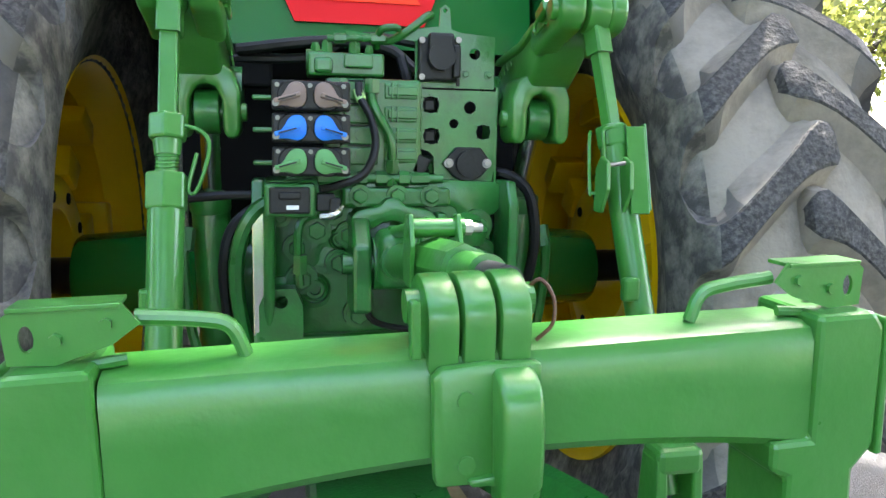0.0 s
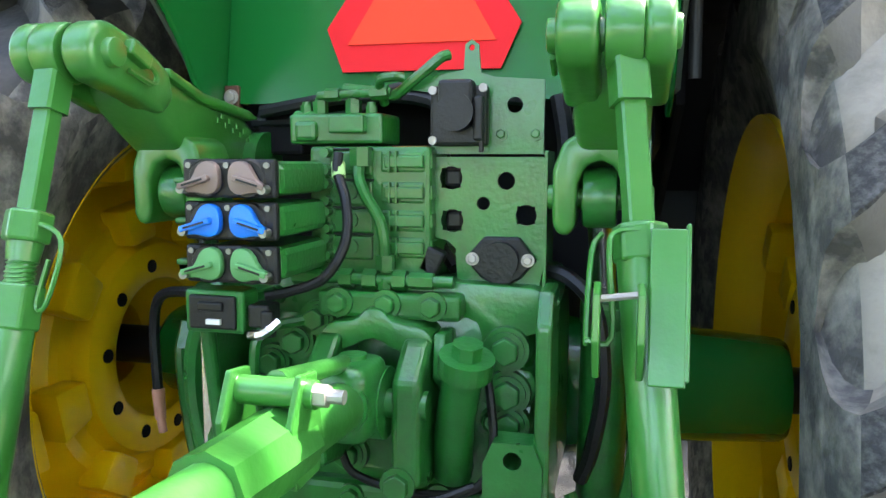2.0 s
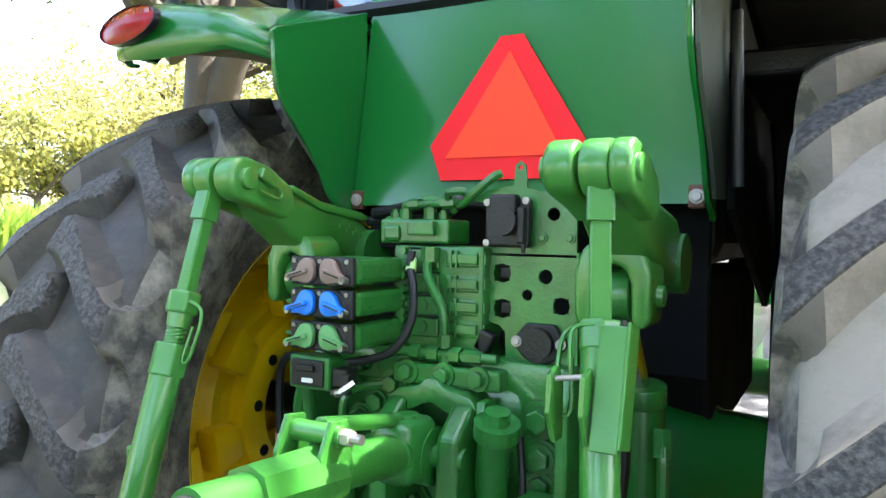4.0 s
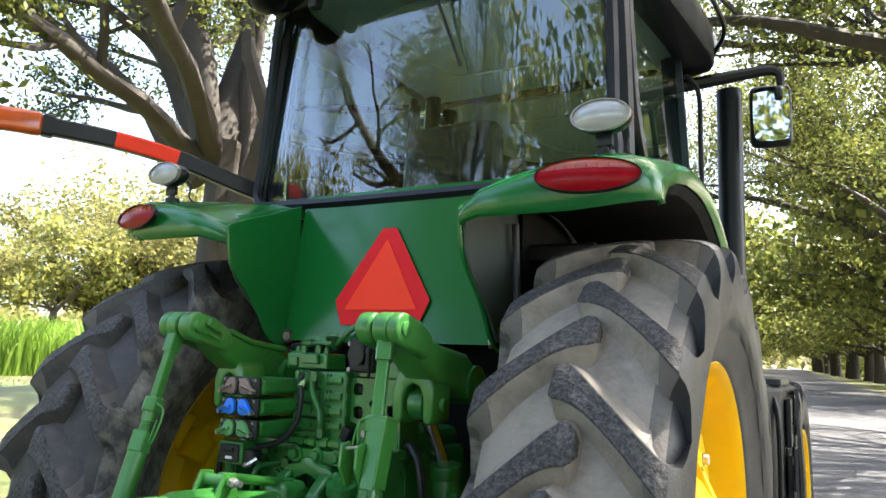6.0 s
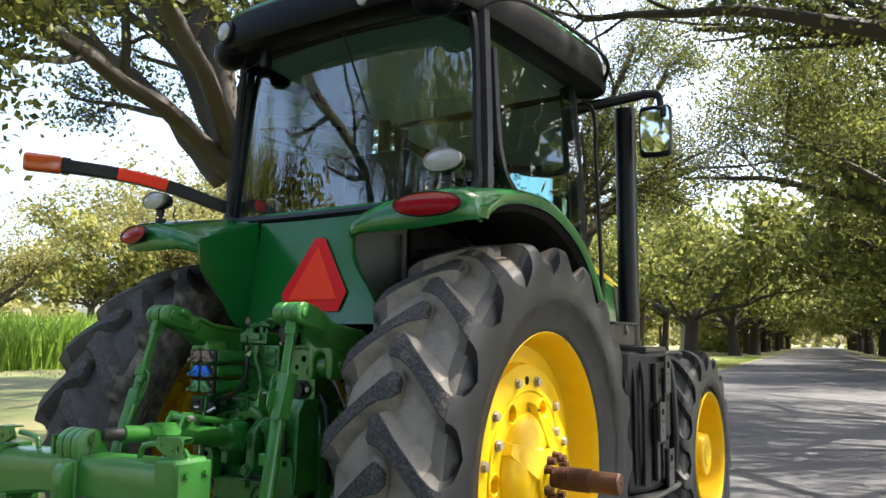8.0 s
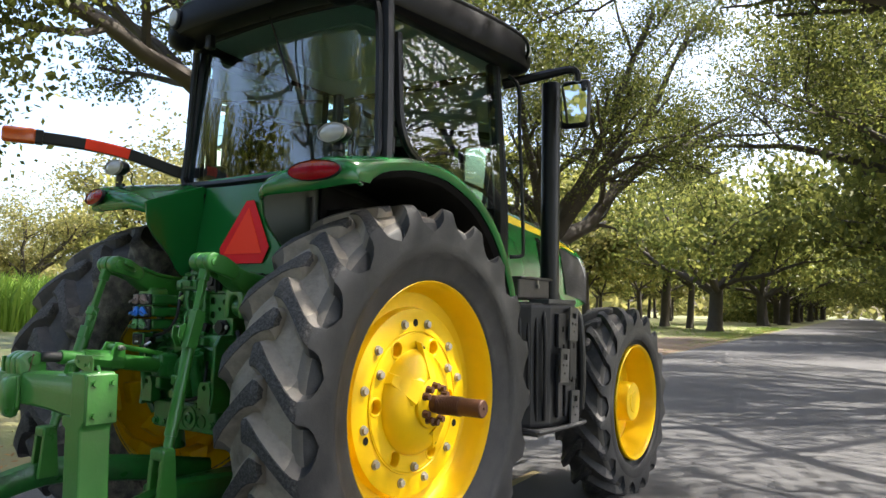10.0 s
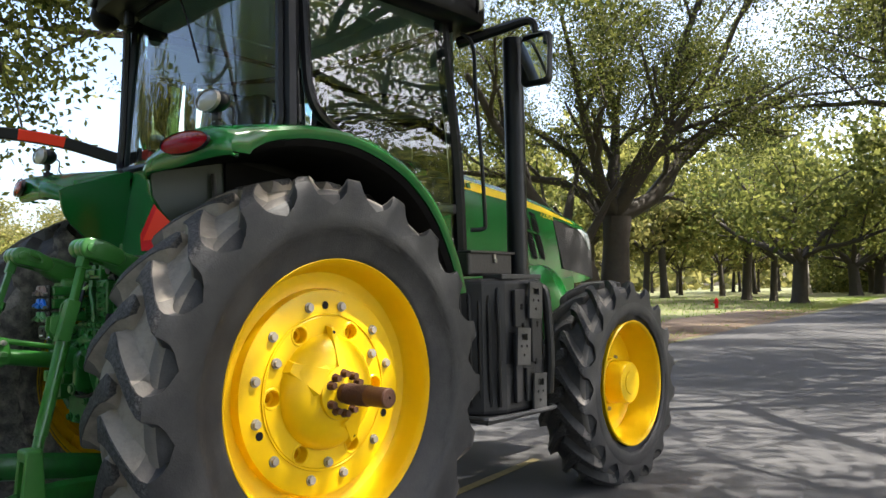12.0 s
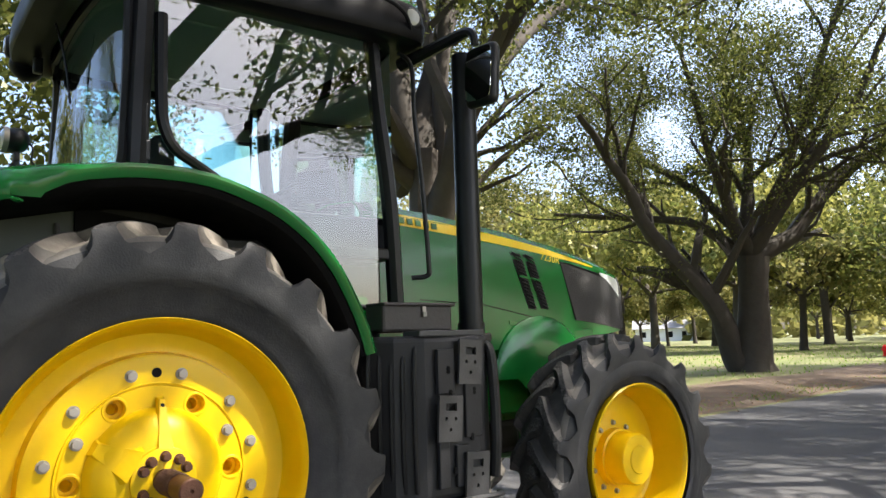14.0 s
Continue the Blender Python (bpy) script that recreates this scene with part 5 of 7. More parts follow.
part("switch_post", rod((-0.225, -0.745, 1.21), (-0.23, -0.70, 0.95), 0.012), CAST, tractor)

# bent pipe with the black hose beside it, and the row of fittings
part("steel_pipe", tube([(-0.008, -0.63, 1.47), (-0.008, -0.64, 1.44), (0.004, -0.645, 1.41), (0.028, -0.645, 1.37), (0.036, -0.645, 1.335), (0.036, -0.64, 1.285)], 0.0095, 10), CAST, tractor, smooth=True)
for a, b, r in (((-0.008, -0.63, 1.485), (-0.008, -0.63, 1.455), 0.018), ((0.036, -0.64, 1.312), (0.036, -0.64, 1.288), 0.016), ((0.036, -0.64, 1.275), (0.036, -0.64, 1.255), 0.012)):
    part("pipe_nut", rod(a, b, r, seg=6), CAST, tractor)
part("fitting_pipe", rod((-0.11, -0.64, 1.272), (0.15, -0.64, 1.272), 0.010), CAST, tractor, smooth=True)
for x, w, r in ((-0.10, 0.05, 0.013), (-0.03, 0.022, 0.016), (0.012, 0.024, 0.017), (0.062, 0.022, 0.017), (0.098, 0.04, 0.014)):
    part("hex_fitting", rod((x - w / 2, -0.64, 1.272), (x + w / 2, -0.64, 1.272), r, seg=6), CAST, tractor)
part("black_hose", tube([(-0.038, -0.65, 1.475), (-0.036, -0.66, 1.445), (-0.015, -0.68, 1.40), (-0.008, -0.70, 1.34), (-0.035, -0.72, 1.285), (-0.09, -0.73, 1.262), (-0.125, -0.74, 1.255)], 0.0085, 10), PLASTIC, tractor, "thin black hydraulic hose", smooth=True)
part("hose_collar", rod((-0.040, -0.648, 1.46), (-0.033, -0.662, 1.437), 0.011, seg=8), material("pale_green_tag", (0.35, 0.55, 0.2), 0.6), tractor)

# socket plate
up = plate_y([(0.096, 1.475), (0.281, 1.475), (0.281, 1.592), (0.20, 1.598), (0.178, 1.605), (0.174, 1.650), (0.163, 1.658), (0.152, 1.650), (0.150, 1.610), (0.075, 1.598), (0.058, 1.58), (0.096, 1.575)],
             [circle(0.234, 1.553, 0.013), circle(0.163, 1.645, 0.005, 10)], -0.575, 0.006)
sp = part("socket_plate", up, CAST, tractor, "green bracket plate with round cut-outs and black sockets")


def knock(cx, cz, r):
    pts = []
    for k in range(32):
        a = 2 * math.pi * k / 32
        q = r * (1.22 if k % 8 == 4 else 1.0)
        pts.append((cx + q * math.cos(a), cz + q * math.sin(a)))
    return pts


lowp = plate_y([(0.099, 1.470), (0.284, 1.470), (0.284, 1.29), (0.274, 1.235), (0.145, 1.235), (0.140, 1.32), (0.128, 1.332), (0.099, 1.340)],
               [knock(0.132, 1.436, 0.019), knock(0.134, 1.366, 0.019), knock(0.256, 1.377, 0.017), circle(0.223, 1.432, 0.0145), circle(0.186, 1.395, 0.011)], -0.585, 0.006)
part("lower_plate", lowp, CAST, sp)
part("plate_flange", box((0.2865, -0.53, 1.36), (0.006, 0.11, 0.24), 0.001), CAST, sp)
part("plate_foot", plate_y([(0.145, 1.244), (0.275, 1.244), (0.272, 1.20), (0.235, 1.198), (0.21, 1.212), (0.185, 1.198), (0.15, 1.20)], [], -0.592, 0.006), CAST, sp)
for x in (0.163, 0.252):
    hexhead(x, -0.592, 1.222, 0.012, 0.014, mat=SCREWMAT, parent=sp)
socket = part("trailer_socket", box((0.147, -0.590, 1.535), (0.094, 0.024, 0.095), 0.006), PLASTIC, sp, "black trailer socket with hinged lid")
part("socket_lid", rod((0.147, -0.60, 1.54), (0.147, -0.630, 1.54), 0.030, seg=24, bm=box((0.147, -0.612, 1.57), (0.056, 0.03, 0.04), 0.006)), PLASTIC, socket)
part("socket_latch", box((0.183, -0.612, 1.53), (0.016, 0.02, 0.07), 0.004, bm=box((0.187, -0.612, 1.492), (0.007, 0.01, 0.03), 0.002)), PLASTIC, socket)
for x, z in ((0.106, 1.575), (0.188, 1.578), (0.106, 1.496)):
    part("screw", rod((x, -0.60, z), (x, -0.608, z), 0.007, seg=10), ZINC, socket)
for x in (0.212, 0.268):
    hexhead(x, -0.575, 1.507, 0.008, 0.008, parent=sp)
ds = part("round_socket", prism([(0.158, 1.305), (0.19, 1.342), (0.248, 1.342), (0.276, 1.305), (0.25, 1.275), (0.225, 1.262), (0.205, 1.264), (0.185, 1.275)], -0.600, -0.5855, "y", 0.004), PLASTIC, sp, "black diamond shaped socket cover")
part("socket_lid", rod((0.218, -0.598, 1.305), (0.218, -0.615, 1.305), 0.030, seg=24), PLASTIC, ds)
for x in (0.172, 0.262):
    hexhead(x, -0.60, 1.306, 0.008, 0.008, mat=ZINC, parent=ds)
part("connector", box((0.105, -0.60, 1.30), (0.034, 0.03, 0.045), 0.005, rot=Matrix.Rotation(radians(25), 4, 'Y')), PLASTIC, tractor)
for x, z in ((0.132, 1.436), (0.134, 1.366)):
    part("plug_back", box((x, -0.555, z), (0.03, 0.03, 0.03), 0.006), PLASTIC, sp)
# near-black backing sheet, with hoses and a box, behind the valves
part("black_backing", box((0.0, -0.16, 1.40), (0.92, 0.03, 0.42), 0.004), DULL_BLACK, tractor)
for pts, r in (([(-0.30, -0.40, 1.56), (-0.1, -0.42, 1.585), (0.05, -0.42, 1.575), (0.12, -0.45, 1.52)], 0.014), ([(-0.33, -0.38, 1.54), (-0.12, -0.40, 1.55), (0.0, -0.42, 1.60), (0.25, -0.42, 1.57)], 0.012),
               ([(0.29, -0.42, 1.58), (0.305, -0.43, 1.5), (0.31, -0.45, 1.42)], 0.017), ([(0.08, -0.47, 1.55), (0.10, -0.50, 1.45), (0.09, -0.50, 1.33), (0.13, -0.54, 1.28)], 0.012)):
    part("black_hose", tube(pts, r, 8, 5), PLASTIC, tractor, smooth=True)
part("relay_box", box((-0.27, -0.36, 1.52), (0.10, 0.06, 0.09), 0.008), DULL_BLACK, tractor)
for s in (-0.425, 0.45):
    part("panel_bracket", box((s, -0.29, 1.60), (0.035, 0.02, 0.05), 0.004), RUST, tractor)
    hexhead(s, -0.30, 1.60, 0.012, 0.01, mat=ZINC)

# filler neck
part("filler_neck", tube([(0.155, -0.66, 0.965), (0.165, -0.69, 1.06), (0.185, -0.72, 1.15), (0.187, -0.722, 1.155)], 0.031, 16, 4), CAST, tractor, "green filler neck with cap", smooth=True)
part("filler_cap", rod((0.186, -0.72, 1.150), (0.191, -0.727, 1.178), 0.042, seg=24, bm=rod((0.190, -0.726, 1.175), (0.193, -0.731, 1.198), 0.024, seg=8)), CAST, tractor)

# top link bracket and top link
br = part("top_link_bracket", prism([(-0.60, 1.20), (-0.70, 1.19), (-0.76, 1.14), (-0.765, 0.98), (-0.70, 0.955), (-0.60, 0.955)], 0.082, 0.128, "x", 0.012, seg=3,
          bm=prism([(-0.60, 1.20), (-0.70, 1.19), (-0.76, 1.14), (-0.765, 1.00), (-0.70, 0.985), (-0.60, 0.985)], -0.06, -0.02, "x", 0.008)), CAST, tractor)
part("bracket_crown", prism(bent([(-0.065, 1.175), (-0.045, 1.205), (0.0, 1.215), (0.02, 1.232), (0.045, 1.232), (0.065, 1.215), (0.115, 1.205), (0.128, 1.175), (0.08, 1.165), (0.03, 1.185), (-0.02, 1.165), (-0.065, 1.175)], 3)[:-1], -0.69, -0.58, "y", 0.010), CAST, br, smooth=True)
part("bracket_ear", prism([(-0.64, 1.20), (-0.69, 1.20), (-0.70, 1.13), (-0.66, 1.10), (-0.64, 1.11)], 0.130, 0.150, "x", 0.005), CAST, br, smooth=True)
hexhead(0.095, -0.765, 0.985, 0.020, 0.016, parent=br)
part("bracket_pin", rod((-0.08, -0.735, 1.10), (0.135, -0.735, 1.10), 0.022, seg=18), CAST, br, smooth=True)
tl = part("top_link", tube([(0.028, -0.80, 1.115), (0.052, -1.06, 1.155)], 0.036, 18, smooth=False), HITCH, tractor, "green adjustable top link with turnbuckle handle", smooth=True)
part("link_block", box((0.028, -0.775, 1.118), (0.084, 0.11, 0.115), 0.022, seg=3), CAST, tl, smooth=True)
part("block_cap", rod((0.030, -0.77, 1.172), (0.030, -0.77, 1.182), 0.020, seg=20), CAST, tl, smooth=True)
part("link_end", rod((0.022, -0.70, 1.105), (0.03, -0.83, 1.12), 0.042, seg=16, bm=rod((-0.018, -0.735, 1.10), (0.072, -0.735, 1.10), 0.055, seg=20)), CAST, tl, smooth=True)
part("link_sleeve", rod((0.052, -1.04, 1.152), (0.062, -1.22, 1.172), 0.046, 0.040, seg=8), HITCH, tl)
part("link_tube", rod((0.062, -1.20, 1.170), (0.068, -1.32, 1.183), 0.030, seg=18), HITCH, tl, smooth=True)
part("link_thread", rod((0.068, -1.30, 1.181), (0.071, -1.40, 1.19), 0.022, seg=14), STEELISH, tl, smooth=True)
for x in (0.005, 0.085):
    part("handle_plate", prism([(-1.09, 1.12), (-1.03, 1.12), (-1.02, 1.16), (-1.035, 1.235), (-1.075, 1.24), (-1.10, 1.19)], x - 0.004, x + 0.004, "x", 0.002), HITCH, tl)
part("handle_pin", rod((0.0, -1.058, 1.215), (0.098, -1.058, 1.215), 0.016, seg=16), HITCH, tl, smooth=True)
part("handle_bolt", rod((0.085, -1.058, 1.215), (0.112, -1.058, 1.215), 0.013, seg=6, bm=rod((0.105, -1.058, 1.215), (0.13, -1.058, 1.215), 0.008, seg=10)), ZINC, tl)
part("handle_bar", rod((0.045, -1.045, 1.222), (0.022, -0.79, 1.172), 0.013, seg=12), HITCH, tl, smooth=True)


TANPLUG = material("tan_plug", (0.42, 0.20, 0.13), 0.6, var=0.2, scale=40)
# ---------------- lift arms, links, cylinders ----------------
def lift_side(s):
    off = 0.0 if s > 0 else 0.022

    def X(x):
        return s * x + off

    def link_at(z):
        return (0.403 + 0.10 * (1.62 - z), -0.842 - 0.27 * (1.614 - z), z) if s > 0 else (-0.383 - 0.012 * (1.62 - z), -0.850 - 0.29 * (1.614 - z), z)
    # forked arm end: two cheeks round the pin, a heavy body, and a clevis below for the cylinder
    pc = (-0.842, 1.614)
    cheek = [(pc[0] + 0.044 * math.cos(a), pc[1] + 0.044 * math.sin(a)) for a in np.linspace(radians(75), radians(250), 12)] + [(-0.78, 1.555), (-0.72, 1.535), (-0.69, 1.56), (-0.70, 1.605), (-0.77, 1.642)]
    arm = part("lift_arm", prism([(-0.775, 1.632), (-0.62, 1.580), (-0.45, 1.555), (-0.37, 1.505), (-0.36, 1.43), (-0.44, 1.415), (-0.56, 1.455), (-0.64, 1.470), (-0.70, 1.51), (-0.765, 1.560)], X(0.336), X(0.442), "x", 0.018, seg=3), HITCH, tractor, "forged green lift arm", smooth=True)
    part("inner_cheek", prism(cheek, X(0.324), X(0.375), "x", 0.011, seg=3), HITCH, arm, smooth=True)
    part("outer_cheek", prism(cheek, X(0.425), X(0.461), "x", 0.010, seg=3), HITCH, arm, smooth=True)
    part("arm_rib", prism([(-0.70, 1.612), (-0.60, 1.580), (-0.44, 1.560), (-0.40, 1.545), (-0.44, 1.540), (-0.60, 1.560), (-0.70, 1.595)], X(0.326), X(0.345), "x", 0.006), HITCH, arm, smooth=True)
    fork = [(0.304, 1.372), (0.303, 1.45), (0.318, 1.492), (0.345, 1.508), (0.40, 1.508), (0.426, 1.492), (0.440, 1.45), (0.439, 1.372), (0.432, 1.355), (0.416, 1.352), (0.406, 1.365), (0.404, 1.43), (0.394, 1.456), (0.372, 1.466), (0.350, 1.456), (0.340, 1.43), (0.338, 1.365), (0.328, 1.352), (0.311, 1.355)]
    part("clevis", prism([(X(x), z) for x, z in fork], -0.655, -0.550, "y", 0.009, seg=3), HITCH, arm, smooth=True)
    part("clevis_pin", rod((X(0.292), -0.60, 1.408), (X(0.452), -0.60, 1.408), 0.019, seg=18, bev=0.003), HITCH, arm, smooth=True)
    part("rock_shaft", rod((X(0.31), -0.40, 1.46), (X(0.45), -0.40, 1.46), 0.06, seg=24), CAST, arm, smooth=True)
    part("pin", rod((X(0.312), pc[0], pc[1]), (X(0.468), pc[0], pc[1]), 0.021, seg=20, bev=0.003), HITCH, arm, smooth=True)
    part("pin_lug", box((X(0.322), -0.79, 1.618), (0.026, 0.05, 0.024), 0.004, rot=Matrix.Rotation(radians(-24), 4, 'X')), HITCH, arm)
    part("pin_clip", tube([(X(0.318), -0.828, 1.625), (X(0.316), -0.77, 1.606), (X(0.314), -0.752, 1.590), (X(0.314), -0.765, 1.578), (X(0.316), -0.815, 1.592)], 0.004, 6, 4), HITCH, arm)
    for k in range(9):
        part("cast_mark", box((X(0.3255), -0.56 + 0.013 * k, 1.535 - 0.004 * k + 0.012 * (k % 2)), (0.002, 0.008, 0.009), 0.0008), HITCH, arm)
    # drop link
    dl = part("drop_link", bar([link_at(1.60), link_at(1.56), link_at(1.48), link_at(1.38)], 0.030, 0.026), HITCH, tractor, "green forged drop link with lock collar", smooth=True)
    xe = link_at(1.614)[0]
    part("link_eye", rod((xe - 0.023, pc[0], pc[1]), (xe + 0.023, pc[0], pc[1]), 0.044, seg=28, bev=0.007, bm=bar([link_at(1.60), link_at(1.565), link_at(1.53)], 0.040, 0.040)), HITCH, dl, smooth=True)
    part("collar", rod(link_at(1.392), link_at(1.350), 0.033, seg=6, bev=0.005), HITCH, dl)
    part("collar_neck", rod(link_at(1.352), link_at(1.325), 0.024, 0.021, seg=18), HITCH, dl, smooth=True)
    if s < 0:
        part("link_thread", rod(link_at(1.35), link_at(1.28), 0.018, seg=14), HITCH, dl, smooth=True)
        for k in range(6):
            part("thread_ring", lathe([(-0.003, 0.017), (0, 0.0205), (0.003, 0.017)], 18), HITCH, dl, m=Matrix.Translation(link_at(1.325 - 0.006 * k)) @ Matrix.Rotation(radians(90), 4, 'Y'))
        part("hex_nut", rod(link_at(1.295), link_at(1.235), 0.036, seg=6, bev=0.004), HITCH, dl)
        part("link_barrel", rod(link_at(1.24), link_at(0.86), 0.030, 0.029, seg=20), HITCH, dl, smooth=True)
        part("clip", tube([(X(0.43), -0.93, 1.385), (X(0.36), -0.93, 1.37), (X(0.34), -0.94, 1.34), (X(0.36), -0.95, 1.27), (X(0.375), -0.95, 1.27), (X(0.36), -0.94, 1.33)], 0.0035, 6, 4), HITCH, dl)
    else:
        part("link_barrel", rod(link_at(1.36), link_at(0.86), 0.028, 0.027, seg=20), HITCH, dl, smooth=True)
        part("guard_plate", box((0.457, -0.962, 1.31), (0.038, 0.006, 0.168), 0.002, rot=Matrix.Rotation(radians(-15), 4, 'X')), HITCH, dl)
        part("guard_side", box((0.4775, -0.938, 1.31), (0.005, 0.052, 0.168), 0.002, rot=Matrix.Rotation(radians(-15), 4, 'X')), HITCH, dl)
        part("clip_bar", rod((0.386, -0.975, 1.318), (0.432, -0.972, 1.324), 0.004, seg=8), ZINC, dl)
        part("clip", tube([(0.385, -0.90, 1.38), (0.375, -0.92, 1.36), (0.372, -0.94, 1.27), (0.375, -0.945, 1.265), (0.40, -0.945, 1.27), (0.395, -0.94, 1.36), (0.40, -0.93, 1.385), (0.43, -0.93, 1.39)], 0.0035, 6, 4), HITCH, dl)
        for dx in (0.384, 0.430):
            part("clip_ear", prism([(-0.992, 1.325), (-0.962, 1.335), (-0.942, 1.31), (-0.942, 1.23), (-0.972, 1.23), (-0.997, 1.275)], dx - 0.004, dx + 0.004, "x", 0.002), HITCH, dl)
    part("link_lug", box((link_at(1.09)[0] - 0.022, -1.005, 1.09), (0.034, 0.02, 0.045), 0.006), HITCH, dl)
    part("lower_rod", rod(link_at(0.88), link_at(0.72), 0.022, seg=14), HITCH, dl, smooth=True)
    c = Vector(link_at(0.70))
    fork = B()
    for dx in (-0.035, 0.035):
        fork = prism([(c.y - 0.03, c.z + 0.10), (c.y + 0.03, c.z + 0.10), (c.y + 0.05, c.z - 0.12), (c.y - 0.05, c.z - 0.12)], c.x + dx - 0.011, c.x + dx + 0.011, "x", 0.005, bm=fork)
    fork = box((c.x, c.y, c.z + 0.095), (0.09, 0.07, 0.05), 0.012, bm=fork)
    part("fork", fork, HITCH, dl)
    # lower link
    ll = part("lower_link", tube([(X(0.24), -0.30, 0.50), (X(0.36), -0.75, 0.57), (X(0.45), -1.10, 0.59), (X(0.52), -1.42, 0.50)], 0.045, 10, 5, flat=1.5), CAST, tractor, "heavy green lower hitch link", smooth=True)
    part("link_ball", rod((X(0.47), -1.42, 0.50), (X(0.56), -1.42, 0.50), 0.06, seg=20), CAST, ll, smooth=True)
    # lift cylinder
    cy = part("lift_cylinder", rod((X(0.385), -0.47, 1.20), (X(0.375), -0.40, 0.62), 0.043, seg=24, bev=0.006), CAST, tractor, "green hydraulic lift cylinder with chrome rod", smooth=True)
    part("cylinder_cap", rod((X(0.386), -0.475, 1.225), (X(0.385), -0.468, 1.185), 0.047, seg=24, bev=0.004), CAST, cy, smooth=True)
    part("chrome_rod", rod((X(0.380), -0.475, 1.22), (X(0.372), -0.575, 1.38), 0.021, seg=20), STEEL, cy, smooth=True)
    part("rod_eye", rod((X(0.346), -0.60, 1.408), (X(0.398), -0.60, 1.408), 0.047, seg=28, bev=0.006), CAST, cy, smooth=True)
    part("cylinder_pipe", tube([(X(0.43), -0.50, 1.14), (X(0.44), -0.53, 1.10), (X(0.435), -0.52, 0.95), (X(0.41), -0.52, 0.85), (X(0.36), -0.52, 0.83), (X(0.33), -0.50, 0.88)], 0.012, 8, 5), CAST, cy, smooth=True)
    part("pipe_nut", rod((X(0.432), -0.51, 1.15), (X(0.437), -0.525, 1.10), 0.018, seg=6), CAST, cy)


lift_side(1)
lift_side(-1)
cable = part("cable", tube([(-0.25, -0.64, 1.235), (-0.33, -0.62, 1.232), (-0.415, -0.59, 1.215), (-0.440, -0.58, 1.15), (-0.437, -0.58, 1.03)], 0.010, 8, 6), PLASTIC, tractor, "black cable with a tan plug", smooth=True)
part("plug", rod((-0.437, -0.58, 1.035), (-0.434, -0.58, 0.975), 0.012, 0.010, seg=12, bm=rod((-0.434, -0.58, 0.985), (-0.430, -0.58, 0.950), 0.008)), TANPLUG, cable, smooth=True)
for pts, r, mat in (([(0.285, -0.55, 1.285), (0.33, -0.58, 1.275), (0.37, -0.60, 1.23), (0.385, -0.60, 1.12), (0.37, -0.58, 1.0), (0.35, -0.55, 0.93)], 0.013, PLASTIC),
                    ([(-0.15, -0.66, 1.24), (-0.25, -0.70, 1.21), (-0.295, -0.68, 1.10), (-0.285, -0.66, 0.95), (-0.25, -0.63, 0.85)], 0.016, CAST),
                    ([(-0.22, -0.62, 1.23), (-0.30, -0.62, 1.17), (-0.325, -0.62, 1.08), (-0.32, -0.60, 0.95)], 0.013, PLASTIC),
                    ([(-0.10, -0.64, 1.20), (-0.16, -0.69, 1.185), (-0.17, -0.70, 1.12), (-0.165, -0.70, 1.05)], 0.009, CAST),
                    ([(0.21, -0.665, 1.14), (0.225, -0.69, 1.03), (0.20, -0.71, 0.965), (0.10, -0.70, 0.945), (0.0, -0.69, 0.96), (-0.03, -0.68, 1.0)], 0.007, PLASTIC),
                    ([(0.07, -0.74, 0.97), (0.08, -0.74, 0.95), (0.14, -0.73, 0.95), (0.20, -0.71, 0.97)], 0.007, PLASTIC)):
    part("hose", tube(pts, r, 8, 6), mat, tractor, smooth=True)
part("pipe_nut", rod((-0.165, -0.70, 1.115), (-0.165, -0.70, 1.075), 0.016, seg=6), CAST, tractor)
for s in (1, -1):
    part("axle_housing", lathe([(0.25, 0.19), (0.44, 0.16), (0.47, 0.138), (0.755, 0.116), (0.768, 0.108), (0.770, 0.0)], 40), GREEN, tractor, "green axle housing", m=pose(0, RY, 0.955, 0, 0, 0 if s > 0 else 180), smooth=True)
    part("axle", rod((s * 0.78, RY, 0.955), (s * 1.0, RY, 0.955), 0.052, seg=24), BLACK, tractor, smooth=True)

# ---------------- quick hitch ----------------
HX = 0.045
qh = thing("quick_hitch", "green painted three-point quick hitch frame with latch handles", "hitch")
qh.matrix_basis = pose(HX - 0.010, -1.425, 1.130, 0, -1.6, 1.5) @ Matrix.Diagonal((0.918, 1, 1, 1))
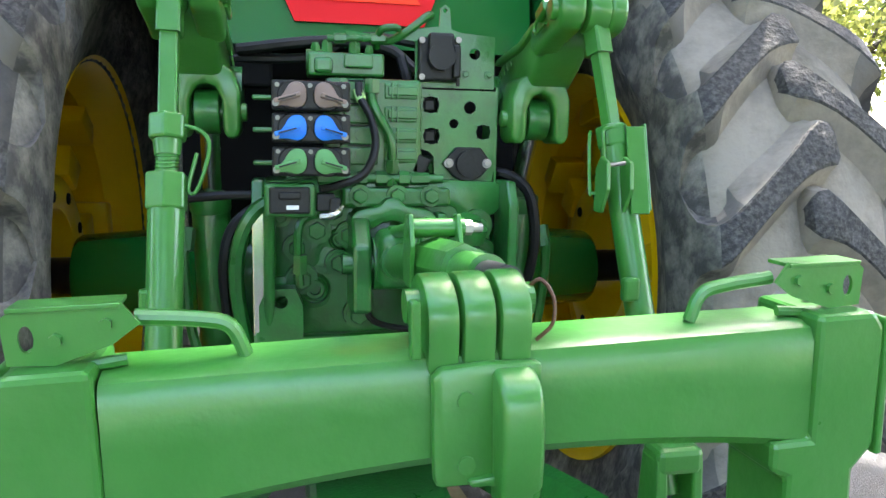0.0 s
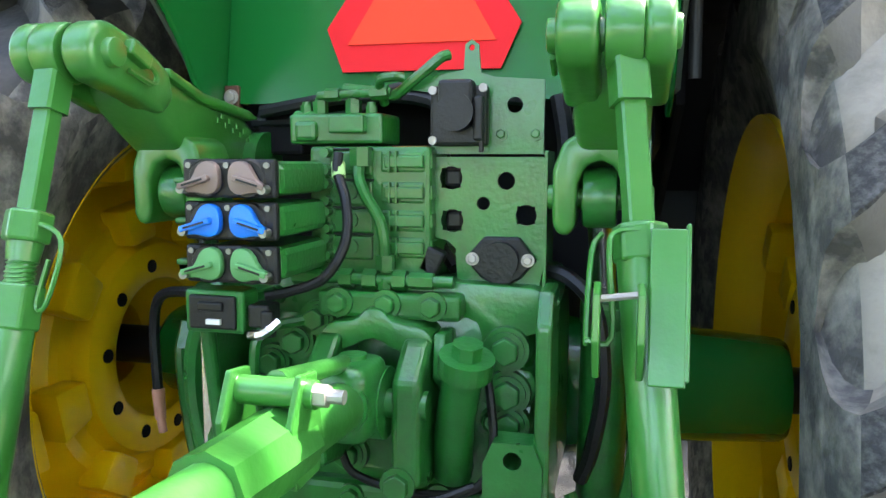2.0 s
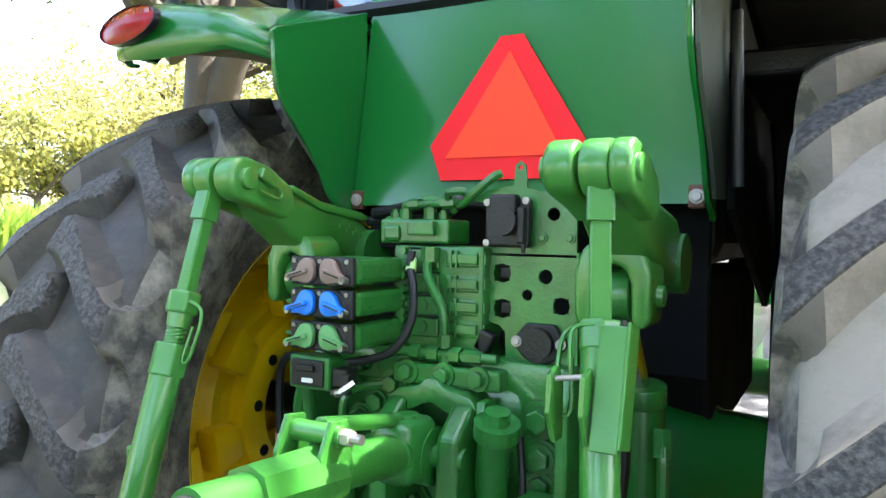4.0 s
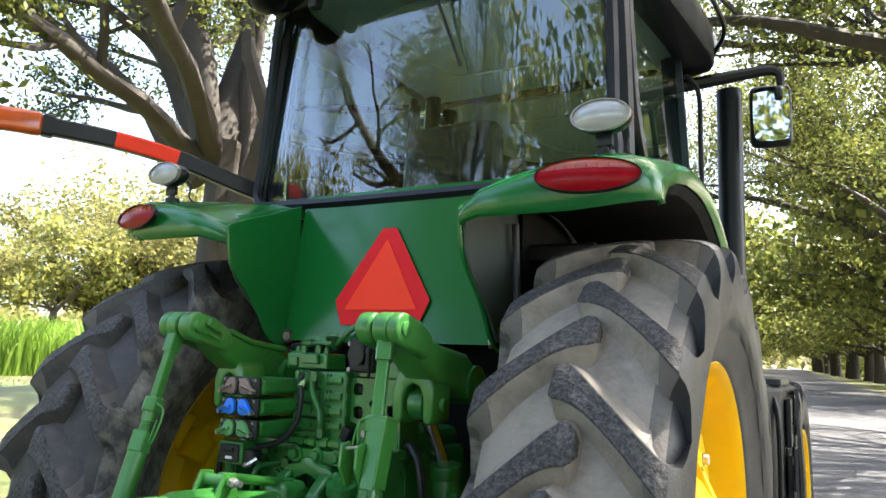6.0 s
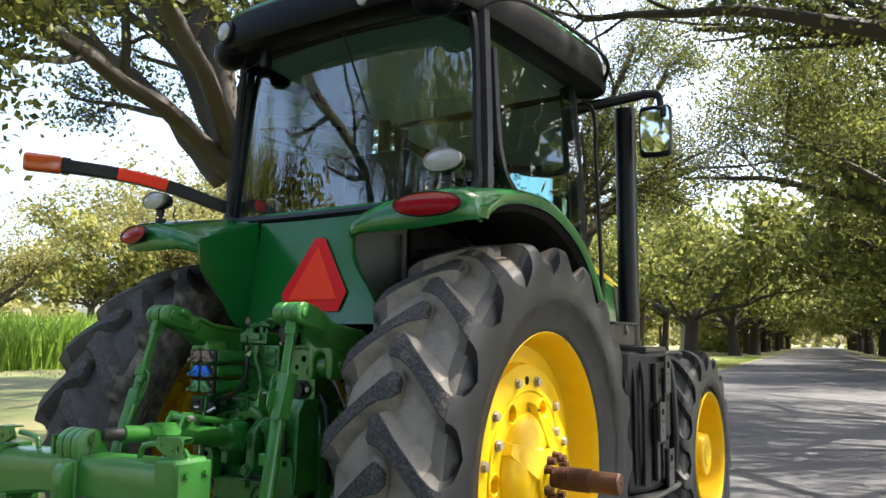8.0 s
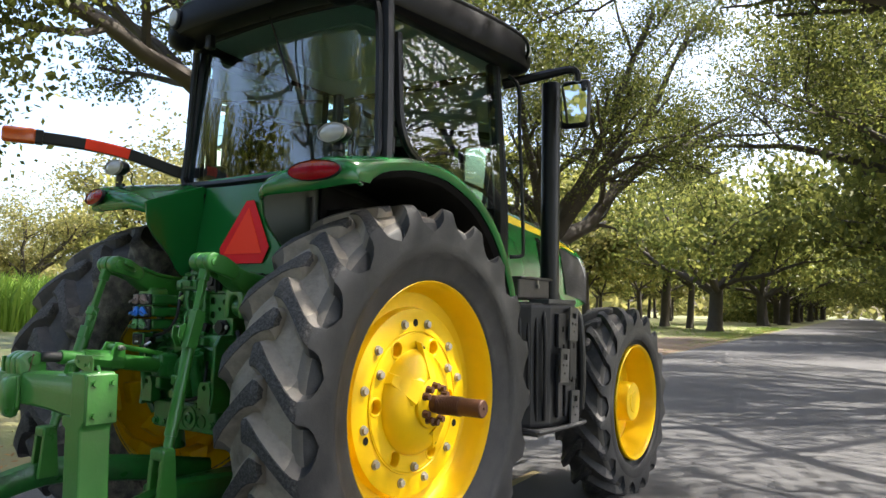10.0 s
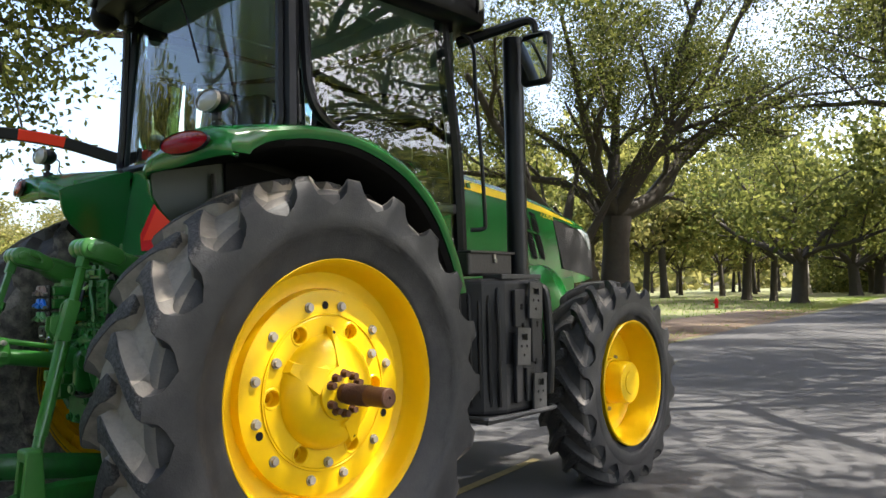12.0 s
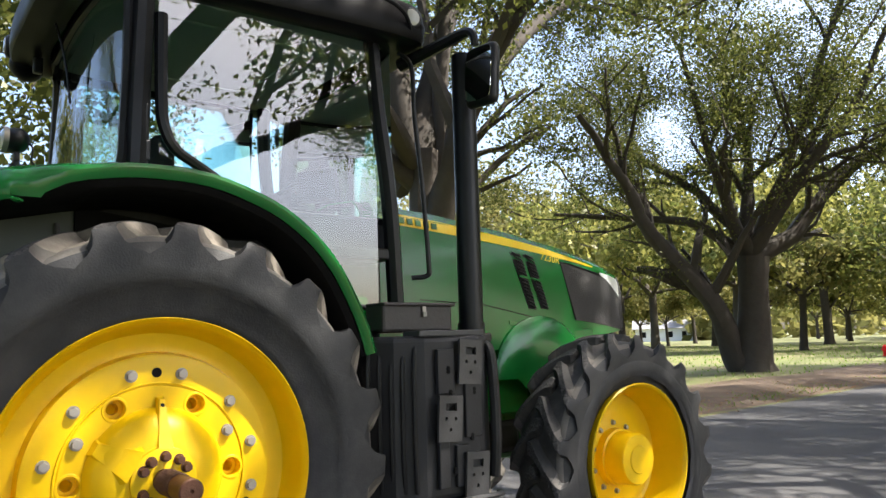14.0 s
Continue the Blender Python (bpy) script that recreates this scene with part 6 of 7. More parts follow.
# arched crossbeam, its top edges turned in
bm = B()
rows = []
for u in np.linspace(-1, 1, 17):
    x = 0.455 * u
    bot = -0.165 + 0.035 * (1 - abs(u) ** 2)
    top = 0.0 - 0.0 * u
    rows.append([(x, -0.055, top - 0.022), (x, -0.047, top - 0.006), (x, -0.03, top), (x, 0.045, top), (x, 0.055, top - 0.01), (x, 0.055, bot + 0.01), (x, 0.045, bot), (x, -0.045, bot), (x, -0.055, bot + 0.012), (x, -0.055, (top + bot) / 2)])
bm = sheet(rows, close=True)
part("crossbeam", bm, HITCH, qh, smooth=True)
for s in (1, -1):
    leg = part("side_leg", prism([(s * 0.458, 0.012), (s * 0.548, 0.012), (s * 0.565, -0.01), (s * 0.562, -0.17), (s * 0.530, -0.20), (s * 0.535, -0.62), (s * 0.525, -0.80), (s * 0.425, -0.80), (s * 0.420, -0.20), (s * 0.395, -0.19), (s * 0.395, -0.15), (s * 0.455, -0.15)],
         -0.062, 0.066, "y", 0.008), HITCH, qh, smooth=False)
    part("end_plate", box((s * 0.570, 0.0, -0.09), (0.012, 0.125, 0.185), 0.004), HITCH, leg)
    for y, z in ((-0.035, -0.03), (0.04, -0.03), (-0.035, -0.15), (0.04, -0.15)):
        part("bolt", rod((s * 0.574, y, z), (s * 0.588, y, z), 0.011, seg=6, bm=rod((s * 0.574, y, z), (s * 0.578, y, z), 0.016, seg=14)), HITCH, leg)
    part("leg_boss", rod((s * 0.53, -0.01, -0.52), (s * 0.56, -0.01, -0.52), 0.045, seg=20), HITCH, leg, smooth=True)
    part("leg_hook", prism([(-0.10, -0.56), (0.02, -0.56), (0.05, -0.64), (-0.03, -0.68), (-0.08, -0.74), (-0.14, -0.72), (-0.13, -0.62)], s * 0.44, s * 0.51, "x", 0.01), HITCH, leg)
    # latch bracket with bent handle rod
    bk = part("latch_bracket", plate_y([(s * x, z) for x, z in ((0.41, 0.05), (0.43, 0.075), (0.545, 0.068), (0.552, 0.062), (0.548, 0.015), (0.50, 0.012), (0.44, 0.03))],
              [[(s * 0.527 + 0.008 * math.cos(k * math.pi / 6), 0.041 + 0.014 * math.sin(k * math.pi / 6)) for k in range(12)]], -0.03, 0.005), HITCH, qh)
    part("bracket_top", box((s * 0.487, -0.01, 0.071), (0.115, 0.045, 0.005), 0.001), HITCH, bk)
    part("bracket_bend", tube([(s * 0.43, -0.01, 0.008), (s * 0.48, -0.02, 0.006), (s * 0.53, -0.02, 0.004), (s * 0.545, 0.0, 0.008), (s * 0.50, 0.02, 0.03)], 0.007, 8, 4), HITCH, bk, smooth=True)
    for x in (0.445, 0.497):
        part("bolt", rod((s * x, -0.027, 0.052 - (x - 0.445) * 0.25), (s * x, -0.036, 0.052 - (x - 0.445) * 0.25), 0.007, seg=6), HITCH, bk)
    part("handle_rod", tube([(s * 0.42, -0.005, 0.052), (s * 0.35, 0.0, 0.044), (s * 0.315, 0.0, 0.034), (s * 0.298, 0.0, 0.0)], 0.009, 10, 4), HITCH, qh, smooth=True)
# centre plate and hook
cp = part("centre_hook", prism(bent([(-0.085, -0.035), (-0.075, -0.012), (0.040, -0.012), (0.052, -0.03), (0.052, -0.135), (0.046, -0.148), (0.0, -0.150), (-0.072, -0.150), (-0.085, -0.135), (-0.085, -0.035)], 2)[:-1], -0.072, -0.054, "y", 0.006), HITCH, qh, smooth=True)
part("hook_nose", prism(bent([(-0.060, -0.015), (-0.085, -0.018), (-0.108, -0.035), (-0.116, -0.08), (-0.112, -0.13), (-0.102, -0.165), (-0.086, -0.182), (-0.068, -0.178), (-0.058, -0.15), (-0.060, -0.015)], 3)[:-1], -0.012, 0.040, "x", 0.012, seg=3), HITCH, cp, smooth=True)
part("nose_fillet", prism(bent([(-0.040, -0.150), (-0.012, -0.152), (0.0, -0.175), (0.016, -0.182), (0.036, -0.170), (0.042, -0.14), (-0.04, -0.14), (-0.040, -0.150)], 3)[:-1], -0.080, -0.056, "y", 0.006), HITCH, cp, smooth=True)
for z in (-0.05, -0.125):
    part("rivet", rod((-0.045, -0.070, z), (-0.045, -0.0745, z), 0.011, seg=14), HITCH, cp)
for x0, x1 in ((-0.088, -0.048), (-0.043, -0.002), (0.004, 0.044)):
    eye = [(-0.055, -0.03), (-0.062, 0.04), (-0.045, 0.068), (-0.012, 0.082), (0.022, 0.075), (0.045, 0.05), (0.05, 0.0), (0.045, -0.03)]
    part("top_eye", prism(bent(eye + [eye[0]], 3)[:-1], x0, x1, "x", 0.007), HITCH, qh, smooth=True)
part("top_pin", rod((-0.105, -0.005, 0.045), (0.062, -0.005, 0.045), 0.020, seg=18, bm=box((-0.103, -0.055, 0.03), (0.012, 0.02, 0.065), 0.003)), HITCH, qh)
part("pin_ring", tube([(0.056, -0.01, 0.06), (0.070, -0.02, 0.07), (0.083, -0.03, 0.05), (0.080, -0.035, 0.02), (0.060, -0.03, 0.0)], 0.0025, 6, 5), RUST, qh)

# ---------------- cab fittings ----------------
fl = part("warning_arm", bar([(-0.82, 0.02, 2.235), (-0.93, -0.10, 2.275), (-1.085, -0.33, 2.358), (-1.215, -0.55, 2.397), (-1.34, -0.78, 2.410)], 0.045, 0.072), BLACK, tractor, "black folding warning arm with amber lamp and orange reflector")
part("reflector_band", bar([(-1.085, -0.33, 2.358), (-1.13, -0.405, 2.376), (-1.175, -0.48, 2.388), (-1.215, -0.55, 2.397)], 0.050, 0.066), ORANGE, fl)
part("lamp_collar", bar([(-1.325, -0.755, 2.409), (-1.345, -0.79, 2.411)], 0.056, 0.088), BLACK, fl)
part("amber_lamp", box((-1.385, -0.868, 2.412), (0.062, 0.185, 0.096), 0.020, seg=3, rot=Matrix.Rotation(radians(-28), 4, 'Z')), AMBER, fl, smooth=True)
part("arm_hinge", box((-0.79, -0.03, 2.25), (0.06, 0.07, 0.16), 0.012), BLACK, fl)
for s in (1, -1):
    mr = part("mirror_arm", tube([(s * 0.66, 1.40, 3.00), (s * 0.80, 1.44, 3.02), (s * 1.0, 1.48, 3.045), (s * 1.12, 1.50, 3.055), (s * 1.17, 1.51, 3.03), (s * 1.175, 1.52, 2.97)], 0.022, 8, 5, radii=(0.040, 0.020)), BLACK, tractor, smooth=True)
    bm = box((0, 0, 0), (0.205, 0.075, 0.345), 0.034, seg=3)
    head = part("mirror_head", bm, BLACK, mr, "black mirror housing with glass", m=pose(s * 1.115, 1.62, 2.845, -5, 0, s * 9), smooth=True)
    part("mirror_glass", prism(bent([(-0.083, -0.125), (-0.088, 0.0), (-0.083, 0.125), (-0.05, 0.148), (0.05, 0.148), (0.083, 0.125), (0.088, 0.0), (0.083, -0.125), (0.05, -0.148), (-0.05, -0.148), (-0.083, -0.125)], 3)[:-1], -0.0415, -0.0375, "y"), MIRROR, head)
part("hand_rail", tube([(0.74, 1.33, 3.03), (0.785, 1.37, 2.98), (0.80, 1.385, 2.88), (0.80, 1.39, 2.66), (0.80, 1.43, 2.3), (0.80, 1.462, 1.86), (0.79, 1.455, 1.79), (0.74, 1.39, 1.78)], 0.013, 10, 6), BLACK, tractor, "black grab rail", smooth=True)
for x, y, z, ry in ((-0.600, -0.362, 3.135, -6), (0.600, -0.362, 3.135, 6), (-0.745, -0.27, 3.075, -55), (0.745, -0.27, 3.075, 55)):
    wl = part("roof_lamp", lathe([(-0.03, 0), (-0.03, 0.062), (0.02, 0.064), (0.03, 0.056), (0.03, 0.0)], 28), BLACK, tractor, "round roof work lamp", m=pose(x, y, z, 0, 0, -90 + ry), smooth=True)
    part("lens", lathe([(0.0, 0.05), (0.034, 0.048), (0.040, 0.03), (0.042, 0.0)], 28), LENS, wl, smooth=True)
wl = part("roof_lamp", lathe([(-0.05, 0), (-0.05, 0.058), (0.012, 0.06), (0.02, 0.052), (0.02, 0.0)], 28), BLACK, tractor, "round roof work lamp", m=pose(0.865, 1.33, 3.185, 0, 0, -12), smooth=True)
part("lens", lathe([(0.0, 0.048), (0.024, 0.046), (0.030, 0.03), (0.032, 0.0)], 28), LENS, wl, smooth=True)
part("roof_badge", prism(circle(0.34, 3.085, 0.030, 20), -0.405, -0.385, "y"), ZINC, tractor)
part("wiper", tube([(0.10, -0.27, 3.06), (0.16, -0.23, 2.85), (0.25, -0.215, 2.60)], 0.006, 6, 4), BLACK, tractor)
part("wiper_pivot", box((-0.42, -0.255, 2.99), (0.05, 0.05, 0.09), 0.012), BLACK, tractor)
for s in (1, -1):
    part("door_latch", box((s * 0.815, -0.045, 2.40), (0.03, 0.05, 0.15), 0.008, bm=box((s * 0.815, -0.03, 2.27), (0.028, 0.04, 0.09), 0.006)), BLACK, tractor)
part("window_frame", tube([(-0.5, -0.155, 3.06), (-0.70, -0.13, 3.045), (-0.765, -0.10, 2.97), (-0.79, -0.11, 2.4), (-0.78, -0.13, 2.18), (-0.5, -0.20, 2.135), (0, -0.22, 2.125), (0.5, -0.20, 2.135), (0.78, -0.13, 2.18), (0.79, -0.11, 2.4), (0.765, -0.10, 2.97), (0.70, -0.13, 3.045), (0.5, -0.155, 3.06), (0, -0.165, 3.075), (-0.5, -0.155, 3.06)], 0.022, 6, 6), BLACK, tractor, smooth=True)
part("window_sill", prism([(-0.8, -0.19), (-0.5, -0.195), (0.5, -0.195), (0.8, -0.19), (0.8, -0.05), (-0.8, -0.05)], 2.08, 2.165, "z", 0.01), BLACK, tractor)
# inside the cab
FABRIC = material("dark_seat_cloth", (0.02, 0.022, 0.024), 0.85, var=0.3, scale=40, bump=0.3, bump_scale=200)
seat = part("seat", box((-0.02, 0.52, 2.02), (0.50, 0.50, 0.14), 0.05, seg=3), FABRIC, tractor, "dark cloth operator seat", smooth=True)
part("backrest", box((-0.02, 0.24, 2.28), (0.46, 0.13, 0.52), 0.06, seg=3), FABRIC, seat, smooth=True)
part("armrest", box((0.32, 0.55, 2.20), (0.14, 0.50, 0.09), 0.03, seg=3), FABRIC, seat, smooth=True)
part("steering_column", tube([(0, 1.10, 1.75), (0, 1.02, 2.1), (0, 0.95, 2.25)], 0.06, 12, 4), PLASTIC, tractor, smooth=True)
tor = [(0.19 * math.cos(a), 0.19 * math.sin(a), 0) for a in np.linspace(0, 2 * math.pi, 25)]
part("steering_wheel", tube(tor, 0.016, 8, smooth=False), PLASTIC, tractor, m=pose(0, 0.93, 2.29, 35), smooth=True)
part("display_screen", box((0.50, 0.95, 2.28), (0.24, 0.05, 0.18), 0.012, rot=Matrix.Rotation(radians(25), 4, 'Z')), PLASTIC, tractor)
part("fire_handle", box((-0.62, -0.02, 2.23), (0.16, 0.10, 0.12), 0.03), PLASTIC, tractor)
part("cab_floor", box((0, 0.55, 1.90), (1.5, 1.45, 0.06), 0.01), PLASTIC, tractor)

# ---------------- hood details and side boxes ----------------
STEELP = material("grey_steel_plate", (0.055, 0.055, 0.058), 0.45, metal=0.3, var=0.3, scale=14, bump=0.2, bump_scale=90)
STRIPE = material("yellow_stripe", (0.85, 0.60, 0.02), 0.3, var=0.05, scale=5, coat=0.3)
HEADL = material("headlamp_glass", (0.8, 0.82, 0.82), 0.1, metal=0.3, var=0.1, scale=30, coat=1.0)
MESH = material("dark_grille", (0.035, 0.033, 0.033), 0.6, var=0.4, scale=120, bump=0.8, bump_scale=400)
for s in (1, -1):
    part("hood_stripe", hood_patch(s, [(1.36, 2.228), (1.85, 2.186), (2.34, 2.137), (2.85, 2.070), (3.38, 1.967)], [(1.36, 2.150), (1.85, 2.114), (2.34, 2.075), (2.85, 2.022), (3.38, 1.958)], 17, 4, 0.004), STRIPE, tractor, "yellow hood stripe", smooth=True)
    for k in range(7):
        y = 1.46 + 0.062 * k
        z = 2.184 - 0.078 * (y - 1.36)
        part("letter_bar", hood_patch(s, [(y - 0.020, z + 0.018), (y + 0.020, z + 0.015)], [(y - 0.020, z - 0.018), (y + 0.020, z - 0.021)], 2, 2, 0.011), CAST, tractor)
    top_line = [(2.985, 1.980), (3.22, 1.945), (3.44, 1.905), (3.60, 1.815), (3.695, 1.735)]
    part("side_grille", hood_patch(s, top_line, [(3.115, 1.565), (3.40, 1.535), (3.69, 1.495)], 11, 6), MESH, tractor, "dark mesh side grille", smooth=True)
    part("grille_edge", tube([(s * hood_x(y, z, 0.008), y, z) for y, z in [(3.115, 1.565), (2.985, 1.980), (3.22, 1.945), (3.44, 1.905)]], 0.006, 6, 1, smooth=False), BLACK, tractor)
    part("headlamp", hood_patch(s, [(3.455, 1.922), (3.60, 1.905), (3.70, 1.880)], [(3.445, 1.908), (3.60, 1.822), (3.697, 1.745)], 7, 4), HEADL, tractor, "clear headlamp lens at the nose", smooth=True)
    for c0, zt in ((2.48, 2.020), (2.605, 2.010)):
        vent = part("side_vent", hood_patch(s, [(c0, zt), (c0 + 0.100, zt - 0.006)], [(c0 + 0.150, 1.642), (c0 + 0.225, 1.634)], 3, 5, 0.003), DULL_BLACK, tractor)
        for k in range(15):
            f = (k + 0.5) / 15
            z = 1.650 + (zt - 1.650) * f
            y0, w = c0 + 0.152 * (1 - f) + 0.004, 0.072 + 0.022 * f
            part("slat", box((s * hood_x(y0 + w / 2, z, 0.009), y0 + w / 2, z), (0.010, w * 0.86, 0.006), 0.001, rot=Matrix.Rotation(radians(-20), 4, 'X')), BOXGREY, vent)
    part("vent_bar", hood_patch(s, [(2.535, 1.868), (2.765, 1.842)], [(2.542, 1.852), (2.772, 1.826)], 3, 2, 0.018), GREEN, tractor)
    part("hood_seam", hood_patch(s, [(1.70, 1.690), (2.22, 1.666), (2.86, 1.553)], [(1.70, 1.684), (2.22, 1.660), (2.86, 1.547)], 7, 2, 0.002), DULL_BLACK, tractor)
    part("hood_latch", hood_patch(s, [(2.44, 1.560), (2.52, 1.550)], [(2.44, 1.535), (2.52, 1.525)], 2, 2, 0.004), CAST, tractor)
    rows = []
    for a in np.linspace(0, math.pi, 13):
        yy, zz = 2.72 - 0.44 * math.cos(a), 1.18 + 0.42 * math.sin(a)
        rows.append([(s * 0.34, yy, zz), (s * 0.385, yy, zz - 0.008), (s * 0.405, 2.72 + (yy - 2.72) * 0.93, 1.18 + (zz - 1.18) * 0.90), (s * 0.415, 2.72 + (yy - 2.72) * 0.6, 1.18 + (zz - 1.18) * 0.5), (s * 0.40, 2.72 + (yy - 2.72) * 0.3, 1.08)])
    part("wheel_arch", sheet(rows, 0.01), GREEN, tractor, smooth=True)
    part("frame_side", prism([(1.35, 1.45), (3.3, 1.50), (3.3, 1.0), (2.3, 0.95), (1.35, 0.95)], s * 0.30, s * 0.345, "x", 0.01), GREEN, tractor)
    txt = bpy.data.curves.new("model_mark", 'FONT')
    txt.body, txt.size, txt.extrude = "7230R", 0.075, 0.001
    tob = new("model_mark_text", txt)
    tme = bpy.data.meshes.new_from_object(tob)
    bpy.data.objects.remove(tob)
    tme.materials.append(STRIPE)
    tm = new("model_mark", tme)
    tm.parent = tractor
    tm.matrix_basis = pose(s * 0.366, 2.76 if s > 0 else 2.98, 1.985, 90, 0, 90 * s) @ pose(0, 0, 0, 0, 0, -8 * s)
part("hood_nose", prism([(-0.245, 1.90), (-0.275, 1.78), (-0.28, 1.48), (0.28, 1.48), (0.275, 1.78), (0.245, 1.90)], 3.695, 3.74, "y", 0.01), MESH, tractor)

bm = prism([(0.50, 0.90), (0.98, 0.93), (1.10, 1.02), (1.165, 1.15), (1.195, 1.45), (1.15, 1.56), (0.50, 1.56)], 0.70, 1.465, "z", 0.03, seg=3)
side = bpy.data.objects["side_box"]
old = side.data
bmesh.ops.recalc_face_normals(bm, faces=bm.faces)
bm.to_mesh(old)
bm.free()
for k in range(5):
    a = k / 4
    x, y = 1.0 + 0.15 * a, 0.945 + 0.16 * a
    part("rib", tube([(x, y, 0.75), (x + 0.008, y - 0.012, 0.9), (x + 0.008, y - 0.012, 1.3), (x - 0.03, y + 0.02, 1.46)], 0.012, 8, 4), PLASTIC, side, smooth=True)
for y, z in ((1.385, 1.34), (1.255, 1.083), (1.41, 0.812)):
    bmp = B()
    ed = []
    for loop in ([(y - 0.075, z - 0.11), (y + 0.075, z - 0.11), (y + 0.075, z + 0.10), (y - 0.075, z + 0.10)], [(y - 0.035, z + 0.03), (y + 0.035, z + 0.03), (y + 0.035, z + 0.065), (y - 0.035, z + 0.065)], circle(y - 0.03, z - 0.005, 0.009, 10), circle(y + 0.03, z - 0.005, 0.009, 10), circle(y, z - 0.055, 0.009, 10)):
        vs = [bmp.verts.new((1.206, a, b)) for a, b in loop]
        ed += [bmp.edges.new((vs[i], vs[(i + 1) % len(vs)])) for i in range(len(vs))]
    bmesh.ops.triangle_fill(bmp, use_beauty=True, edges=ed)
    ret = bmesh.ops.extrude_face_region(bmp, geom=bmp.faces[:])
    bmesh.ops.translate(bmp, verts=[v for v in ret["geom"] if isinstance(v, bmesh.types.BMVert)], vec=(0.012, 0, 0))
    br2 = part("step_bracket", bmp, STEELP, side, "grey slotted steel bracket", m=Matrix.Translation((1.2, y, z)) @ Matrix.Rotation(radians(5), 4, 'Z') @ Matrix.Rotation(radians(-4), 4, 'X') @ Matrix.Translation((-1.2, -y, -z)))
for y0, y1, z0, z1 in ((1.20, 1.30, 1.19, 1.40), (1.20, 1.26, 0.76, 1.15), (1.36, 1.46, 0.98, 1.24), (1.30, 1.38, 0.76, 0.95)):
    part("cover_panel", box((1.19 + 0.02 * ((y0 + y1) / 2 - 1.3), (y0 + y1) / 2, (z0 + z1) / 2), (0.022, y1 - y0, z1 - z0), 0.005), BOXGREY, side)
# pairs of black discs, hole shade painted on the closed panels
for y, z in ((1.26, 1.31), (1.415, 1.205), (1.395, 0.99), (1.29, 0.845), (1.27, 1.20)):
    part("panel_hole_shade", rod((1.198, y, z), (1.2045, y, z), 0.010, seg=14), DULL_BLACK, side)
    part("panel_hole_shade", rod((1.198, y, z - 0.016), (1.2045, y, z - 0.016), 0.010, seg=14), DULL_BLACK, side)
part("cover_flange", box((1.10, 1.32, 1.475), (0.14, 0.40, 0.03), 0.006), STEELP, side)
part("hose_ribs", tube([(1.19, 1.54, 0.78), (1.20, 1.55, 1.0), (1.18, 1.55, 1.35), (1.14, 1.54, 1.42)], 0.028, 10, 4), PLASTIC, side, smooth=True)
step = part("step", tube([(0.95, 0.87, 0.72), (1.18, 0.88, 0.715), (1.23, 0.95, 0.71), (1.23, 1.50, 0.70), (1.18, 1.57, 0.70)], 0.014, 8, 3), STEELP, side, smooth=True)
part("tread", box((1.10, 1.22, 0.69), (0.22, 0.62, 0.02), 0.004), STEELP, side)
tb = bpy.data.objects["toolbox"]
part("lid", box((0.945, 1.237, 1.621), (0.17, 0.435, 0.016), 0.005), TOOLGREY, tb)
part("latch", box((1.016, 1.262, 1.598), (0.012, 0.022, 0.036), 0.003), ZINC, tb)
part("padlock", box((1.022, 1.262, 1.572), (0.014, 0.024, 0.026), 0.004), SCREWMAT, tb)
part("pipe_clamp", rod((0.905, 1.66, 1.47), (0.905, 1.66, 1.53), 0.074, seg=28), BLACK, tractor, smooth=True)
part("pipe_mount", box((0.80, 1.62, 1.45), (0.34, 0.26, 0.05), 0.01), PLASTIC, tractor)
part("cab_sill", box((0.70, 0.97, 1.57), (0.16, 0.26, 0.22), 0.03), GREEN, tractor, smooth=True)
part("cab_underside", box((0, 0.35, 1.22), (0.92, 0.9, 0.42), 0.02), DULL_BLACK, tractor)
part("underbody", box((0, 1.5, 0.80), (0.55, 2.2, 0.22), 0.04), PLASTIC, tractor)
# green roof skin
part("roof_skin", sheet(roof_rings(((0.972, 3.228, 3.273), (0.965, 3.25, 3.295), (0.90, 3.285, 3.33), (0.5, 3.325, 3.36), (0.01, 3.33, 3.365)))), GREEN, tractor, "green cab roof top", smooth=True)
for s in (1, -1):
    part("roof_rail", tube([(s * 0.72, -0.12, 3.03), (s * 0.87, 0.02, 3.13), (s * 0.915, 0.35, 3.19), (s * 0.955, 1.0, 3.21), (s * 0.95, 1.22, 3.17), (s * 0.86, 1.34, 3.10)], 0.012, 8, 5), BLACK, tractor, smooth=True)

for s in (1, -1):
    pod = B()
    bmesh.ops.create_uvsphere(pod, u_segments=24, v_segments=12, radius=1.0)
    pod.transform(Matrix.Diagonal((0.115, 0.085, 0.085, 1)))
    part("lamp_pod", pod, ROOFBLACK, tractor, m=pose(s * 0.665, -0.275, 3.06, 0, 0, s * 28), smooth=True)
    pod = B()
    bmesh.ops.create_uvsphere(pod, u_segments=24, v_segments=12, radius=1.0)
    pod.transform(Matrix.Diagonal((0.09, 0.13, 0.085, 1)))
    part("lamp_pod", pod, ROOFBLACK, tractor, m=pose(s * 0.80, 1.33, 3.155), smooth=True)


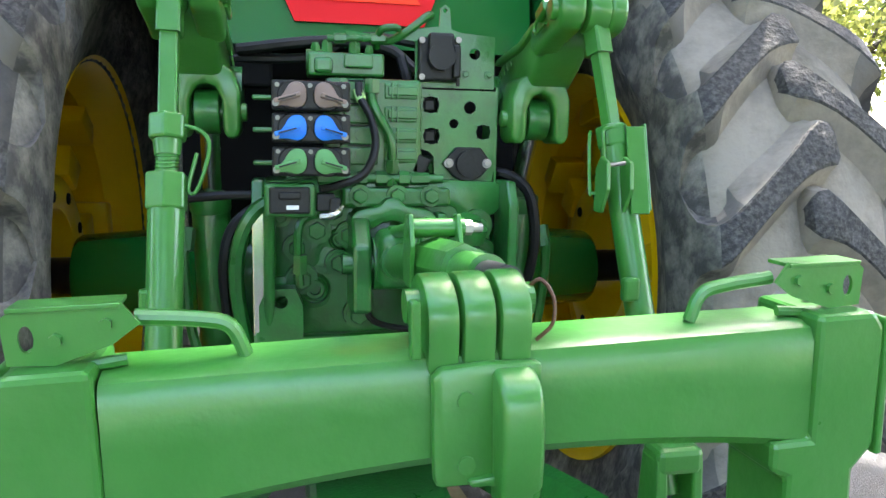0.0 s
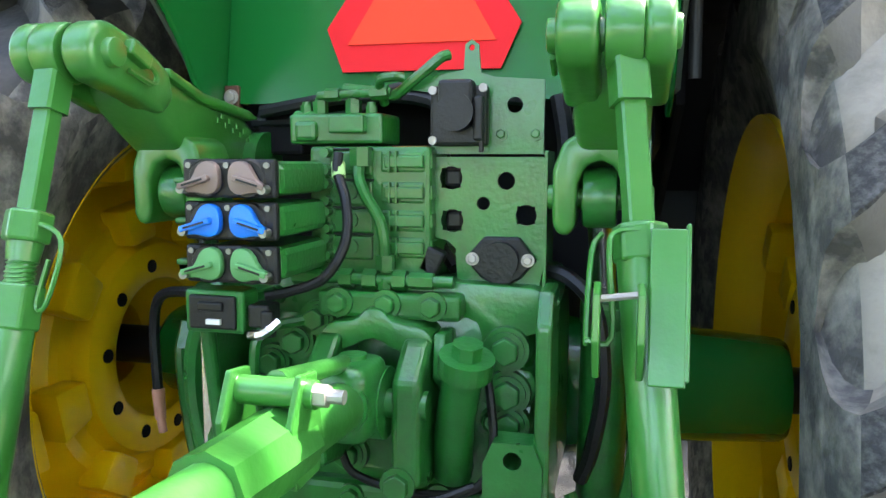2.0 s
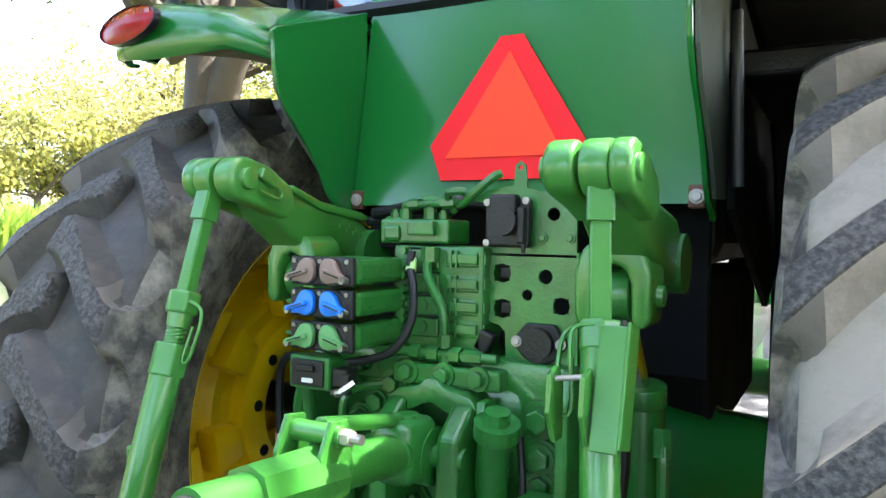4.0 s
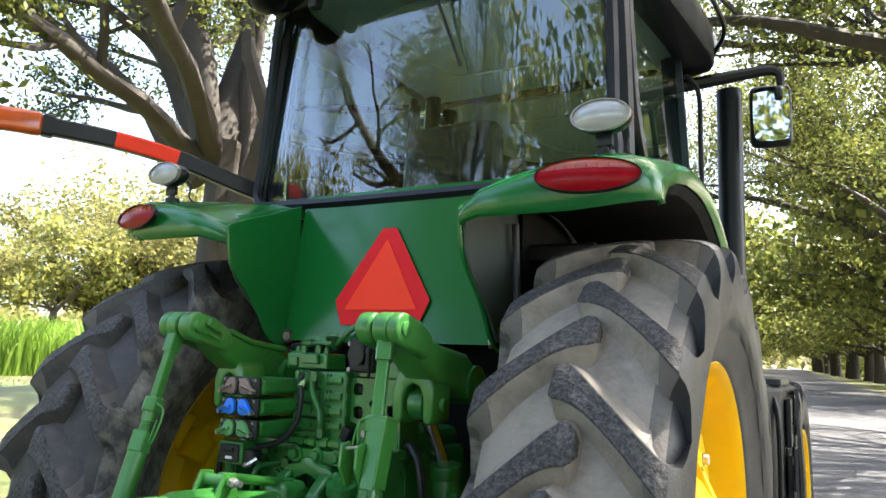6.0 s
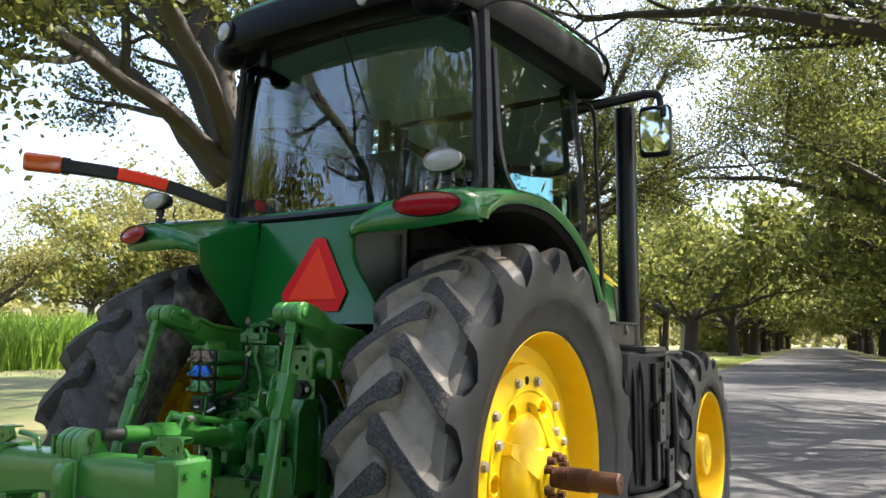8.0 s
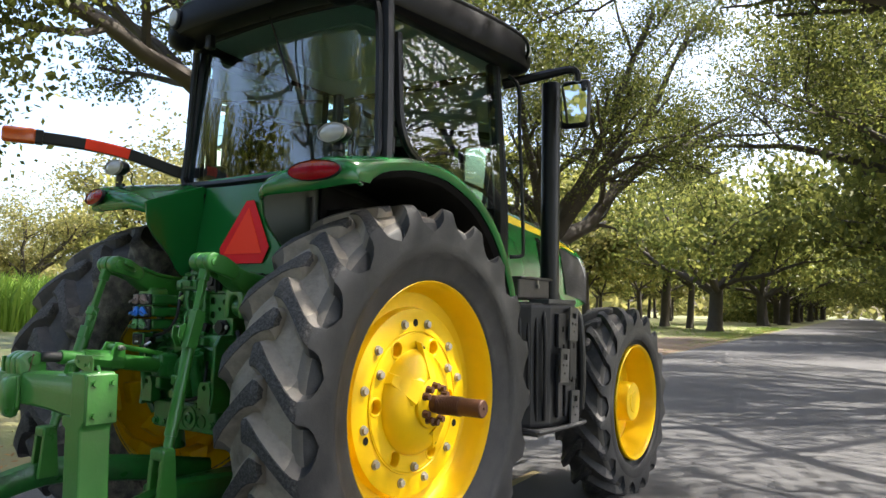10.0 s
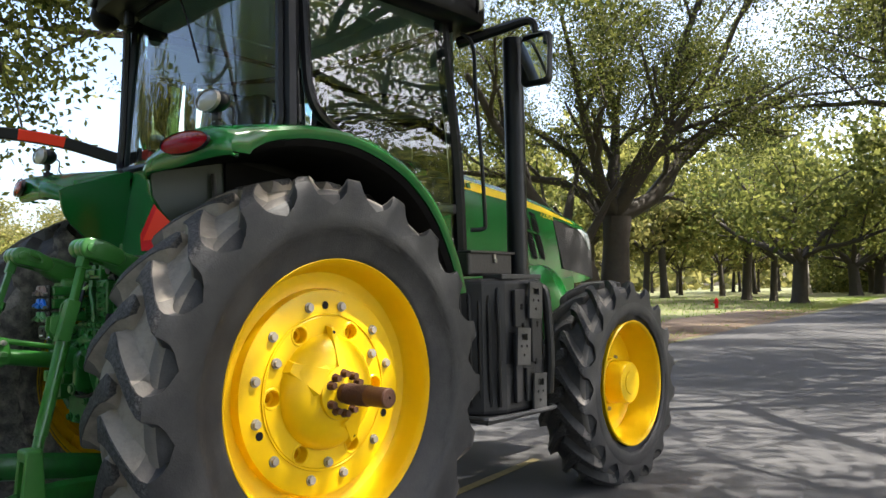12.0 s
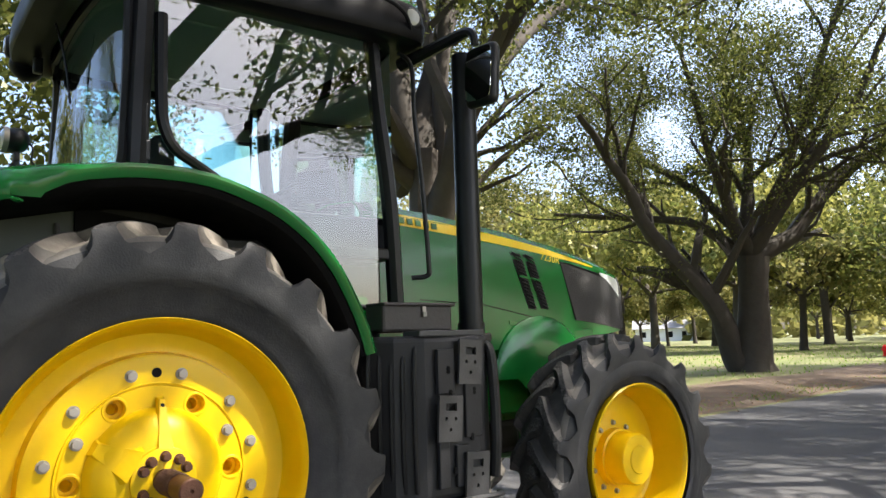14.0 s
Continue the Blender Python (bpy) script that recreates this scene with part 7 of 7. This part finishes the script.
# ---------------- verge, field and far things ----------------
def blades(name, mat, n, spot, h0, h1, w, label, category, seed, lean=0.35, seg=2):
    """Upright leaves bent over at the tip, all in one mesh."""
    rng = np.random.default_rng(seed)
    P = np.array([spot(rng) for _ in range(n)])
    h = rng.uniform(h0, h1, n)
    az, tw = rng.uniform(0, 2 * np.pi, n), rng.uniform(0, 2 * np.pi, n)
    le = rng.uniform(0.3, 1.0, n) * lean
    side = np.stack([np.cos(tw), np.sin(tw), np.zeros(n)], 1) * (w * rng.uniform(0.6, 1.3, n))[:, None]
    tip = np.stack([np.cos(az), np.sin(az), np.zeros(n)], 1)
    V = []
    for k, (f, b, ww) in enumerate(((0, 0, 1.0), (0.55, 0.25, 0.9), (1.0, 1.0, 0.12))):
        c = P + np.stack([np.zeros(n), np.zeros(n), h * f * (1 - 0.25 * b * le)], 1) + tip * (h * le * b)[:, None]
        V += [c - side * ww, c + side * ww]
    V = np.stack(V, 1).reshape(-1, 3)
    base = np.arange(n)[:, None] * 6
    F = np.concatenate([base + np.array([0, 1, 3, 2]), base + np.array([2, 3, 5, 4])], 1).reshape(-1)
    me = bpy.data.meshes.new(name)
    me.vertices.add(len(V))
    me.vertices.foreach_set("co", V.ravel())
    me.loops.add(len(F))
    me.loops.foreach_set("vertex_index", F.astype(np.int32))
    me.polygons.add(len(F) // 4)
    me.polygons.foreach_set("loop_start", np.arange(0, len(F), 4, dtype=np.int32))
    me.polygons.foreach_set("loop_total", np.full(len(F) // 4, 4, dtype=np.int32))
    me.update()
    me.materials.append(mat)
    return tagged(new(name, me), label, category, "", "stuff")


blades("sugar_cane", CANE, 26000, lambda r: (-r.uniform(30, 58), r.uniform(-12, 34), -0.05), 1.9, 3.1, 0.05, "dense field of tall bright green cane", "crop", 3, 0.5)
blades("verge_grass", CANE, 9000, lambda r: ((lambda y: (road_x(y) - 5.0 - abs(r.normal(0, 1.6)) - 0.1, y, -0.05))(r.uniform(4, 75))), 0.04, 0.13, 0.010, "tufts of short grass along the road edge", "grass", 4, 0.8)
blades("lawn_grass", CANE, 9000, lambda r: (r.uniform(-50, -9), r.uniform(12, 80), -0.05), 0.06, 0.18, 0.02, "thin grass on the lawn", "grass", 5, 0.8)

# far woods, haze in their colour, that close the view behind the lawn, the field and the road's end
rng = np.random.default_rng(77)
n = 15000
u = rng.uniform(0, 1, n)
ang = np.radians(-8 + 128 * u)          # from the road's end round to the field
dist = 235 + 45 * np.sin(ang * 9.0) + rng.uniform(-20, 20, n)
crown = 11 + 3.0 * np.sin(ang * 41) + 2.0 * np.sin(ang * 97 + 1)
C = np.stack([-dist * np.sin(ang), dist * np.cos(ang), crown * rng.uniform(0, 1, n) ** 0.8], 1)
A = rng.normal(0, 1, (n, 3))
A /= np.linalg.norm(A, axis=1, keepdims=True)
D = np.cross(A, rng.normal(0, 1, (n, 3)))
D /= np.linalg.norm(D, axis=1, keepdims=True)
S = rng.uniform(0.8, 1.9, (n, 1))
V = np.stack([C - A * S, C + D * S * 0.7, C + A * S, C - D * S * 0.7], 1).reshape(-1, 3)
me = bpy.data.meshes.new("far_woods")
me.from_pydata(V.tolist(), [], np.arange(n * 4).reshape(-1, 4).tolist())
me.materials.append(LEAF_H)
tagged(new("far_woods", me), "green belt of woods behind the lawn, haze put into its leaf colour", "woods", "", "stuff")

# shrubs and low boughs that fill the avenue's sides under the crowns
rng = np.random.default_rng(78)
n = 26000
yy = rng.uniform(66, 250, n)
left = rng.uniform(0, 1, n) < 0.55
yy = np.where(left, np.maximum(yy, 108 + 20 * rng.uniform(0, 1, n)), yy)
off = np.where(left, -1, 1) * (8.5 + 9 * rng.uniform(0, 1, n))
lump = 3.2 + 1.3 * np.sin(yy * 0.71 + off) + 0.9 * np.sin(yy * 1.93)
C = np.stack([1.9 - 0.088 * yy + off, yy, lump * rng.uniform(0, 1, n) ** 0.8], 1)
A = rng.normal(0, 1, (n, 3))
A /= np.linalg.norm(A, axis=1, keepdims=True)
D = np.cross(A, rng.normal(0, 1, (n, 3)))
D /= np.linalg.norm(D, axis=1, keepdims=True)
S = rng.uniform(0.16, 0.38, (n, 1))
V = np.stack([C - A * S, C + D * S * 0.7, C + A * S, C - D * S * 0.7], 1).reshape(-1, 3)
me = bpy.data.meshes.new("undergrowth")
me.from_pydata(V.tolist(), [], np.arange(n * 4).reshape(-1, 4).tolist())
me.materials.append(LEAF_F)
tagged(new("undergrowth", me), "green undergrowth below the avenue trees", "shrubs", "", "stuff")

# leaf litter and dirt bank below the oaks
DIRT = material("brown_dirt", (0.090, 0.060, 0.040), 0.95, var=0.5, scale=3, detail=10, bump=1.0, bump_scale=14, dirt=(0.16, 0.115, 0.07), dirt_amount=0.6, dirt_scale=1.2)
bm = B()
V = []
for j in range(61):
    y = 6 + j * 0.6
    row = []
    for i in range(9):
        u = i / 8
        x = road_x(y) - 4.7 - 4.6 * u
        z = -0.05 + (0.22 * math.sin(math.pi * min(1, u * 1.05)) * (0.6 + 0.7 * noise.noise((x * 0.5, y * 0.5, 2)))) * math.sin(math.pi * j / 60)
        row.append((x, y, z))
    V.append(row)
part("dirt_bank", sheet(V), DIRT, None, "low brown dirt bank with leaf litter", smooth=True, kind="structure", category="ground")

LITTER = leaf_material("dry_leaf", (0.16, 0.085, 0.035), (0.34, 0.21, 0.09), 0.2)
rng = np.random.default_rng(8)
n = 5200
yy = rng.uniform(-4, 60, n)
xx = np.array([road_x(y) for y in yy]) - 4.4 - np.abs(rng.normal(0, 1.5, n))
zz = np.full(n, 0.02) + rng.uniform(0, 0.05, n) * (xx < np.array([road_x(y) for y in yy]) - 5)
ang = rng.uniform(0, 2 * np.pi, n)
s_ = rng.uniform(0.015, 0.04, n)
d1 = np.stack([np.cos(ang), np.sin(ang), rng.uniform(-0.4, 0.4, n)], 1) * s_[:, None]
d2 = np.stack([-np.sin(ang), np.cos(ang), rng.uniform(-0.4, 0.4, n)], 1) * (s_ * 0.5)[:, None]
C = np.stack([xx, yy, zz], 1)
Vv = np.stack([C - d1, C - d2, C + d1, C + d2], 1).reshape(-1, 3)
me = bpy.data.meshes.new("leaf_litter")
me.from_pydata(Vv.tolist(), [], [(4 * k, 4 * k + 1, 4 * k + 2, 4 * k + 3) for k in range(n)])
me.materials.append(LITTER)
tagged(new("leaf_litter", me), "scattered dry brown leaves at the road edge", "leaves", "", "stuff")

# hydrant
hy = thing("fire_hydrant", "small red fire hydrant on the grass", "hydrant")
part("barrel", lathe([(0, 0), (0, 0.16), (0.05, 0.16), (0.06, 0.11), (0.52, 0.11), (0.54, 0.14), (0.58, 0.14), (0.66, 0.10), (0.72, 0.04), (0.76, 0.04), (0.76, 0)], 20), RED, hy, m=pose(0, 0, 0, 0, -90, 0), smooth=True)
part("outlet", rod((-0.19, 0, 0.42), (0.19, 0, 0.42), 0.06, bm=rod((0, -0.17, 0.40), (0, 0, 0.40), 0.075)), RED, hy, smooth=True)
hy.matrix_basis = pose(-13.2, 43.0, -0.04) @ Matrix.Diagonal((0.85, 0.85, 0.85, 1))

# pale slender trunk beyond the lawn
pale = thing("pale_trunk", "pale straight dead tree trunk beyond the lawn", "tree")
part("trunk", lathe([(0, 0), (0, 1.1), (1.5, 0.75), (6, 0.62), (13, 0.5), (13, 0)], 14), material("pale_bark", (0.34, 0.31, 0.26), 0.9, var=0.3, scale=2, bump=0.8, bump_scale=6), pale, m=pose(0, 0, 0, 0, -90, 0), smooth=True)
pale.location = (-22.8, 99.0, -0.1)

# far house between the trunks
house = thing("white_house", "distant white single-storey house with grey roof", "house")
WHITE = material("white_siding", (0.72, 0.72, 0.70), 0.7, var=0.08, scale=2)
ROOF = material("grey_shingle", (0.20, 0.20, 0.21), 0.85, var=0.25, scale=4)
part("wall", box((0, 0, 1.5), (13, 7, 3.0), 0.02), WHITE, house)
part("roof", prism([(-4.2, 2.95), (4.2, 2.95), (0, 5.0)], -7.2, 7.2, "x"), ROOF, house)
for x in (-4.6, -1.8, 1.4, 4.4):
    part("window", box((x, -3.52, 1.6), (1.0, 0.06, 1.3), 0.01), DULL_BLACK, house)
part("window", box((6.52, 0.5, 1.6), (0.06, 1.2, 1.3), 0.01), DULL_BLACK, house)
house.matrix_basis = pose(-102, 148, -0.05, 0, 0, 35)

# worn road line beside the tractor
part("road_line", prism([(0.40, 0.2), (0.48, 0.2), (0.22, 2.9), (0.14, 2.9)], 0.004, 0.006, "z"), material("faded_line_paint", (0.26, 0.21, 0.10), 0.8, var=0.5, scale=18), None, "faded yellow road line", kind="structure", category="road")
